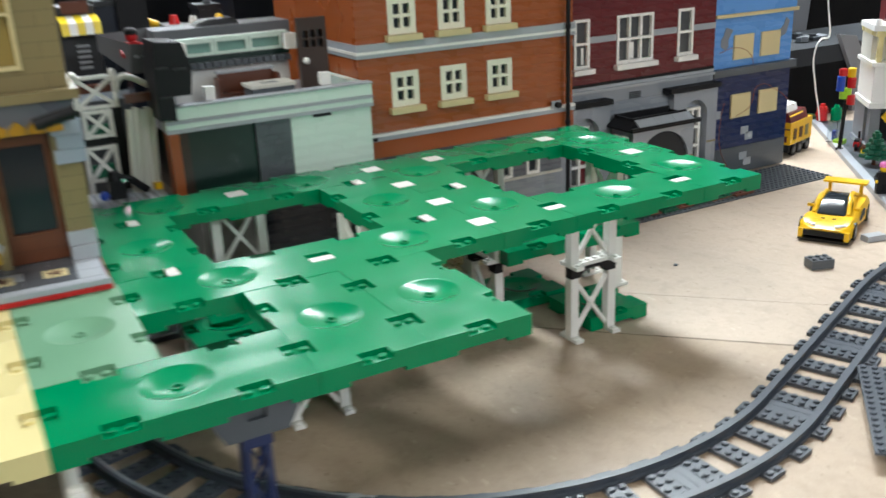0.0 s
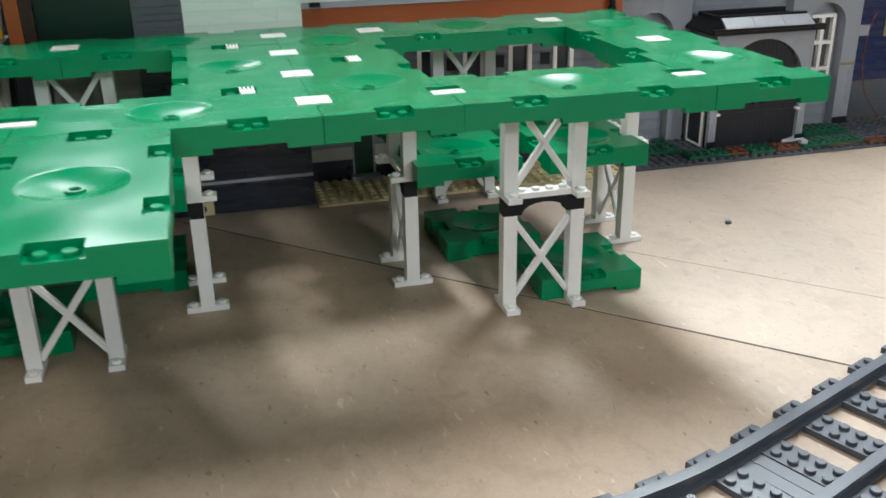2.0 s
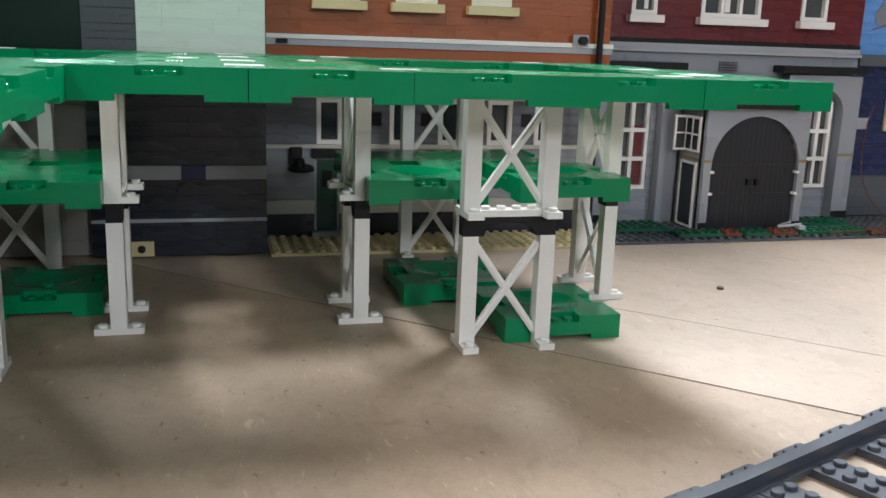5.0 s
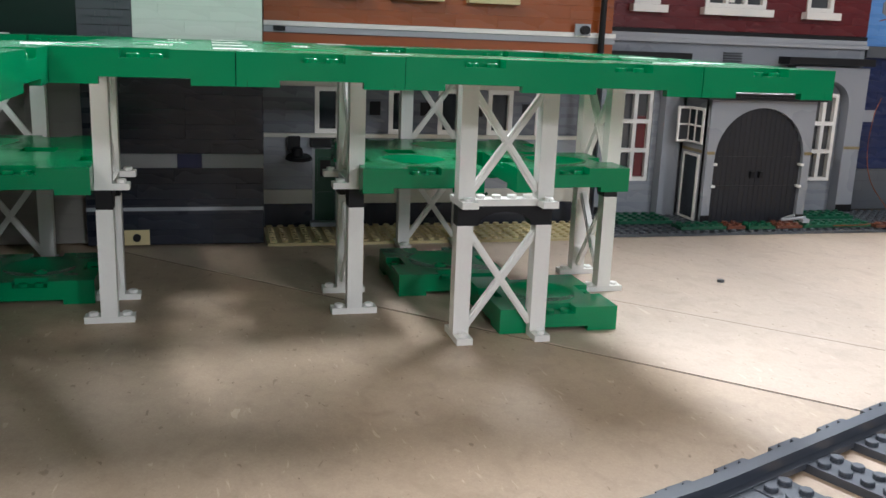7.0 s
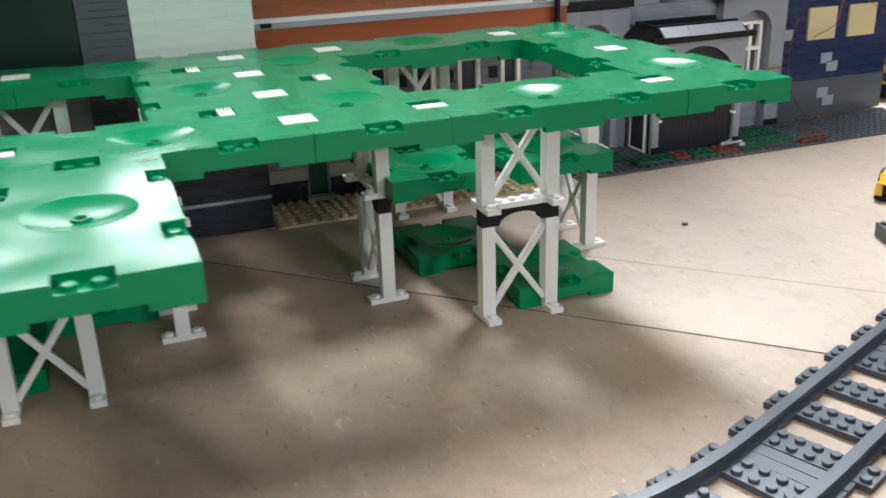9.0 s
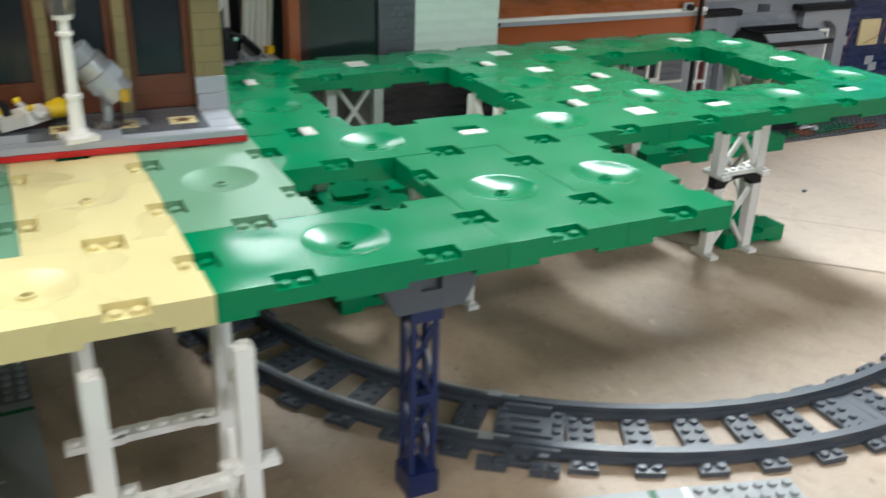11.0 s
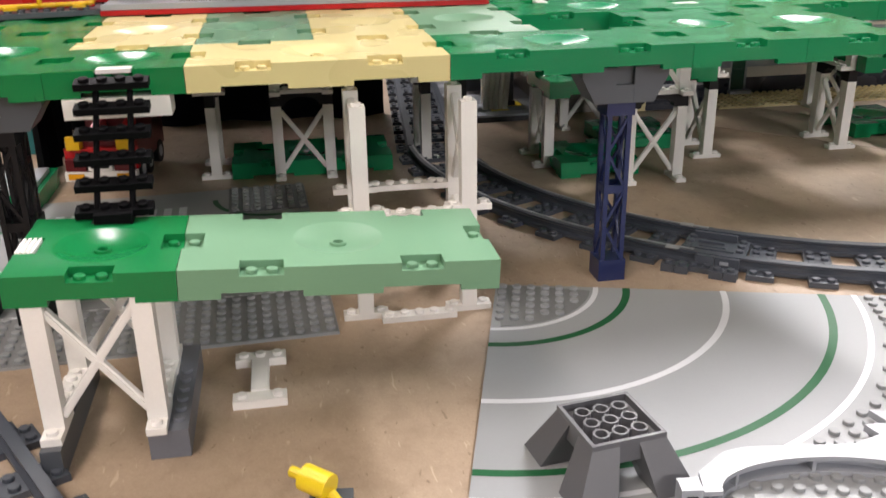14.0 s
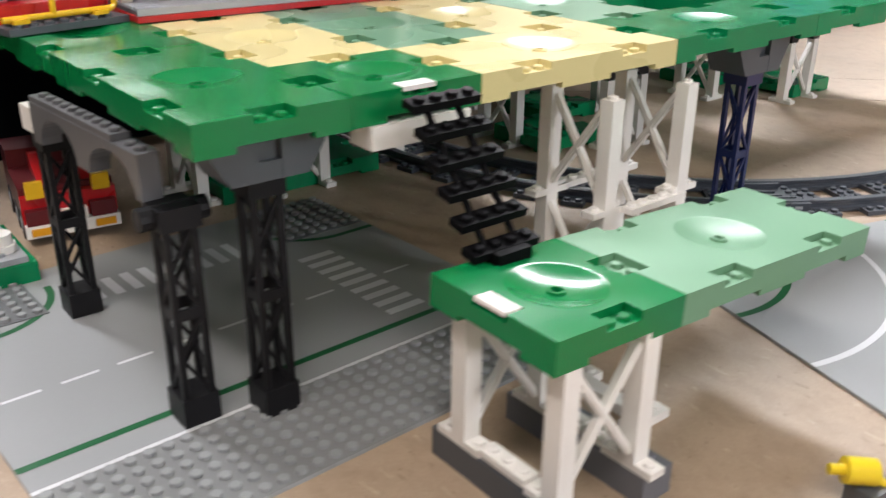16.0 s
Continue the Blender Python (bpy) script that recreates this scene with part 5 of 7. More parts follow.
# coloured plates in front of the station
for x, y, nx, ny, mat, colour in [(0.625, 0.432, 6, 4, DGREEN3, "dark green"), (0.668, 0.408, 5, 2, DGREEN3, "dark green"), (0.709, 0.408, 2, 2, REDBROWN, "reddish brown"), (0.727, 0.406, 3, 2, DGREEN3, "dark green"),
                                  (0.753, 0.407, 3, 2, REDBROWN, "reddish brown"), (0.779, 0.408, 8, 2, DGREEN3, "dark green"), (0.845, 0.404, 4, 1, REDBROWN, "reddish brown"), (0.803, 0.440, 6, 3, DGREEN3, "dark green")]:
    bm = B()
    box(bm, 0, nx * S - 0.0002, 0, ny * S - 0.0002, 0, 0.0024)
    for i in range(nx):
        for j in range(ny):
            stud(bm, (i + 0.5) * S, (j + 0.5) * S, 0.0024, 10)
    solid("studded_plate", bm, mat, f"{colour} studded plate laid before the fire station", "plate", pose(x, y, 0.0036), "plates before the station")
bm = B()
rod(bm, (0, 0, 0.001), (0.018, -0.006, 0.004), 0.0012)
rod(bm, (0.002, 0.003, 0.001), (0.008, -0.005, 0.006), 0.001)
box(bm, 0.014, 0.020, -0.009, -0.003, 0, 0.003)
solid("fallen_tool", bm, LGREY, "small light grey tool lying before the station gate", "tool", pose(0.764, 0.418, 0.0075))

# ---- blue building ----
blue = thing("blue_building", "toy brick building with dark blue and medium blue storeys", "building")
block("wall", blue, WDGREY, 0.8745, 1.026, FY + 0.0062, 0.64, 0.0022, 0.0398)
brick_wall(blue, WBLUE, 0.8745, 1.026, 0.0400, 0.1400, FY + 0.0066, 0.15, (), (4, 6, 8), 12)
block("band", blue, DGREY, 0.8745, 1.028, FY - 0.002, 0.64, 0.1402, 0.1500)
brick_wall(blue, WLBLUE, 0.8747, 1.024, 0.1502, 0.216, FY + 0.0064, 0.15, (), (4, 6, 8), 13)
block("band", blue, TAN, 0.8747, 1.026, FY - 0.001, 0.64, 0.2162, 0.2205)
block("wall", blue, WLBLUE, 0.8747, 1.024, FY + 0.002, 0.64, 0.2207, 0.30)
for z, xs in ((0.0815, (0.915, 0.967)), (0.160, (0.914, 0.964))):
    for x in xs:
        block("window_block", blue, TAN, x, x + 0.035, FY + 0.0038, FY + 0.0068, z, z + 0.032)
for x, z in ((0.938, 0.056), (0.9465, 0.047), (0.938, 0.020), (0.9465, 0.011), (0.884, 0.083)):
    block("grey_brick", blue, LGREY, x, x + 0.014, FY + 0.0059, FY + 0.0068, z, z + 0.0105)
for x, z, pts in ((0.886, 0.165, ((0, 0.012), (0.012, 0.004), (0.020, 0.010), (0.018, 0.022), (0.030, 0.040), (0.012, 0.046), (0.006, 0.030), (0.0, 0.024))), (0.994, 0.176, ((0.004, 0), (0.018, 0.006), (0.026, 0.030), (0.016, 0.036), (0.010, 0.022), (0, 0.014)))):
    bm = B()
    prism(bm, [(0.005 + 0.7 * u, 0.006 + 0.7 * w) for u, w in pts], 0.0008, pose(x, FY + 0.0066, z, 90, 0, 0))
    part("worn_patch", bm, WORNBLUE, blue)


def wire(name, pts, r, mat, label):
    cu = bpy.data.curves.new(name, "CURVE")
    cu.dimensions, cu.bevel_depth, cu.bevel_resolution, cu.resolution_u = "3D", r, 2, 6
    sp = cu.splines.new("BEZIER")
    sp.bezier_points.add(len(pts) - 1)
    for p, co in zip(sp.bezier_points, pts):
        p.co, p.handle_left_type, p.handle_right_type = co, "AUTO", "AUTO"
    tmp = bpy.data.objects.new(name, cu)
    scene.collection.objects.link(tmp)
    me = bpy.data.meshes.new_from_object(tmp.evaluated_get(bpy.context.evaluated_depsgraph_get()))
    bpy.data.objects.remove(tmp)
    me.materials.clear()
    me.materials.append(mat)
    return tagged(new(name, me), label, "wire")


wire("copper_wire", [(0.886, FY + 0.002, 0.172), (0.905, FY - 0.006, 0.178), (0.935, FY - 0.006, 0.165), (0.942, FY - 0.005, 0.150)], 0.0004, COPPER, "thin copper wire hanging on the blue wall")
wire("copper_wire", [(0.915, FY - 0.005, 0.086), (0.94, FY - 0.006, 0.098), (0.95, FY - 0.006, 0.122), (0.99, FY - 0.006, 0.112), (1.02, FY - 0.01, 0.088)], 0.0004, COPPER, "thin copper wire hanging over the pale window blocks")
wire("copper_wire", [(0.80, 0.40, 0.0068), (0.84, 0.405, 0.0068), (0.878, 0.43, 0.008), (0.890, 0.478, 0.04), (0.893, 0.484, 0.09), (0.899, 0.485, 0.105)], 0.0004, COPPER, "thin copper wire from the base plate up the wall")


# ---- tan building standing on the deck ----
cafe = thing("tan_building", "toy brick shop with dark tan pillars on a grey pavement", "building", pose(0.061, 0.183, 0, 0, 0, -2.5) @ pose(-0.061, -0.183, 0))
PZ = DECK + 0.0074
block("base_plate", cafe, RED, -0.197, 0.061, 0.183, 0.439, DECK + 0.0006, DECK + 0.0038, "red base plate")
block("kerb", cafe, LGREY, -0.1965, 0.0605, 0.1836, 0.1847, DECK + 0.0040, DECK + 0.0075)
block("pavement_bed", cafe, DGREY, -0.196, 0.060, 0.1848, 0.438, DECK + 0.0040, DECK + 0.0062)
TILE = {}


def pave(nx, ny, mat):
    key = (nx, ny, mat.name)
    if key not in TILE:
        bm = B()
        box(bm, 0.0002, nx * S - 0.0002, 0.0002, ny * S - 0.0002, 0, 0.0016)
        TILE[key] = mesh("paving_tile", bm, mat)
    return TILE[key]


for i in range(8):
    share("paving_tile", pave(4, 1, LGREY), cafe, pose(-0.1956 + i * 0.0318, 0.1850, DECK + 0.0060))
rng = random.Random(4)
for j in range(3):
    for i in range(16):
        mat = LGREY if (i * 7 + j * 5) % 11 < 2 or i == 15 or (i < 3 and j < 2) else PAVING
        share("paving_tile", pave(2, 2, mat), cafe, pose(-0.1960 + i * 0.0159, 0.1932 + j * 0.0160, DECK + 0.0060))
for x in (0.030, -0.002, -0.034, -0.075, -0.118):
    star = B()
    box(star, -0.0075, 0.0075, -0.0075, 0.0075, 0, 0.0017)
    plaque = part("star_tile", star, TAN, cafe, "tan paving tile with a dark star")
    plaque.matrix_basis = pose(x, 0.2125, DECK + 0.0061)
    pts = [((0.0058 if k % 2 == 0 else 0.0024) * math.cos(math.pi * k / 5 + 0.3), (0.0058 if k % 2 == 0 else 0.0024) * math.sin(math.pi * k / 5 + 0.3)) for k in range(10)]
    bm = B()
    prism(bm, pts, 0.0004, pose(0, 0, 0.0016))
    part("star", bm, BROWN, plaque)
CF = 0.240
for x0, x1 in ((0.043, 0.060), (-0.0005, 0.006), (-0.041, -0.035), (-0.0885, -0.0700)):
    block("pillar", cafe, WOLIVE, x0, x1, CF - 0.004, CF + 0.012, PZ + 0.0002, 0.232)
for z in range(2):
    block("pillar_foot", cafe, LGREY, 0.042 - z * 0.0006 + 0.001, 0.0604, CF - 0.0085 + 0.002 * z, CF - 0.0042, PZ + z * 0.0098, PZ + 0.0096 + z * 0.0098)
block("wall", cafe, WOLIVE, 0.048, 0.0602, CF + 0.0122, 0.43, PZ + 0.0002, 0.30)
for x0, x1 in ((0.0062, 0.0428), (-0.0348, -0.0007), (-0.0698, -0.0412)):
    bm = B()
    wall(bm, x0, x1, PZ + 0.0002, 0.232, CF + 0.003, 0.005, [(x0 + 0.0045, x1 - 0.0045, PZ + 0.020, 0.224)])
    frame_part = part("shop_window", bm, WBROWN, cafe, "reddish brown shop window frame")
    block("pane", frame_part, GLASS, x0 + 0.003, x1 - 0.003, CF + 0.0062, CF + 0.0070, PZ + 0.019, 0.225)
bm = B()
wall(bm, -0.1395, -0.0887, PZ + 0.0002, 0.232, CF + 0.006, 0.005, [(-0.1328, -0.0922, PZ + 0.0002, 0.222)])
part("entrance_wall", bm, BROWN, cafe)
block("wall", cafe, WBROWN, -0.1395, -0.1335, CF + 0.0112, 0.43, PZ + 0.0002, 0.232)
for s in (0, 1):
    x0 = -0.1325 + s * 0.0202
    leaf = block("entrance_door", cafe, BROWN, x0, x0 + 0.0198, CF + 0.008, CF + 0.0105, PZ + 0.0006, 0.2216, "dark reddish brown double door leaf")
    block("pane", leaf, DOORPANE, x0 + 0.0035, x0 + 0.0150, CF + 0.0074, CF + 0.0079, PZ + 0.014, 0.214)
    block("kick_plate", leaf, LGREY, x0 + 0.0006, x0 + 0.0192, CF + 0.0066, CF + 0.0079, PZ + 0.0008, PZ + 0.0072)
    bm = B()
    rod(bm, (x0 + (0.0128 if s == 0 else 0.0008), CF + 0.004, PZ + 0.008), (x0 + (0.0128 if s == 0 else 0.0008), CF + 0.004, PZ + 0.040), 0.0014)
    part("handle", bm, GOLD, leaf, "golden bar handle")
    block("handle_cap", leaf, SILVER, x0 + (0.0108 if s == 0 else -0.0012), x0 + (0.0148 if s == 0 else 0.0028), CF + 0.0024, CF + 0.0072, PZ + 0.0402, PZ + 0.0436)
block("threshold", cafe, DRED, -0.138, -0.0895, CF - 0.014, CF + 0.0055, PZ + 0.0002, PZ + 0.0020)
block("inner_wall", cafe, BROWN, -0.133, 0.047, 0.29, 0.294, PZ + 0.0002, 0.232)
block("frieze", cafe, WDGREY2, -0.140, 0.0606, CF - 0.006, 0.43, 0.2322, 0.252)
block("cornice", cafe, OLIVE, -0.142, 0.0650, CF - 0.010, 0.43, 0.2522, 0.2585)
bm = B()
wall(bm, -0.140, 0.060, 0.2587, 0.42, CF, 0.008, [(-0.02, 0.035, 0.272, 0.34), (-0.10, -0.045, 0.272, 0.34)])
part("wall", bm, WOLIVE, cafe)
block("wall", cafe, WOLIVE, 0.052, 0.060, CF + 0.0082, 0.43, 0.3002, 0.42)
for x0, x1 in ((-0.02, 0.035), (-0.10, -0.045)):
    window(cafe, x0, x1, 0.272, 0.34, CF, 2, 2, TAN, TANGLASS)
bm = B()
for k in range(5):
    prism(bm, [(-0.022 + k * 0.011, 0), (-0.012 + k * 0.011, 0), (-0.012 + k * 0.011, 0.004), (-0.017 + k * 0.011, 0.009), (-0.022 + k * 0.011, 0.004)], 0.003, pose(0.02, CF - 0.007, 0.233, 90, 0, 0))
part("gold_crest", bm, GOLD, cafe, "golden pointed crest")
bm = B()
rod(bm, (0.035, CF - 0.02, 0.24), (0.060, CF - 0.02, 0.246), 0.0042, 12)
rod(bm, (0.05, CF - 0.0062, 0.243), (0.05, CF - 0.02, 0.243), 0.0022, 8)
part("wall_lamp", bm, BLACK, cafe, smooth=True)

# lamp post and viewer on the pavement
for k in range(3):
    block("quoin", cafe, QUOIN, 0.0440 + 0.0025 * (k % 2), 0.0632, CF - 0.0062, CF + 0.004, 0.2105 + k * 0.0093, 0.2195 + k * 0.0093)

post = thing("lamp_post", "white turned plastic lamp post on the grey pavement", "lamp post", pose(-0.027, 0.195, PZ + 0.0004, 0, 0, 12))
bm = B()
turned = [(0.0078, 0.0), (0.0074, 0.003), (0.0055, 0.0036), (0.0044, 0.006), (0.0040, 0.008), (0.0036, 0.022), (0.0046, 0.0224), (0.0046, 0.0245), (0.0031, 0.0250), (0.0027, 0.055), (0.0040, 0.0553), (0.0040, 0.0570), (0.0026, 0.0574), (0.0026, 0.063), (0.0048, 0.0634), (0.0052, 0.066)]
loops = [[bm.verts.new((r * math.cos(2 * math.pi * i / 20), r * math.sin(2 * math.pi * i / 20), z)) for i in range(20)] for r, z in turned]
for a, b in zip(loops, loops[1:]):
    for i in range(20):
        bm.faces.new((a[i], a[(i + 1) % 20], b[(i + 1) % 20], b[i]))
bm.faces.new(loops[0][::-1])
bm.faces.new(loops[-1])
part("shaft", bm, WHITE, post, smooth=True)
bm = B()
cyl(bm, 0, 0, 0.0662, 0.0800, 0.0060, 16, r2=0.0072)
part("lantern", bm, CLEAR, post, "clear lantern glass", smooth=True)
block("foot", post, WHITE, -0.0086, 0.0086, -0.0086, 0.0086, 0.0, 0.0026)
viewer = thing("coin_viewer", "silver plastic viewer tilted on a clear round foot", "viewer", pose(-0.0090, 0.2145, PZ + 0.0004))
bm = B()
cyl(bm, 0, 0, 0, 0.0036, 0.0078, 20)
part("foot", bm, CLEAR, viewer, "clear round foot", smooth=True)
bm = B()
cyl(bm, 0, 0, 0.0036, 0.016, 0.0028, 12)
part("stem", bm, SILVER, viewer, smooth=True)
for z, r, mat in ((0, 0.0092, SILVER), (0.0085, 0.0105, LGREY), (0.017, 0.0092, SILVER), (0.0255, 0.0074, LGREY)):
    bm = B()
    cyl(bm, 0, 0, z, z + 0.0082, r, 18)
    ring = part("barrel_ring", bm, mat, viewer, smooth=True)
    ring.matrix_basis = pose(0.007, -0.002, 0.018, 0, -38, 0)
block("eyepiece", viewer, GOLD, 0.006, 0.011, -0.0120, -0.008, 0.016, 0.023)


# ---- toy figures: plain shapes, one mesh each ----
def figure(name, label, m, legs, torso, head, top, pose_kind="stand"):
    """A plain toy doll: hip block and two legs, tapered torso, arms, round head and cap."""
    bm = B()
    marks = []

    def done(i):
        for f in bm.faces:
            if f not in seen:
                f.material_index = i
                seen.add(f)
    seen = set()
    sit = pose_kind == "sit"
    for s in (-1, 1):
        if sit:
            box(bm, s * 0.0040 - 0.0036, s * 0.0040 + 0.0036, -0.016, 0.002, 0.0, 0.0060)
            box(bm, s * 0.0040 - 0.0036, s * 0.0040 + 0.0036, -0.018, -0.012, 0.0, 0.0085)
        else:
            box(bm, s * 0.0040 - 0.0036, s * 0.0040 + 0.0036, -0.0032, 0.0032, 0.0, 0.0120)
            box(bm, s * 0.0040 - 0.0036, s * 0.0040 + 0.0036, -0.0052, -0.0030, 0.0, 0.0030)
    zb = 0.0062 if sit else 0.0122
    box(bm, -0.0076, 0.0076, -0.0034, 0.0034, zb - 0.0004, zb + 0.0026)
    done(0)
    zt = zb + 0.0026
    prism(bm, [(-0.0076, 0), (0.0076, 0), (0.0056, 0.0124), (-0.0056, 0.0124)], 0.0072, Matrix.Translation((0, 0.0036, zt)) @ Matrix.Rotation(radians(90), 4, "X"))
    for s in (-1, 1):
        rod(bm, (s * 0.0064, 0, zt + 0.0108), (s * 0.0098, -0.0012, zt + 0.0050), 0.0020, 8)
        rod(bm, (s * 0.0098, -0.0012, zt + 0.0056), (s * 0.0100, -0.0058, zt + 0.0022), 0.0019, 8)
    done(1)
    for s in (-1, 1):
        cyl(bm, s * 0.0100, -0.0070, zt + 0.0002, zt + 0.0034, 0.0018, 8)
    cyl(bm, 0, 0, zt + 0.0124, zt + 0.0138, 0.0030, 12)
    cyl(bm, 0, 0, zt + 0.0138, zt + 0.0150, 0.0042, 16, r2=0.0050)
    cyl(bm, 0, 0, zt + 0.0150, zt + 0.0205, 0.0050, 16)
    cyl(bm, 0, 0, zt + 0.0205, zt + 0.0218, 0.0050, 16, r2=0.0040)
    done(2)
    cyl(bm, 0, 0, zt + 0.0188, zt + 0.0228, 0.0058, 16, r2=0.0056)
    cyl(bm, 0, 0, zt + 0.0228, zt + 0.0246, 0.0056, 16, r2=0.0040)
    if sit:
        prism(bm, [(-0.011, 0.004), (0.011, 0.004), (0.018, -0.009), (0.0, -0.004), (-0.018, -0.009)], 0.0008, Matrix.Translation((0, 0.0062, zt + 0.0075)) @ Matrix.Rotation(radians(80), 4, "X"))
    done(3)
    return solid(name, bm, [legs, torso, head, top], label, "toy figure", m, "toy figures", smooth=True)


figure("toy_figure", "white toy doll with yellow head standing on the pavement", pose(-0.1490, 0.272, PZ + 0.0004, 0, 3, 14) @ Matrix.Scale(1.10, 4), WHITE, WHITE, SKIN, WHITE)
def caped_doll(m):
    """A plain doll sitting with spread legs, bent forward, a wide red cape standing off its back."""
    bm = B()
    seen = set()

    def done(i):
        for f in bm.faces:
            if f not in seen:
                f.material_index = i
                seen.add(f)
    tilt = pose(0, -0.001, 0.007, 24, 0, 0)
    for s in (-1, 1):
        rod(bm, (s * 0.004, 0.0, 0.0046), (s * 0.0085, -0.0125, 0.0042), 0.0036, 10)
    prism(bm, [(-0.0078, 0), (0.0078, 0), (0.0056, 0.0124), (-0.0056, 0.0124)], 0.0076, tilt @ Matrix.Translation((0, 0.0038, -0.002)) @ Matrix.Rotation(radians(90), 4, "X"))
    for s in (-1, 1):
        a, b, c = (tilt @ Vector(p) for p in ((s * 0.0066, 0, 0.0090), (s * 0.0108, -0.004, 0.0035), (s * 0.0112, -0.0085, -0.0005)))
        rod(bm, a, b, 0.0021, 8)
        rod(bm, b, c, 0.0019, 8)
    done(0)
    for s in (-1, 1):
        box(bm, s * 0.0088 - 0.0026, s * 0.0088 + 0.0026, -0.0160, -0.0115, 0.0, 0.0070)
    cyl(bm, 0, 0, 0.0112, 0.0180, 0.0050, 16, m=tilt)
    done(1)
    bmesh.ops.create_uvsphere(bm, u_segments=16, v_segments=10, radius=0.0066, matrix=tilt @ pose(0, 0.0012, 0.0176) @ Matrix.Diagonal((1.0, 0.95, 0.85, 1)))
    done(2)
    rim = [(-0.004, 0.011), (-0.013, 0.0150), (-0.0185, 0.009), (-0.021, -0.001), (-0.0150, -0.004), (-0.0100, 0.002), (-0.004, -0.003), (0.003, 0.002), (0.0105, -0.004), (0.0150, 0.001), (0.0235, -0.003), (0.0190, 0.008), (0.0125, 0.0150), (0.004, 0.011)]
    prism(bm, rim, 0.0010, tilt @ pose(0, 0.0046, 0.0015) @ Matrix.Rotation(radians(82), 4, "X"))
    for s in (-1, 1):
        prism(bm, [(0.0, 0.0), (s * 0.007, 0.001), (s * 0.0085, 0.006), (s * 0.003, 0.006)], 0.006, tilt @ pose(s * 0.003, 0.006, 0.0090) @ Matrix.Rotation(radians(90), 4, "X"))
    done(3)
    return solid("toy_figure", bm, [NAVY, STONE, BLACK, RED], "seated toy doll in navy with wide red cape and black hair", "toy figure", m, "toy figures", smooth=True)


caped_doll(pose(-0.178, 0.236, PZ + 0.0004, 0, 0, -12) @ Matrix.Scale(1.15, 4))
figure("toy_figure", "light blue toy doll lying on the pavement", pose(-0.094, 0.212, PZ + 0.0044, -80, 0, -62), WHITE, LBLUE, SKIN, BLACK)
figure("toy_figure", "white toy doll lying on the pavement", pose(-0.066, 0.224, PZ + 0.0044, -84, 0, -72), TANWHITE, WHITE, SKIN, SKIN)
bm = B()
prism(bm, [(-0.004, 0), (0.004, 0), (0.0055, 0.006), (0, 0.010), (-0.0055, 0.006)], 0.004, pose(0, 0.002, 0, 90, 0, 0))
solid("pink_bag", bm, PINK, "small pink plastic bag beside the white doll", "bag", pose(-0.1630, 0.269, PZ + 0.0115))

# ---- silver and grey clutter beside the dolls ----
robot = thing("silver_robot", "toy robot of silver and light grey pieces on the pavement", "toy robot", pose(-0.1490, 0.296, PZ + 0.0004) @ Matrix.Scale(1.36, 4))
block("base", robot, LGREY, -0.016, 0.012, -0.006, 0.010, 0, 0.0064)
block("body", robot, SILVER, -0.010, 0.010, -0.004, 0.008, 0.0066, 0.026)
for k, (x, z, w) in enumerate([(-0.014, 0.010, 0.006), (-0.012, 0.018, 0.005), (0.004, 0.014, 0.007), (-0.006, 0.022, 0.005)]):
    bm = B()
    cyl(bm, 0, 0, 0, 0.006, w * 0.6, 14, m=pose(x, -0.0044, z, 90, 0, 0))
    part("disc", bm, LGREY if k % 2 else SILVER, robot, smooth=True)
for s in (-1, 1):
    bm = B()
    rod(bm, (s * 0.011, 0, 0.023), (s * 0.017, -0.006, 0.012), 0.0024, 10)
    rod(bm, (s * 0.017, -0.006, 0.012), (s * 0.016, -0.013, 0.016), 0.0020, 10)
    part("arm", bm, SILVER, robot, smooth=True)
bm = B()
cyl(bm, 0, 0, 0.0262, 0.0300, 0.0070, 20)
part("neck", bm, BLACKGREY, robot, smooth=True)
bm = B()
cyl(bm, 0, 0, 0.0302, 0.0400, 0.0105, 24)
cyl(bm, 0, 0, 0.0399, 0.0440, 0.0105, 24, r2=0.0070)
part("dome", bm, CHROME, robot, "shiny silver dome", smooth=True)
pile = thing("grey_piece_pile", "pile of light grey plates and slopes behind the doll", "loose pieces", pose(-0.179, 0.286, PZ + 0.0004) @ Matrix.Scale(1.35, 4))
heap = random.Random(3)
for k in range(9):
    bm = B()
    w, d = heap.choice((0.008, 0.012, 0.016)), heap.choice((0.008, 0.012))
    box(bm, -w / 2, w / 2, -d / 2, d / 2, 0, PL)
    stud(bm, 0, 0, PL, 10)
    bit = part("loose_plate", bm, (LGREY, SILVER, WHITE)[k % 3], pile)
    bit.matrix_basis = pose(heap.uniform(-0.005, 0.009), heap.uniform(-0.004, 0.014), 0.0034 * k, 0, 0, heap.uniform(-40, 40))

# ---- red wagon with a yellow rail beside the tan building ----
wagon = thing("red_wagon", "red plastic flat wagon with a bright yellow guard rail", "wagon", pose(-0.2305, 0.199, DECK + 0.0004, 0, 0, 10))
bm = B()
box(bm, -0.030, 0.034, 0, 0.15, 0, 0.0034)
for i in range(7):
    for j in range(2):
        stud(bm, -0.024 + i * S, 0.004 + j * S, 0.0034, 10)
part("chassis", bm, DGREY, wagon)
block("bed", wagon, RED, -0.0295, 0.0295, 0.018, 0.15, 0.0036, 0.012)
bm = B()
prism(bm, [(0.060, 0.0122), (0.150, 0.0122), (0.150, 0.034), (0.120, 0.030)], 0.058, Matrix(((0, 0, 1, -0.029), (1, 0, 0, 0), (0, 1, 0, 0), (0, 0, 0, 1))))
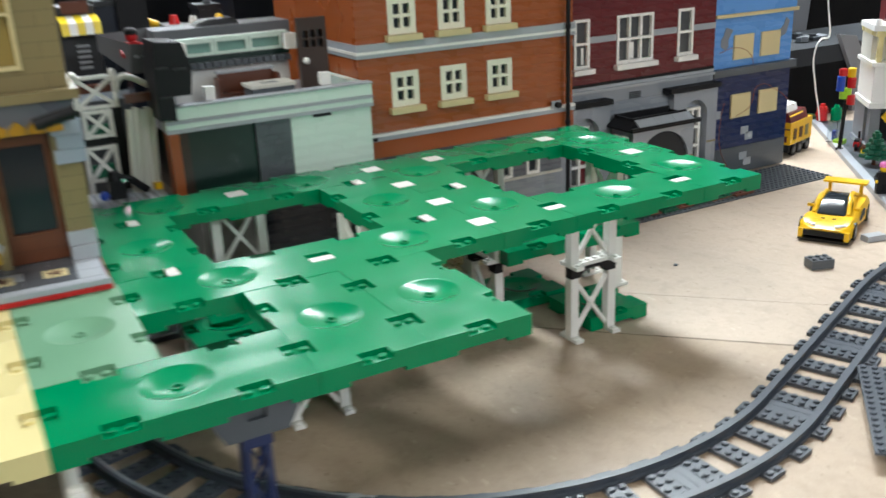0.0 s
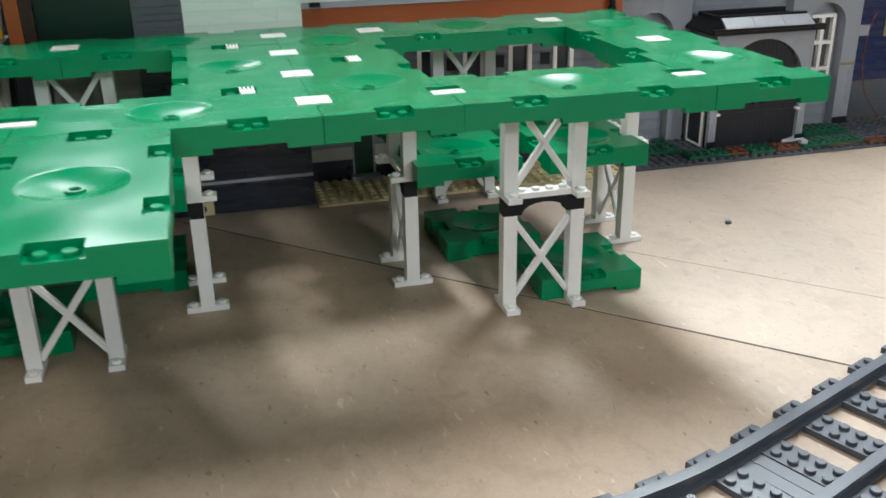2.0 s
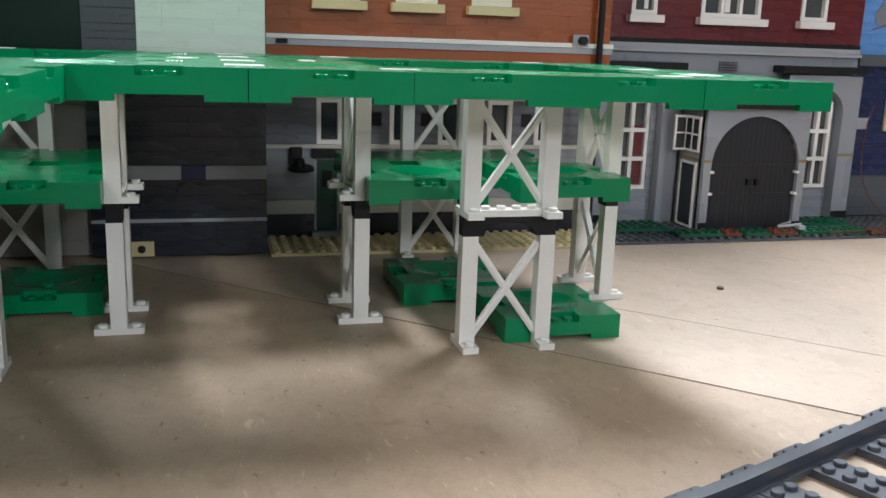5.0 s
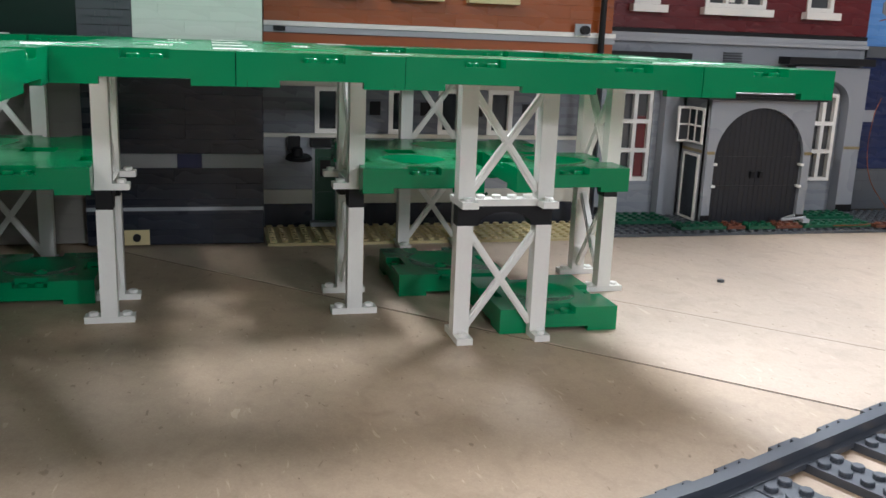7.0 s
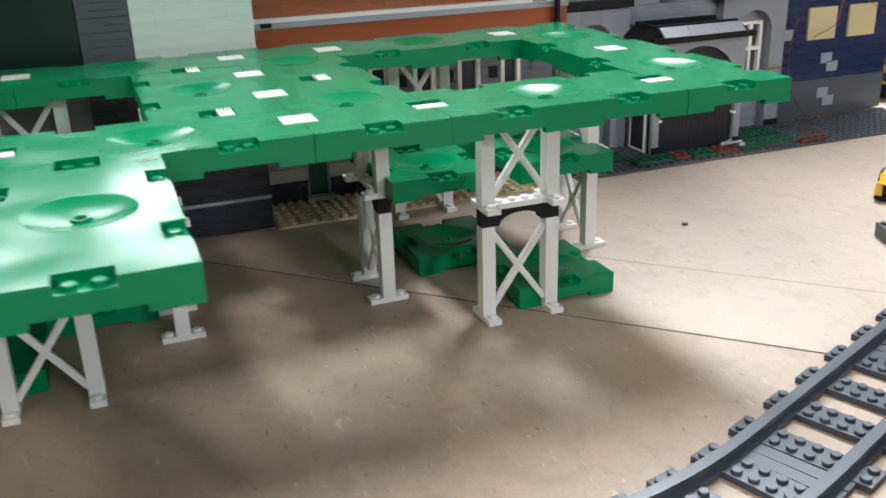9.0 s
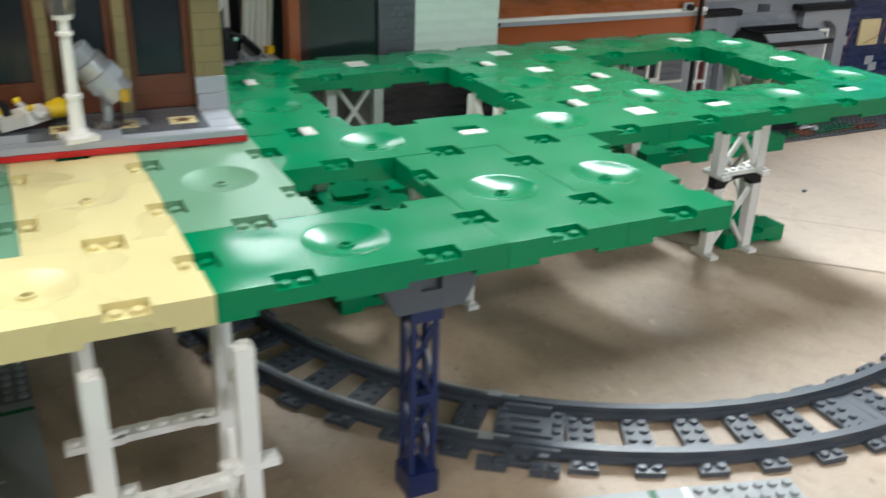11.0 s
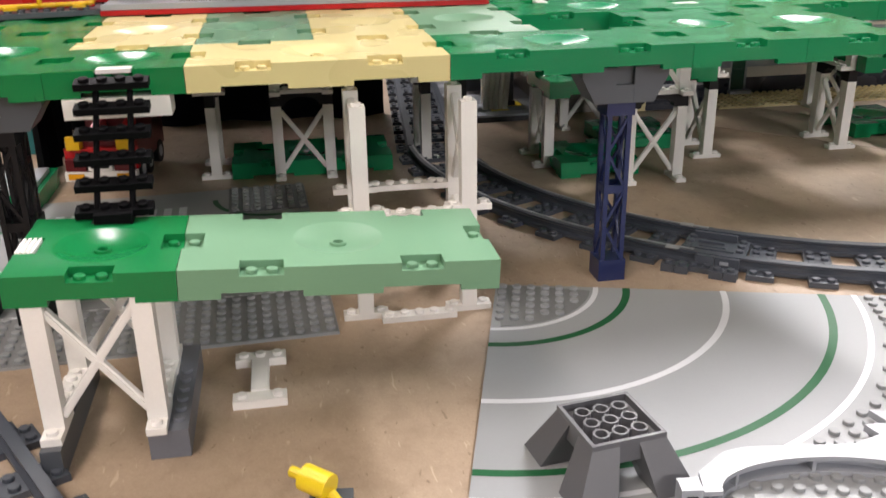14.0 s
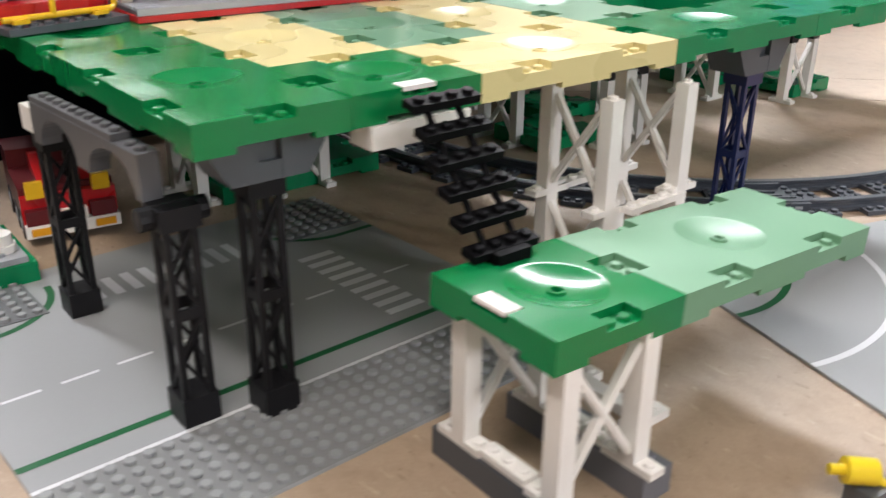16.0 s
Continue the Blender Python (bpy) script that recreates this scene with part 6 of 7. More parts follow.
part("sloping_bed", bm, RED, wagon)
bm = B()
cyl(bm, 0, 0, -0.004, 0.004, 0.0125, 24, m=pose(-0.022, 0.078, 0.032, 60, 0, 20))
tyre = part("spare_tyre", bm, BLACK, wagon, smooth=True)
bm = B()
cyl(bm, 0, 0, -0.0044, 0.0044, 0.0060, 16, m=pose(-0.022, 0.078, 0.032, 60, 0, 20))
part("tyre_hub", bm, DRED, tyre, smooth=True)
for k, (x, y, z, t) in enumerate([(-0.012, 0.05, 0.0140, 20), (-0.004, 0.036, 0.0140, -30), (0.012, 0.048, 0.0140, 60), (0.020, 0.030, 0.0140, 10), (-0.020, 0.05, 0.0140, 80)]):
    bm = B()
    box(bm, -0.008, 0.008, -0.004, 0.004, -0.0018, 0.0014 + 0.001 * (k % 3))
    for i in range(2):
        stud(bm, -0.004 + i * S, 0, 0.0014 + 0.001 * (k % 3), 10)
    chip = part("loose_plate", bm, RED if k % 2 == 0 else WHITE, wagon)
    chip.matrix_basis = pose(x, y, z, 0, 0, t)
bm = B()
for a, b in (((-0.030, 0.006, 0.020), (0.028, 0.006, 0.020)), ((0.0295, 0.006, 0.0185), (0.0295, 0.006, 0.0085)), ((-0.030, 0.006, 0.0072), (0.028, 0.006, 0.0072)), ((-0.004, 0.006, 0.020), (-0.004, 0.006, 0.0072)), ((0.028, 0.006, 0.020), (0.0295, 0.006, 0.0185)), ((0.028, 0.006, 0.0072), (0.0295, 0.006, 0.0087))):
    rod(bm, a, b, 0.0016, 10)
for x in (-0.022, 0.020):
    box(bm, x - 0.004, x + 0.004, 0.002, 0.010, 0.0050, 0.0070)
part("guard_rail", bm, BYELLOW, wagon, "bright yellow guard rail", smooth=True)
bm = B()
cyl(bm, 0, 0, 0, 0.024, 0.0042, 12, m=pose(-0.02, 0.032, 0.017, 0, 90, 12))
part("black_roll", bm, BLACK, wagon, smooth=True)
bm = B()
rod(bm, (-0.026, 0.030, 0.020), (0.0, 0.028, 0.024), 0.0022, 10)
part("green_hose", bm, LIME, wagon, smooth=True)
bm = B()
leaf = random.Random(5)
for k in range(16):
    x, y = 0.0 + leaf.uniform(-0.012, 0.024), 0.078 + leaf.uniform(-0.008, 0.012)
    prism(bm, [(0, -0.002), (0.006, -0.0032), (0.012, 0.0), (0.006, 0.0032), (0, 0.002)], 0.0016, pose(x, y, 0.0225 + leaf.uniform(0, 0.008), leaf.uniform(-30, 30), leaf.uniform(-30, 30), leaf.uniform(0, 360)))
leaves = part("black_leaves", bm, BLACK, wagon)
leaves.matrix_basis = pose(0.020, 0.016, -0.004)
block("side_bed", wagon, RED, 0.0297, 0.0460, 0.040, 0.150, 0.0036, 0.0118)

# ---- red lorry under the deck ----
lorry = thing("red_lorry", "red and white toy lorry seen from behind, parked under the deck", "lorry", pose(-0.2265, 0.2625, 0.0, 0, 0, -8))
block("chassis", lorry, BLACK, -0.024, 0.024, 0.002, 0.088, 0.006, 0.0125)
block("bumper", lorry, WHITE, -0.0275, 0.0275, 0, 0.006, 0.006, 0.0135)
for s in (-1, 1):
    block("indicator", lorry, AMBER, s * 0.0185 - 0.006, s * 0.0185 + 0.006, -0.0012, -0.0001, 0.0075, 0.0120)
    block("rear_lamp", lorry, DRED, s * 0.0185 - 0.0075, s * 0.0185 + 0.0075, 0.0005, 0.006, 0.0137, 0.0230)
    bm = B()
    prism(bm, [(0, 0), (0.009, 0), (0.009, 0.004), (0.004, 0.010), (0, 0.010)], 0.010, Matrix.Translation((s * 0.019 - 0.005, 0.002, 0.0302)) @ Matrix(((0, 0, 1, 0), (1, 0, 0, 0), (0, 1, 0, 0), (0, 0, 0, 1))))
    part("yellow_lamp_block", bm, BYELLOW, lorry)
    for y in (0.020, 0.040, 0.072):
        bm = B()
        cyl(bm, 0, 0, -0.004, 0.004, 0.0095, 20, m=pose(s * 0.0235, y, 0.0097, 0, 90, 0))
        tyre = part("wheel", bm, BLACK, lorry, smooth=True)
        bm = B()
        cyl(bm, 0, 0, -0.0043, 0.0043, 0.0048, 14, m=pose(s * 0.0235, y, 0.0097, 0, 90, 0))
        part("hub", bm, LGREY, tyre, smooth=True)
block("number_plate", lorry, WHITE, -0.009, 0.009, 0.0004, 0.0058, 0.0140, 0.0205)
block("plate_bar", lorry, BLACK, -0.007, 0.007, 0.0, 0.00035, 0.0160, 0.0185)
block("tail", lorry, RED, -0.0275, 0.0275, 0.0062, 0.012, 0.0137, 0.030)
# body and cab in dark red: the shade on their sides is painted in
block("body", lorry, DRED, -0.0272, 0.0272, 0.0122, 0.058, 0.0137, 0.034)
for x in (-0.012, 0.012):
    bm = B()
    prism(bm, [(0.0142, 0.0342), (0.056, 0.0342), (0.056, 0.044), (0.050, 0.044)], 0.006, Matrix(((0, 0, 1, x - 0.003), (1, 0, 0, 0), (0, 1, 0, 0), (0, 0, 0, 1))))
    part("side_ramp", bm, RED, lorry)
block("cab", lorry, DRED, -0.027, 0.027, 0.0582, 0.088, 0.0137, 0.046)

# ---- grey arched bridge wall along the deck's end ----
bridge = thing("arched_bridge", "grey plastic double arch wall with studded rim on black pylons", "bridge", pose(-0.260, 0.043, 10 * BR + 0.0024, 0, 0, 4.3))
ALONG = Matrix(((0, 0, 1, 0), (1, 0, 0, 0), (0, 1, 0, 0), (0, 0, 0, 1)))
pts = [(0, 0), (0.0045, 0)]
for c, r in ((0.0262, 0.0210), (0.0790, 0.0190)):
    for i in range(17):
        a = math.pi * (1 - i / 16)
        pts.append((c + r * math.cos(a), 0.0150 * math.sin(a) ** 0.9))
pts += [(0.107, 0), (0.107, 0.0188), (0, 0.0188)]
bm = B()
prism(bm, pts, 0.0090, ALONG)
part("arch_wall", bm, MDGREY, bridge)
block("raised_rim", bridge, MDGREY, 0.0004, 0.0086, 0.0225, 0.1068, 0.0189, 0.0216)
bm = B()
for i in range(2):
    stud(bm, 0.0045, 0.006 + i * S, 0.0188, 12)
for i in range(10):
    stud(bm, 0.0045, 0.0270 + i * S, 0.0216, 12)
part("studs", bm, MDGREY, bridge)
for c in (0.0262, 0.0790):
    block("arch_lining", bridge, DGREY, 0.0091, 0.0100, c - 0.0225, c + 0.0225, 0.0152, 0.0186)
block("end_brick", bridge, WHITE, 0.0006, 0.0086, 0.1072, 0.1225, 0.0030, 0.0150)
bm = B()
box(bm, -0.0085, 0.0085, -0.0085, 0.0085, 0, 0.0090)
rod(bm, (-0.014, 0, 0.0045), (0.014, 0, 0.0045), 0.0048, 12)
solid("pylon_coupling", bm, BLACK, "black round coupling brick on top of a lattice pylon", "coupling", pose(-0.251, 0.038, 10 * BR - 0.0068))

# ---- ladder from the small platform to the deck ----
ladder = thing("track_ladder", "black plastic ladder of studded rungs leaning on the deck", "ladder", pose(-0.159, 0, 0))
top, foot_p = Vector((0, -0.0085, 0.1375)), Vector((0, -0.050, 0.0815))
for s in (-0.0075, 0.0075):
    bm = B()
    rod(bm, top + Vector((s, -0.001, -0.003)), foot_p + Vector((s, 0, 0.002)), 0.0014, 8)
    part("side_rail", bm, MATBLACK, ladder)
bm = B()
box(bm, -0.0164, 0.0164, -0.0039, 0.0039, -0.0016, 0.0016)
for i in range(4):
    stud(bm, (i - 1.5) * S, 0, 0.0016, 12)
RUNG = mesh("rung", bm, MATBLACK)
for i in range(6):
    p = top.lerp(foot_p, 0.03 + i * 0.173)
    share("rung", RUNG, ladder, pose(p.x, p.y - 0.003, p.z - 0.002, 12, 0, 0))
block("foot_block", ladder, MATBLACK, -0.008, 0.008, -0.057, -0.049, 0.0803, 0.0860)
bm = B()
box(bm, -0.0245, 0.0245, -0.008, 0.008, 0, 0.0094)
solid("white_brick", bm, WHITE, "long white brick fixed under the deck's edge", "brick", pose(-0.160, 0.006, DECK - 0.0129 - 0.0094))
ob = new("joining_tile", HALF)
ob.matrix_basis = pose(-2.5 * M, 0.0080, DECK)
tagged(ob, "small white flat tile set in the deck's edge notch", "joining tile", "joining tiles")

# ---- loose pieces on the table ----
spare = thing("white_spare", "white plastic piece shaped like a letter I lying flat", "plate", pose(-0.1035, -0.081, 0))
for y in (0.0, 0.038):
    bm = B()
    box(bm, -0.012, 0.012, -0.004, 0.004, 0, 0.0042)
    stud(bm, -S, 0, 0.0042)
    stud(bm, S, 0, 0.0042)
    if y:
        stud(bm, 0, 0, 0.0042)
    bar_part = part("end_bar", bm, WHITE, spare)
    bar_part.matrix_basis = pose(0, y, 0)
block("shank", spare, WHITE, -0.004, 0.004, 0.0041, 0.0339, 0, 0.0050)

base = thing("inverted_stand", "dark grey hollow stand with four splayed legs", "stand", pose(0.0320, -0.1590, 0.0017, 0, 0, 8))
TZ, q = 0.0225, 0.0155
bm = B()
for x0, x1, y0, y1 in ((-q, q, -q, -q + 0.0015), (-q, q, q - 0.0015, q), (-q, -q + 0.0015, -q + 0.0015, q - 0.0015), (q - 0.0015, q, -q + 0.0015, q - 0.0015)):
    box(bm, x0, x1, y0, y1, TZ - 0.0096, TZ)
part("tray", bm, MDGREY, base)
# black floor puts the shade inside the hollow into the colour
block("tray_floor", base, BLACK, -q + 0.0016, q - 0.0016, -q + 0.0016, q - 0.0016, TZ - 0.0096, TZ - 0.0080)
for i in range(3):
    for j in range(3):
        bm = B()
        cx, cy = (i - 1) * S, (j - 1) * S
        k = 16
        rows = [[bm.verts.new((cx + r * math.cos(2 * math.pi * a / k), cy + r * math.sin(2 * math.pi * a / k), z)) for a in range(k)] for r, z in ((0.0033, TZ - 0.0081), (0.0033, TZ - 0.0004), (0.0024, TZ - 0.0004), (0.0024, TZ - 0.0078))]
        for a, b in zip(rows, rows[1:]):
            for t in range(k):
                bm.faces.new((a[t], a[(t + 1) % k], b[(t + 1) % k], b[t]))
        part("tube", bm, MDGREY, base, smooth=True)
bm = B()
for i in range(2):
    for j in (-1, 0, 1):
        box(bm, (i - 0.5) * S - 0.0012, (i - 0.5) * S + 0.0012, j * S - 0.0004, j * S + 0.0004, TZ - 0.0079, TZ - 0.0008)
        box(bm, j * S - 0.0004, j * S + 0.0004, (i - 0.5) * S - 0.0012, (i - 0.5) * S + 0.0012, TZ - 0.0079, TZ - 0.0010)
part("web", bm, MDGREY, base)
for sx in (-1, 1):
    for sy in (-1, 1):
        bm = B()
        t0 = [(sx * q, sy * q), (sx * (q - 0.0115), sy * q), (sx * (q - 0.0115), sy * (q - 0.0115)), (sx * q, sy * (q - 0.0115))]
        b0 = [(sx * (q + 0.0095), sy * (q + 0.0095)), (sx * (q - 0.0070), sy * (q + 0.0095)), (sx * (q - 0.0070), sy * (q - 0.0070)), (sx * (q + 0.0095), sy * (q - 0.0070))]
        hi = [bm.verts.new((x, y, TZ - 0.0022 if (abs(x) > q - 0.001 or abs(y) > q - 0.001) else TZ - 0.0098)) for x, y in t0]
        lo = [bm.verts.new((x, y, 0)) for x, y in b0]
        bm.faces.new(hi)
        bm.faces.new(lo[::-1])
        for i in range(4):
            bm.faces.new((lo[i], lo[(i + 1) % 4], hi[(i + 1) % 4], hi[i]))
        part("leg", bm, MDGREY, base)

arch_piece = thing("arch_piece", "light grey curved arch brick lying on its side", "arch brick", pose(0.105, -0.199, 0.0018, 0, 0, -8))
def ribbon(bm, pts, thick, z0, z1):
    """A thin upright wall that follows pts, smooth along its bends."""
    rows = []
    for i, p in enumerate(pts):
        a, b = pts[max(0, i - 1)], pts[min(len(pts) - 1, i + 1)]
        d = Vector((b[0] - a[0], b[1] - a[1])).normalized()
        n = Vector((-d.y, d.x)) * thick / 2
        rows.append([bm.verts.new((p[0] + s * n.x, p[1] + s * n.y, z)) for s, z in ((-1, z0), (1, z0), (1, z1), (-1, z1))])
    for a, b in zip(rows, rows[1:]):
        for i in range(4):
            bm.faces.new((a[i], a[(i + 1) % 4], b[(i + 1) % 4], b[i]))
    bm.faces.new(rows[0])
    bm.faces.new(rows[-1][::-1])


ARC = [(0.042 * math.cos(math.pi * (1 - i / 40)), 0.019 * math.sin(math.pi * (1 - i / 40))) for i in range(41)]
OUTER = [(0.048, 0.0), (0.048, 0.027), (-0.026, 0.027), (-0.034, 0.0245), (-0.040, 0.019), (-0.0475, 0.012), (-0.0490, 0.0)]
for name, z in (("lower_face", 0.0), ("upper_face", 0.0068)):
    bm = B()
    prism(bm, ARC + OUTER, 0.0020, pose(0, 0, z))
    part(name, bm, LGREY, arch_piece)
bm = B()
ribbon(bm, [(x * 1.09, y * 1.30) for x, y in ARC if y > 0.002], 0.0012, 0.0021, 0.0067)
part("inner_wall", bm, LGREY, arch_piece, smooth=True)
bm = B()
ribbon(bm, [(0.0470, 0.0262), (-0.0258, 0.0262), (-0.0334, 0.0238), (-0.0390, 0.0186), (-0.0462, 0.0116)], 0.0012, 0.0021, 0.0067)
part("outer_wall", bm, LGREY, arch_piece)
for a in (40, 90, 140):
    c, d = math.cos(radians(a)), math.sin(radians(a))
    bm = B()
    ribbon(bm, [(0.0422 * c, 0.0192 * d), (0.0450 * c, 0.0238 * d)], 0.0016, 0.0021, 0.0067)
    part("web", bm, LGREY, arch_piece)
block("end_brick", arch_piece, LGREY, -0.0572, -0.0492, 0.0, 0.0078, 0.0, 0.0096)
block("end_hole", arch_piece, BLACK, -0.0552, -0.0512, -0.0006, -0.0002, 0.0020, 0.0070)
leafp = B()
prism(leafp, [(0, 0), (0.012, 0.004), (0.010, 0.010), (0.020, 0.010), (0.017, 0.018), (0.028, 0.016), (0.036, 0.024), (0.040, 0.004), (0.030, -0.010), (0.012, -0.008)], 0.0032, pose(0, 0, 0))
leafp.transform(Matrix.Diagonal((1.1, 1.25, 1.0, 1)))
solid("leaf_plate", leafp, LGREY, "light grey leaf-shaped plate lying on the road plate", "plate", pose(0.131, -0.170, 0.0036, 0, 0, -4))
tap = thing("yellow_nozzle", "bright yellow plastic nozzle on a dark base", "nozzle", pose(-0.0805, -0.1640, 0, 0, 0, -8))
bm = B()
rod(bm, (-0.006, 0.004, 0.014), (0.004, -0.002, 0.013), 0.0052, 14)
rod(bm, (-0.011, 0.007, 0.0145), (-0.006, 0.004, 0.014), 0.0022, 10)
rod(bm, (0.004, -0.002, 0.011), (0.009, -0.006, 0.006), 0.0020, 10)
part("nozzle", bm, LEMON, tap, smooth=True)
block("base", tap, DGREY, -0.004, 0.012, -0.008, 0.004, 0, 0.0082)
track_piece(-0.232, -0.092, radians(-60), 0)

# ---- yellow sports car ----
car = thing("yellow_car", "bright yellow toy sports car with black windscreen and rear wing", "car", pose(0.799, 0.234, 0, 0, 0, -62) @ Matrix.Diagonal((1.32, 1.06, 1.12, 1)))


def loft(sections):
    """Skin over closed cross-sections of equal length, with both ends capped."""
    bm = B()
    rings = [[bm.verts.new(p) for p in ring] for ring in sections]
    for p, q in zip(rings, rings[1:]):
        for k in range(len(p)):
            n = (k + 1) % len(p)
            bm.faces.new((p[k], p[n], q[n], q[k]))
    bm.faces.new(rings[0][::-1])
    bm.faces.new(rings[-1])
    return bm


def hull(y, w, low, belt, fender, middle):
    half = [(w, low), (w * 1.02, belt), (w * 0.90, fender - 0.0008), (w * 0.74, fender), (w * 0.50, (fender + 2 * middle) / 3)]
    return [(x, y, z) for x, z in half] + [(0, y, middle)] + [(-x, y, z) for x, z in half[::-1]]


bm = loft([hull(*r) for r in [
    (-0.001, 0.0150, 0.0075, 0.0115, 0.0135, 0.0140), (0.004, 0.0190, 0.0050, 0.0130, 0.0162, 0.0155), (0.012, 0.0208, 0.0045, 0.0150, 0.0196, 0.0166),
    (0.022, 0.0212, 0.0045, 0.0160, 0.0212, 0.0180), (0.032, 0.0206, 0.0045, 0.0158, 0.0205, 0.0198), (0.042, 0.0192, 0.0045, 0.0150, 0.0192, 0.0212),
    (0.058, 0.0190, 0.0045, 0.0150, 0.0200, 0.0220), (0.072, 0.0206, 0.0045, 0.0162, 0.0226, 0.0228), (0.088, 0.0216, 0.0045, 0.0172, 0.0246, 0.0236),
    (0.102, 0.0212, 0.0050, 0.0170, 0.0244, 0.0234), (0.113, 0.0196, 0.0070, 0.0160, 0.0222, 0.0216)]])
part("body", bm, BYELLOW, car, smooth=True)
bm = loft([[(wb, y, zb), (wt, y, zt - 0.0012), (wt * 0.7, y, zt), (-wt * 0.7, y, zt), (-wt, y, zt - 0.0012), (-wb, y, zb)] for y, wb, wt, zb, zt in [
    (0.030, 0.0115, 0.0110, 0.0170, 0.0212), (0.046, 0.0128, 0.0108, 0.0190, 0.0298), (0.056, 0.0130, 0.0100, 0.0195, 0.0332), (0.070, 0.0130, 0.0096, 0.0200, 0.0338), (0.094, 0.0110, 0.0075, 0.0210, 0.0262)]])
part("canopy", bm, GLASS, car, "glossy black windscreen and roof", smooth=True)
for s in (-1, 1):
    pillar = [(s * 0.0138, 0.032, 0.0200), (s * 0.0122, 0.046, 0.0290), (s * 0.0110, 0.057, 0.0330), (s * 0.0108, 0.072, 0.0338), (s * 0.0128, 0.098, 0.0250)]
    bm = B()
    for a, b in zip(pillar, pillar[1:]):
        rod(bm, a, b, 0.0018, 8)
    part("roof_rail", bm, BYELLOW, car, smooth=True)
    bm = B()
    prism(bm, [(0.0080, 0.001), (0.0165, 0.0065), (0.0160, 0.0100), (0.0075, 0.0040)], 0.0016, pose(0, 0, 0.0158) @ Matrix.Diagonal((s, 1, 1, 1)))
    part("headlight", bm, WHITE, car)
    block("nose_corner", car, BYELLOW, s * 0.0180 - 0.0020, s * 0.0180 + 0.0020, -0.0020, 0.0060, 0.0036, 0.0125)
    block("mirror", car, BYELLOW, s * 0.0185 - 0.0028, s * 0.0185 + 0.0028, 0.0440, 0.0462, 0.0225, 0.0255)
    block("wing_post", car, BYELLOW, s * 0.013 - 0.0012, s * 0.013 + 0.0012, 0.104, 0.111, 0.0225, 0.0352)
    bm = B()
    prism(bm, [(0.054, 0.0105), (0.076, 0.0120), (0.074, 0.0185), (0.064, 0.0175)], 0.0012, Matrix(((0, 0, 1, s * 0.0208 - 0.0006), (1, 0, 0, 0), (0, 1, 0, 0), (0, 0, 0, 1))))
    part("side_intake", bm, BLACK, car)
    for y in (0.020, 0.092):
        bm = B()
        cyl(bm, 0, 0, -0.0036, 0.0036, 0.0090, 22, m=pose(s * 0.0184, y, 0.0090, 0, 90, 0))
        wheel = part("wheel", bm, BLACK, car, smooth=True)
        bm = B()
        cyl(bm, 0, 0, -0.0039, 0.0039, 0.0056, 16, m=pose(s * 0.0184, y, 0.0090, 0, 90, 0))
        part("rim", bm, DGREY, wheel, smooth=True)
for x in (-0.0045, 0.0045):
    block("bonnet_vent", car, BLACK, x - 0.0015, x + 0.0015, 0.0200, 0.0225, 0.0178, 0.0188)
block("front_intake", car, BLACK, -0.0158, 0.0158, -0.0022, 0.004, 0.0062, 0.0118)
block("splitter", car, BLACK, -0.0198, 0.0198, -0.0035, 0.008, 0.0016, 0.0034)
bm = B()
prism(bm, [(0.0985, 0.0354), (0.112, 0.0354), (0.114, 0.0378), (0.0990, 0.0372)], 0.036, Matrix(((0, 0, 1, -0.018), (1, 0, 0, 0), (0, 1, 0, 0), (0, 0, 0, 1))))
part("rear_wing", bm, BYELLOW, car)
bm = B()
box(bm, -0.012, 0.012, -0.008, 0.008, 0, BR)
for i in range(3):
    for j in range(2):
        stud(bm, (i - 1) * S, (j - 0.5) * S, BR, 12)
solid("loose_brick", bm, DGREY, "dark grey studded brick lying loose on the table", "brick", pose(0.736, 0.187, 0, 0, 0, -20))
bm = B()
box(bm, -0.012, 0.012, -0.006, 0.006, 0, 0.0064)
solid("loose_brick", bm, LGREY, "light grey smooth brick lying loose on the table", "brick", pose(0.848, 0.208, 0, 0, 0, -12))

# ---- yellow train beside the blue building ----
train = thing("yellow_train", "yellow and dark red toy train wagon with a white roof", "train", pose(1.0554, 0.533, 0, 0, 0, -73))
block("underframe", train, BLACK, -0.022, 0.022, 0, 0.075, 0.006, 0.017)
for s in (-1, 1):
    for y in (0.014, 0.034, 0.060):
        bm = B()
        cyl(bm, 0, 0, -0.003, 0.003, 0.0085, 18, m=pose(s * 0.0215, y, 0.0087, 0, 90, 0))
        wheel = part("wheel", bm, BLACK, train, smooth=True)
        bm = B()
        cyl(bm, 0, 0, -0.0033, 0.0033, 0.0046, 14, m=pose(s * 0.0215, y, 0.0087, 0, 90, 0))
        part("hub", bm, DGREY, wheel, smooth=True)
    block("step", train, DGREY, s * 0.0240 - 0.0012, s * 0.0240 + 0.0012, 0.040, 0.054, 0.0130, 0.0165)
block("body", train, BYELLOW, -0.0235, 0.0235, 0.001, 0.074, 0.0172, 0.050)
for x0, x1, z0, z1, mat in ((-0.020, -0.008, 0.022, 0.034, DRED), (0.008, 0.018, 0.021, 0.030, DRED), (-0.022, 0.022, 0.0395, 0.0415, BROWN)):
    block("front_panel", train, mat, x0, x1, -0.0004, 0.0008, z0, z1)
for y in (0.010, 0.030, 0.050):
    block("side_panel", train, BROWN if y < 0.04 else OLIVE, 0.0236, 0.0243, y, y + 0.010, 0.024, 0.040)
bm = B()
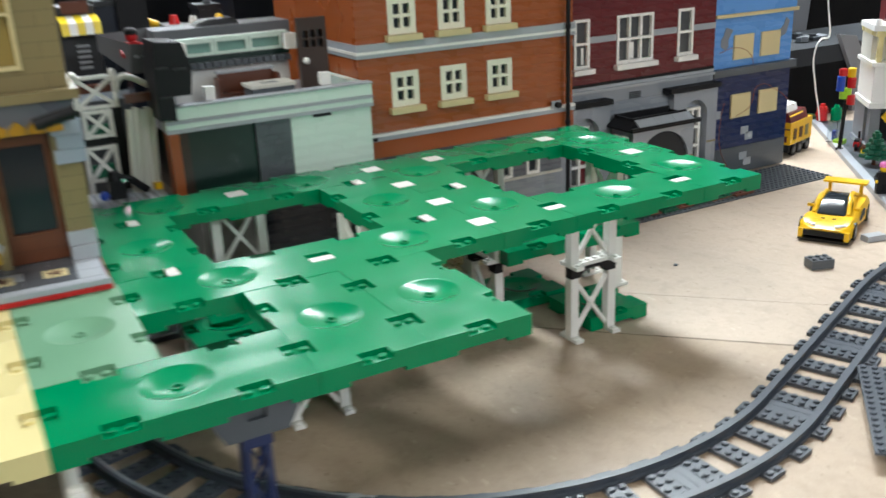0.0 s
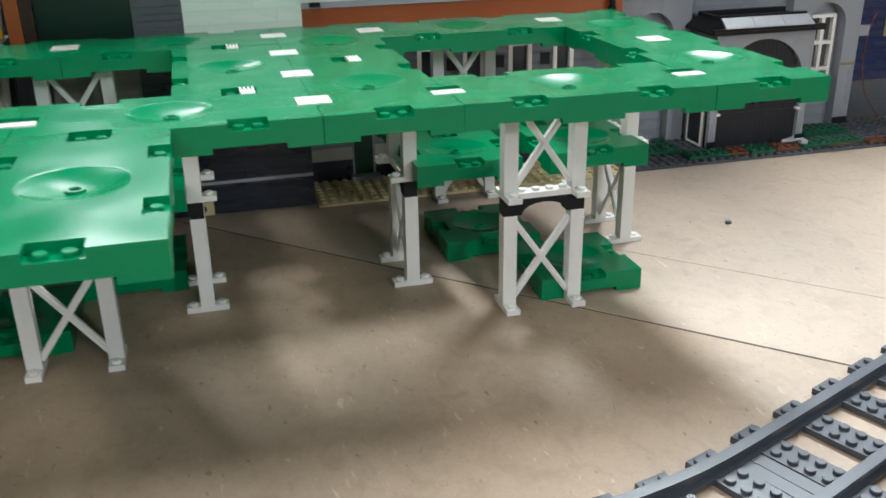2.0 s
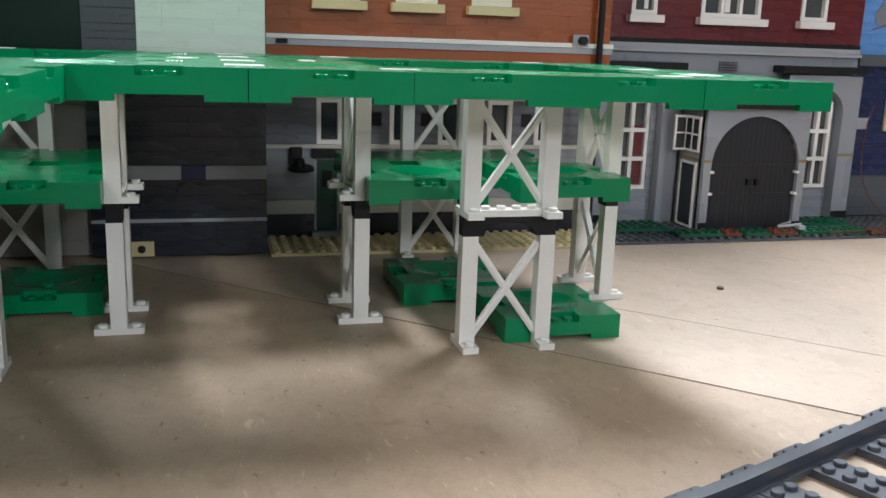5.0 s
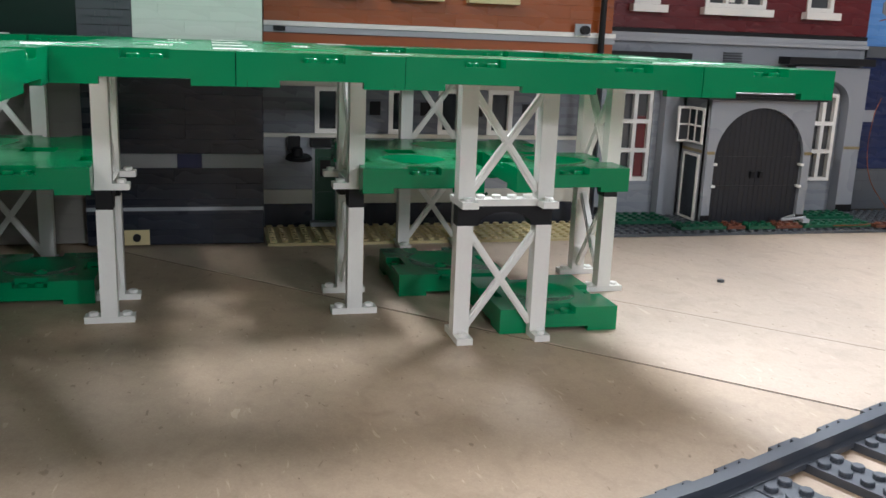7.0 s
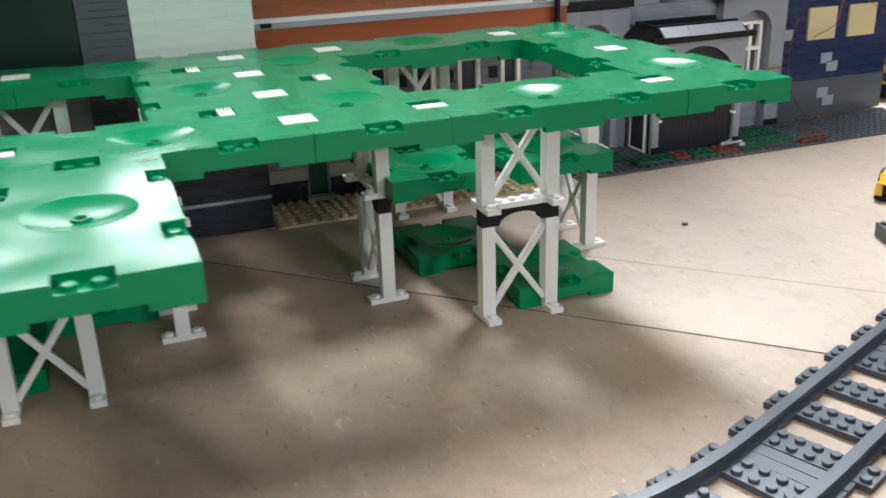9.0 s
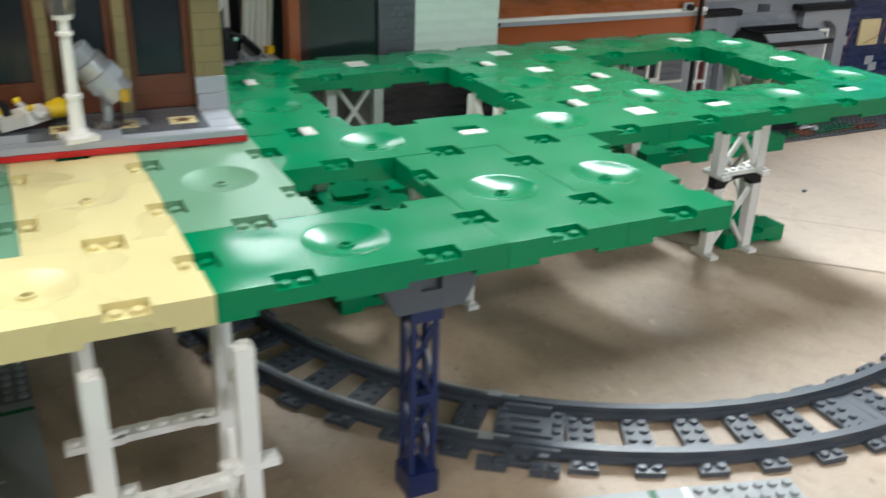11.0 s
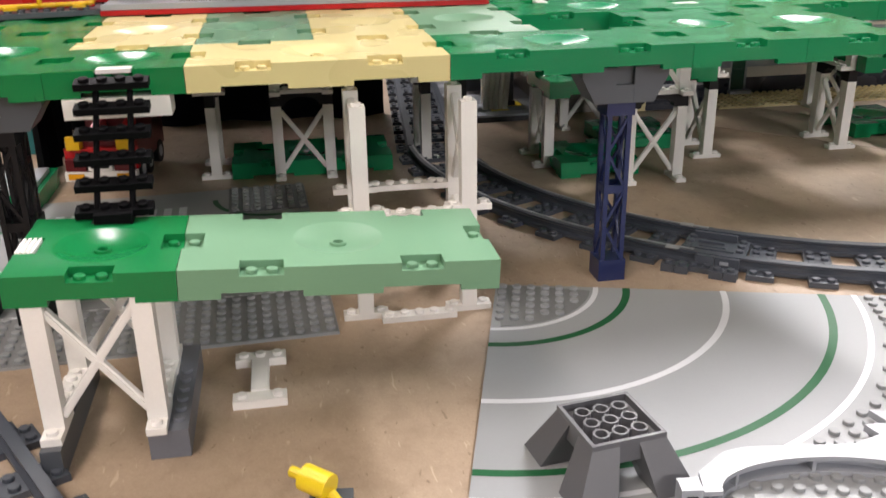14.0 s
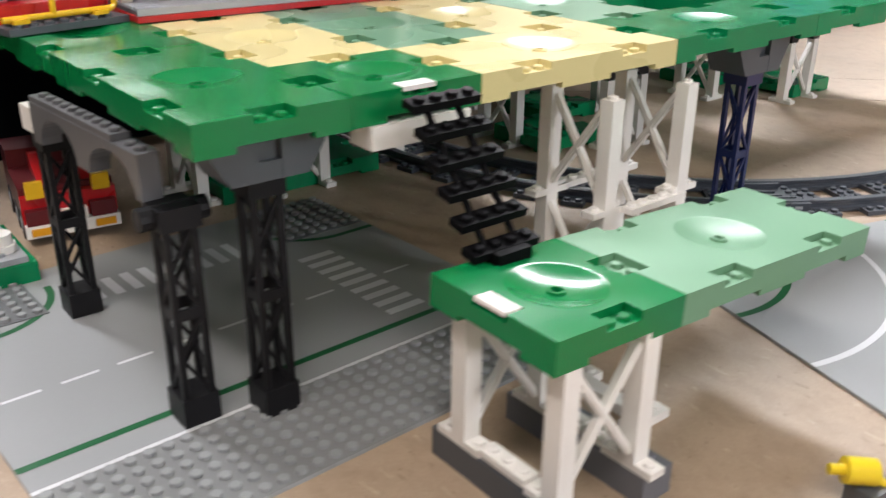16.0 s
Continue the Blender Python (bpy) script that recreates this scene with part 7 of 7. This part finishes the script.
prism(bm, [(-0.022, 0.0502), (0.022, 0.0502), (0.017, 0.0640), (-0.017, 0.0640)], 0.058, pose(0, 0.060, 0, 90, 0, 0))
part("hood", bm, DRED, train, "dark red sloping hood")
bm = B()
rod(bm, (0.0195, 0.003, 0.0590), (0.0195, 0.045, 0.0600), 0.0014, 8)
part("hand_rail", bm, BYELLOW, train, smooth=True)
bm = B()
prism(bm, [(-0.016, 0.0642), (0.014, 0.0642), (0.011, 0.0740), (-0.016, 0.0780)], 0.036, pose(0, 0.040, 0, 90, 0, 0))
part("roof", bm, WHITE, train, "white sloping roof")
block("chimney", train, WHITE, -0.017, -0.012, 0.004, 0.009, 0.0742, 0.100)
block("lamp", train, LIME, -0.0165, -0.0125, 0.0045, 0.0085, 0.1002, 0.108)

# ---- street corner at the far end of the table ----
kerb_dir = math.degrees(math.atan2(0.643 - 0.263, 1.268 - 0.946))
corner = thing("street_plate", "dark grey road plate with a light grey kerb", "road plate", pose(0.946, 0.263, 0, 0, 0, kerb_dir))
block("road", corner, DGREY, 0.0, 0.50, -0.42, -0.0122, 0, 0.0050)
for i in range(8):
    block("kerb_stone", corner, LGREY, i * 0.0625, i * 0.0625 + 0.0621, -0.012, 0, 0, 0.0072)
tower_b = thing("white_building", "white toy brick tower with yellow columns and a curved roof edge", "building", pose(1.157, 0.456, 0.0052, 0, 0, kerb_dir - 90))
block("storey", tower_b, LGREY, 0.0, 0.10, 0.0, 0.09, 0.0, 0.008)
for k in range(3):
    block("pier", tower_b, (MGREY, WGREY, STONE)[k], 0.004 + k * 0.036, 0.018 + k * 0.036, 0.004, 0.020, 0.0082, 0.062)
block("inner_wall", tower_b, MGREY, 0.002, 0.098, 0.03, 0.09, 0.0082, 0.062)
for k in range(2):
    block("doorway", tower_b, BLACKGREY, 0.0195 + k * 0.036, 0.0385 + k * 0.036, 0.0275, 0.0298, 0.0084, 0.050)
block("storey", tower_b, WHITE, 0.0, 0.092, 0.0, 0.09, 0.0622, 0.070)
block("storey", tower_b, WHITE, 0.003, 0.088, 0.003, 0.09, 0.0702, 0.122)
block("storey", tower_b, WHITE, -0.002, 0.096, -0.002, 0.09, 0.1222, 0.128)
for k in range(4):
    block("yellow_column", tower_b, YELLOW if k != 1 else BYELLOW, 0.004 + k * 0.024, 0.011 + k * 0.024, 0.003, 0.010, 0.1282, 0.164)
block("inner_wall", tower_b, TANWHITE, 0.002, 0.09, 0.03, 0.09, 0.1282, 0.164)
block("lintel", tower_b, YELLOW, 0.0, 0.094, 0.0, 0.09, 0.1642, 0.172)
bm = B()
bow = [(-0.004 + 0.100 * i / 14, -0.010 * math.sin(math.pi * i / 14)) for i in range(15)]
prism(bm, bow + [(0.096, 0.08), (-0.004, 0.08)], 0.008, pose(0, 0, 0.1722))
part("curved_roof", bm, WHITE, tower_b)
for k in range(5):
    bm = B()
    cyl(bm, 0.002 + k * 0.020, 0.004, 0.1802, 0.1880 + 0.003 * (k % 3), 0.0055, 10, r2=0.0035)
    part("finial", bm, WHITE if k % 2 == 0 else LGREY, tower_b, smooth=True)
block("roof_wall", tower_b, DRED, 0.020, 0.094, 0.045, 0.08, 0.1804, 0.230)
bm = B()
prism(bm, [(0, -0.009), (0.008, 0), (0, 0.009), (-0.008, 0)], 0.003, pose(0.026, 0.0022, 0.050, 90, 0, 0))
part("sign", bm, BYELLOW, tower_b, "bright yellow diamond sign")
block("cabinet", tower_b, WHITE, 0.044, 0.064, -0.010, 0.0035, 0.020, 0.058)
block("sign_edge", tower_b, WHITE, 0.066, 0.070, -0.012, -0.0022, 0.010, 0.125)
lights = thing("signal_pole", "red, blue, green and yellow round bricks on dark pole", "pole", pose(1.136, 0.482, 0.0052) @ Matrix.Scale(0.93, 4))
bm = B()
rod(bm, (0, 0, 0), (0.004, 0.0, 0.078), 0.0030, 10)
cyl(bm, 0, 0, 0, 0.003, 0.006, 12)
part("pole", bm, BLACK, lights)
for k, (dx, z0, z1, mat) in enumerate([(-0.005, 0.118, 0.129, RED), (-0.0075, 0.094, 0.1175, DBLUEB), (-0.002, 0.082, 0.0935, LIME), (0.006, 0.116, 0.130, BYELLOW), (0.008, 0.099, 0.1155, RED), (0.008, 0.073, 0.088, RED), (0.003, 0.0885, 0.0985, LIME)]):
    bm = B()
    cyl(bm, dx * 0.75, -dx * 0.75 - 0.001 * (k % 2), z0, z1 - 0.0012, 0.0062, 14)
    cyl(bm, dx * 0.75, -dx * 0.75 - 0.001 * (k % 2), z1 - 0.0012, z1, 0.0062, 14, r2=0.0050)
    part("round_brick", bm, mat, lights, smooth=True)
for x, y, mat, label in ((1.275, 0.628, RED, "small red plastic drum at the kerb"), (1.293, 0.614, GREEN, "small green plastic drum at the kerb")):
    bm = B()
    cyl(bm, 0, 0, 0, 0.020, 0.009, 14)
    cyl(bm, 0, 0, 0.020, 0.023, 0.0075, 14)
    cyl(bm, 0, 0, 0.023, 0.028, 0.004, 12)
    if mat is RED:
        rod(bm, (-0.0125, 0, 0.012), (0.0125, 0, 0.012), 0.0038, 10)
    solid("drum", bm, mat, label, "drum", pose(x, y, 0.0074 if mat is RED else 0.0052), smooth=True)
fir = thing("fir_tree", "small dark green plastic fir tree of stacked leaf layers", "tree", pose(1.100, 0.397, 0.0052))
bm = B()
cyl(bm, 0, 0, 0, 0.012, 0.003, 8)
part("trunk", bm, BROWN, fir)
for k in range(5):
    bm = B()
    n, r0 = 14, 0.020 - 0.0034 * k
    ring = [((r0 if i % 2 else r0 * 0.62) * math.cos(2 * math.pi * i / n + k), (r0 if i % 2 else r0 * 0.62) * math.sin(2 * math.pi * i / n + k)) for i in range(n)]
    prism(bm, ring, 0.0045, pose(0, 0, 0.010 + k * 0.0075))
    cyl(bm, 0, 0, 0.0145 + k * 0.0075, 0.0176 + k * 0.0075, r0 * 0.5, 10)
    part("leaf_layer", bm, DGREEN3, fir)
scooter = thing("red_scooter", "red toy scooter parked on the grey street plate", "scooter", pose(1.160, 0.470, 0.0052, 0, 0, 30))
block("body", scooter, RED, -0.016, 0.012, -0.004, 0.004, 0.006, 0.013)
block("seat", scooter, BLACK, -0.014, 0.0, -0.0035, 0.0035, 0.0132, 0.016)
for x in (-0.012, 0.014):
    bm = B()
    cyl(bm, 0, 0, -0.002, 0.002, 0.006, 16, m=pose(x, 0, 0.006, 90, 0, 0))
    part("wheel", bm, BLACK, scooter, smooth=True)
bm = B()
rod(bm, (0.013, 0, 0.012), (0.009, 0, 0.024), 0.0016)
part("handlebar", bm, BLACK, scooter)
figure("toy_figure", "toy doll in black with yellow head by the kerb", pose(0.985, 0.300, 0.0076, 0, 0, -35), BLACK, BLACK, SKIN, PINK)

# ---- dark cases and a white cable beyond the street ----
bm = B()
prism(bm, [(-0.010, -0.004), (0.010, -0.006), (0.008, 0.008), (-0.006, 0.009)], 0.006)
solid("lime_piece", bm, LIME, "lime green plastic piece lying on the street plate", "plate", pose(1.168, 0.506, 0.0052, 0, 0, 20))
case = thing("equipment_case", "black equipment case with a dark grey lid", "case", pose(1.50, 0.68, 0))
block("body", case, CASEBLACK, -0.28, 0.30, 0, 0.17, 0, 0.091)
block("lid", case, CASEGREY, -0.282, 0.302, -0.002, 0.172, 0.0912, 0.121)
block("catch", case, CASEBLACK, 0.06, 0.10, -0.006, -0.0022, 0.080, 0.103)
bm = B()
prism(bm, [(0, 0.0), (0.044, -0.006), (0.092, -0.075), (0.092, -0.139), (0.052, -0.139), (0.048, -0.077)], 0.008, pose(1.352, 0.6765, 0.139, 90, 0, 0))
solid("slanted_bracket", bm, PANELGREY, "mid grey slanted bracket standing before the case", "bracket")
bm = B()
box(bm, 0, 0.115, 0, 0.020, 0, 0.0090)
for i in range(13):
    for j in range(2):
        stud(bm, 0.009 + i * S, 0.006 + j * S, 0.0090, 10)
solid("studded_plate", bm, DGREEN2, "deep green studded plate lying before the black case", "plate", pose(1.185, 0.652, 0))
booth = thing("clear_booth", "small clear plastic booth with a blue piece inside", "booth", pose(1.176, 0.516, 0.0052, 0, 0, 20))
bm = B()
box(bm, -0.010, 0.010, -0.0004, 0.0004, 0.0, 0.034)
box(bm, -0.010, -0.0092, 0.0006, 0.014, 0.0, 0.034)
part("pane", bm, CLEAR, booth, "clear plastic panes")
block("base", booth, LGREY, -0.011, 0.011, -0.002, 0.015, 0.0, 0.0024)
block("blue_piece", booth, DBLUEB, -0.003, 0.003, 0.003, 0.009, 0.0026, 0.017)
for x, y, w, h, turn, mat, name, label in ((1.1535, 0.4530, 0.008, 0.007, 30, BROWN, "loose_brick", "reddish brown brick lying on the street plate"), (1.1625, 0.4420, 0.006, 0.010, -15, PINK, "loose_brick", "pink brick lying beside the white building"), (1.1440, 0.4480, 0.004, 0.004, 50, LEMON, "loose_brick", "tiny yellow brick on the street plate"), (1.1120, 0.3800, 0.012, 0.003, 10, TAN, "loose_brick", "flat tan brick on the street plate"), (1.1310, 0.4250, 0.010, 0.003, -20, LGREY, "loose_brick", "flat light grey brick on the street plate")):
    bm = B()
    box(bm, -w, w, -w * 0.6, w * 0.6, 0, h)
    for q in (-0.5, 0.5):
        stud(bm, q * min(w, S), 0, h, 10)
    solid(name, bm, mat, label, "brick", pose(x, y, 0.0052, 0, 0, turn), "loose bricks on the street")
case2 = thing("equipment_case", "tall black equipment case standing behind the street", "case", pose(1.62, 1.02, 0))
block("body", case2, CASEBLACK, -0.22, 0.34, 0, 0.10, 0, 0.50)
block("edge_strip", case2, CASEGREY, -0.222, 0.342, -0.003, -0.0002, 0.20, 0.206)
board = B()
prism(board, [(-0.07, 0), (0.018, 0), (0.050, 0.34), (-0.07, 0.34)], 0.010, pose(1.468, 0.87, 0, 90, 0, 0))
solid("grey_board", board, PANELGREY, "mid grey board standing beside the blue building", "board")
scrap = random.Random(21)
heap = thing("pale_pieces", "heap of pale grey plastic pieces on the black case", "loose pieces", pose(1.330, 0.735, 0.1214))
for k in range(9):
    bm = B()
    w = scrap.uniform(0.006, 0.013)
    prism(bm, [(-w, -w * 0.5), (w, -w * 0.7), (w * 0.6, w * 0.6), (-w * 0.8, w * 0.7)], scrap.uniform(0.004, 0.010), pose((k % 5) * 0.014, 0.012 * (k // 5), 0.0012 + 0.004 * (k // 5), scrap.uniform(-5, 5), scrap.uniform(-5, 5), scrap.uniform(0, 180)))
    part("piece", bm, (DGREY, MGREY, CASEGREY)[k % 3], heap)
curtain = thing("dark_cloth", "dark cloth hanging behind the toy buildings", "cloth", pose(0.35, 1.14, 0))
bm = B()
n = 160
rows = []
for i in range(n + 1):
    x = -1.6 + 3.2 * i / n
    y = 0.012 * math.sin(i * 0.9) + 0.008 * math.sin(i * 0.37)
    rows.append((bm.verts.new((x, y, -0.70)), bm.verts.new((x, y * 0.6, 0.37))))
for a, b in zip(rows, rows[1:]):
    bm.faces.new((a[0], b[0], b[1], a[1]))
bmesh.ops.solidify(bm, geom=list(bm.faces), thickness=0.002)
part("cloth", bm, DARKWALL, curtain, smooth=True)
bm = B()
rod(bm, (-1.65, 0, 0.374), (1.65, 0, 0.374), 0.012, 12)
part("rod", bm, DGREY, curtain)
for s in (-1.64, 1.64):
    bm = B()
    rod(bm, (s, 0.0, -0.75), (s, 0.0, 0.37), 0.014, 12)
    part("stand", bm, DGREY, curtain)
# added sheet: blocks light and stands for the darkness under the deck
shade_sheet = thing("dark_cloth", "added dark sheet that makes the shade behind the lorry", "cloth", pose(-0.30, 0.455, 0))
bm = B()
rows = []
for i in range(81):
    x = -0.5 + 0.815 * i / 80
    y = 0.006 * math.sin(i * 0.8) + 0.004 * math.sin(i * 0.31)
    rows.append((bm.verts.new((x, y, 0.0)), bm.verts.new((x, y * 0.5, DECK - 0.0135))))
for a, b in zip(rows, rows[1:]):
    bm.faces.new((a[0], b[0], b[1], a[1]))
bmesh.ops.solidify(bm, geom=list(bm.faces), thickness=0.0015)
part("cloth", bm, DARKWALL, shade_sheet, smooth=True)
# second added sheet, keeps low western light off the lorry's surroundings
side = thing("dark_cloth", "added dark sheet that makes the shade beside the lorry", "cloth", pose(-0.272, 0.285, 0, 0, 0, 96))
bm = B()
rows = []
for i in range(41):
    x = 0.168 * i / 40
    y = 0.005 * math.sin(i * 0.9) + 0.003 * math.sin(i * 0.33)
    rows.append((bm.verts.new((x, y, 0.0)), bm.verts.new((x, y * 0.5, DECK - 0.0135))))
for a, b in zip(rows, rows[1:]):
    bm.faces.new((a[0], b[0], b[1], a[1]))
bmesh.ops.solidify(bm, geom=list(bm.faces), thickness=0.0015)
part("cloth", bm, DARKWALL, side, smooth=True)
stack = thing("plate_stack", "light grey plate on a green tile with a white round piece", "plate stack", pose(-0.298, 0.249, 0))
block("green_tile", stack, GREEN, -0.036, 0.036, -0.034, 0.034, 0, 0.0130)
bm = B()
box(bm, -0.030, 0.032, -0.032, 0.024, 0.0132, 0.0166)
for i in range(6):
    stud(bm, -0.020 + i * S, -0.024, 0.0166, 10)
part("grey_plate", bm, LGREY, stack)
bm = B()
cyl(bm, 0.022, -0.016, 0.0168, 0.0210, 0.0085, 18)
cyl(bm, 0.022, -0.016, 0.0208, 0.0270, 0.0070, 18)
part("white_round", bm, WHITE, stack, smooth=True)
bm = B()
cyl(bm, 0, 0, 0, 0.052, 0.0085, 20)
cyl(bm, 0, 0, 0.0518, 0.056, 0.0060, 20)
solid("teal_cylinder", bm, TEAL, "teal plastic cylinder standing under the deck", "cylinder", pose(-0.302, 0.385, 0), smooth=True)
wire("white_cable", [(1.235, 0.62, 0.32), (1.253, 0.62, 0.206), (1.2650, 0.62, 0.151), (1.2630, 0.62, 0.1465), (1.246, 0.62, 0.1450), (1.2335, 0.62, 0.128), (1.2410, 0.62, 0.073), (1.257, 0.62, 0.022), (1.262, 0.622, 0.0090)], 0.0013, WHITE, "white cable hanging down behind the street plate")

# ---- more of the toy town behind the corner building ----
stall = thing("market_stall", "dark toy kiosk with a yellow and white striped awning", "stall", pose(0.107, 0.62, 0))
block("body", stall, WDARK, 0.0, 0.036, 0, 0.05, 0, 0.215)
block("counter", stall, BROWN, -0.002, 0.038, -0.012, -0.0002, 0.196, 0.206)
block("upper_wall", stall, BLACKGREY, 0.0, 0.036, 0.0, 0.05, 0.2152, 0.285)
for k in range(5):
    block("shutter_slat", stall, LGREY, 0.013, 0.026, -0.0012, -0.0002, 0.222 + k * 0.0055, 0.2245 + k * 0.0055)
for k in range(5):
    bm = B()
    prism(bm, [(0.0, 0.0), (-0.020, -0.006), (-0.023, -0.018), (-0.021, -0.018), (-0.018, -0.007), (0.0, -0.002)], 0.0075, Matrix(((0, 0, 1, -0.001 + k * 0.0077), (1, 0, 0, -0.0002), (0, 1, 0, 0.276), (0, 0, 0, 1))))
    part("awning_stripe", bm, LEMON if k % 2 == 0 else WHITE, stall)
block("sign_board", stall, BROWN, 0.004, 0.030, -0.003, -0.0003, 0.278, 0.290)
boom = B()
rod(boom, (0.178, 0.70, 0.270), (0.222, 0.70, 0.252), 0.0045, 8)
box(boom, 0.170, 0.182, 0.694, 0.706, 0.0, 0.272)
solid("crane_arm", boom, BYELLOW, "bright yellow toy crane arm behind the roof", "crane")
rng = random.Random(11)
for k in range(14):
    x, y = 0.08 + 0.022 * k, 0.66 + rng.uniform(0, 0.2)
    h = rng.uniform(0.19, 0.30)
    mat = (WDARK, BLACK, BLACKGREY, BLACK)[k % 4]
    hut = thing("far_building", "dark toy brick tower standing further back", "building", pose(x, y, 0), "far dark towers")
    w = rng.uniform(0.010, 0.016)
    block("wall", hut, mat, -w, w, 0, 0.04, 0, h)
    block("cap", hut, BLACKGREY, -w - 0.002, w + 0.002, -0.002, 0.042, h + 0.0002, h + 0.006)
    bit = (RED, BYELLOW, WHITE, DGREY, BLACK, RED, BYELLOW)[k % 7]
    bm = B()
    cyl(bm, 0, 0.01, h + 0.0062, h + 0.016, 0.006, 12, r2=0.004)
    part("finial", bm, bit, hut, smooth=True)
bm = B()
prism(bm, [(0.223, 0.2612), (0.269, 0.2612), (0.266, 0.2640), (0.256, 0.2672), (0.236, 0.2672), (0.227, 0.2645)], 0.020, pose(0, 0.560, 0, 90, 0, 0))
solid("roof_hump", bm, BLACKGREY, "low black rounded hump lying on the roof edge", "roof piece")
bm = B()
bmesh.ops.create_uvsphere(bm, u_segments=12, v_segments=8, radius=0.0048, matrix=pose(0.256, 0.566, 0.2655))
solid("yellow_ball", bm, BYELLOW, "bright yellow plastic ball lying on the roof edge", "ball", smooth=True)
figure("toy_figure", "red toy doll standing on the corner building's roof", pose(0.148, 0.470, 0.2325, 0, 0, 0), RED, RED, RED, BLACK)


# ---- small platform with a ladder ----
LX, LY = -0.192, -0.1115
TILT = pose(LX, 0, 0.0832) @ pose(0, 0, 0, 0, 2.8, 0) @ pose(-LX, 0, -0.08)
for x, w, colour in ((0, 1, "b"), (1, 2, "l")):
    ob = deck_tile(x, 0, w, 1, colour, 0.08, "on the small platform", LX, LY)
    ob.matrix_basis = TILT @ ob.matrix_basis
for y in (-0.107, -0.058):
    stanchion(-0.163, y, BR + 0.0032, 0, False, "standing on dark grey bricks")
for x, wide in ((-0.183, 1), (-0.143, 2)):
    bm = B()
    box(bm, -0.004, wide * S - 0.004, 0.0 if wide == 1 else 0.006, 0.080, 0, BR + 0.0032)
    for i in range(3 if wide == 1 else 1, 7):
        stud(bm, (wide - 1) * S, (i + 0.5) * S + (0.002 if wide == 2 else 0), BR + 0.0032)
    solid("long_brick", bm, DGREY if wide == 1 else WORNGREY, "dark grey long studded brick under a white support" if wide == 1 else "worn bluish grey long studded brick under a white support", "brick", pose(x, -0.1225, 0))
ob = new("joining_grille", GRILLE)
ob.matrix_basis = TILT @ pose(LX - 0.0003, LY + 0.032, 0.08)
tagged(ob, "small white grille tile in the platform's end notch", "joining tile", "joining tiles")
for x in (-0.183, -0.143):
    bm = B()
    box(bm, -0.0039, 0.0039, -0.0122, 0.0122, 0, PL)
    for i in range(3):
        stud(bm, 0, (i - 1) * S, PL)
    solid("studded_strip", bm, WHITE, "white studded strip between two white supports", "plate", pose(x, -0.0825, BR + 0.0050))
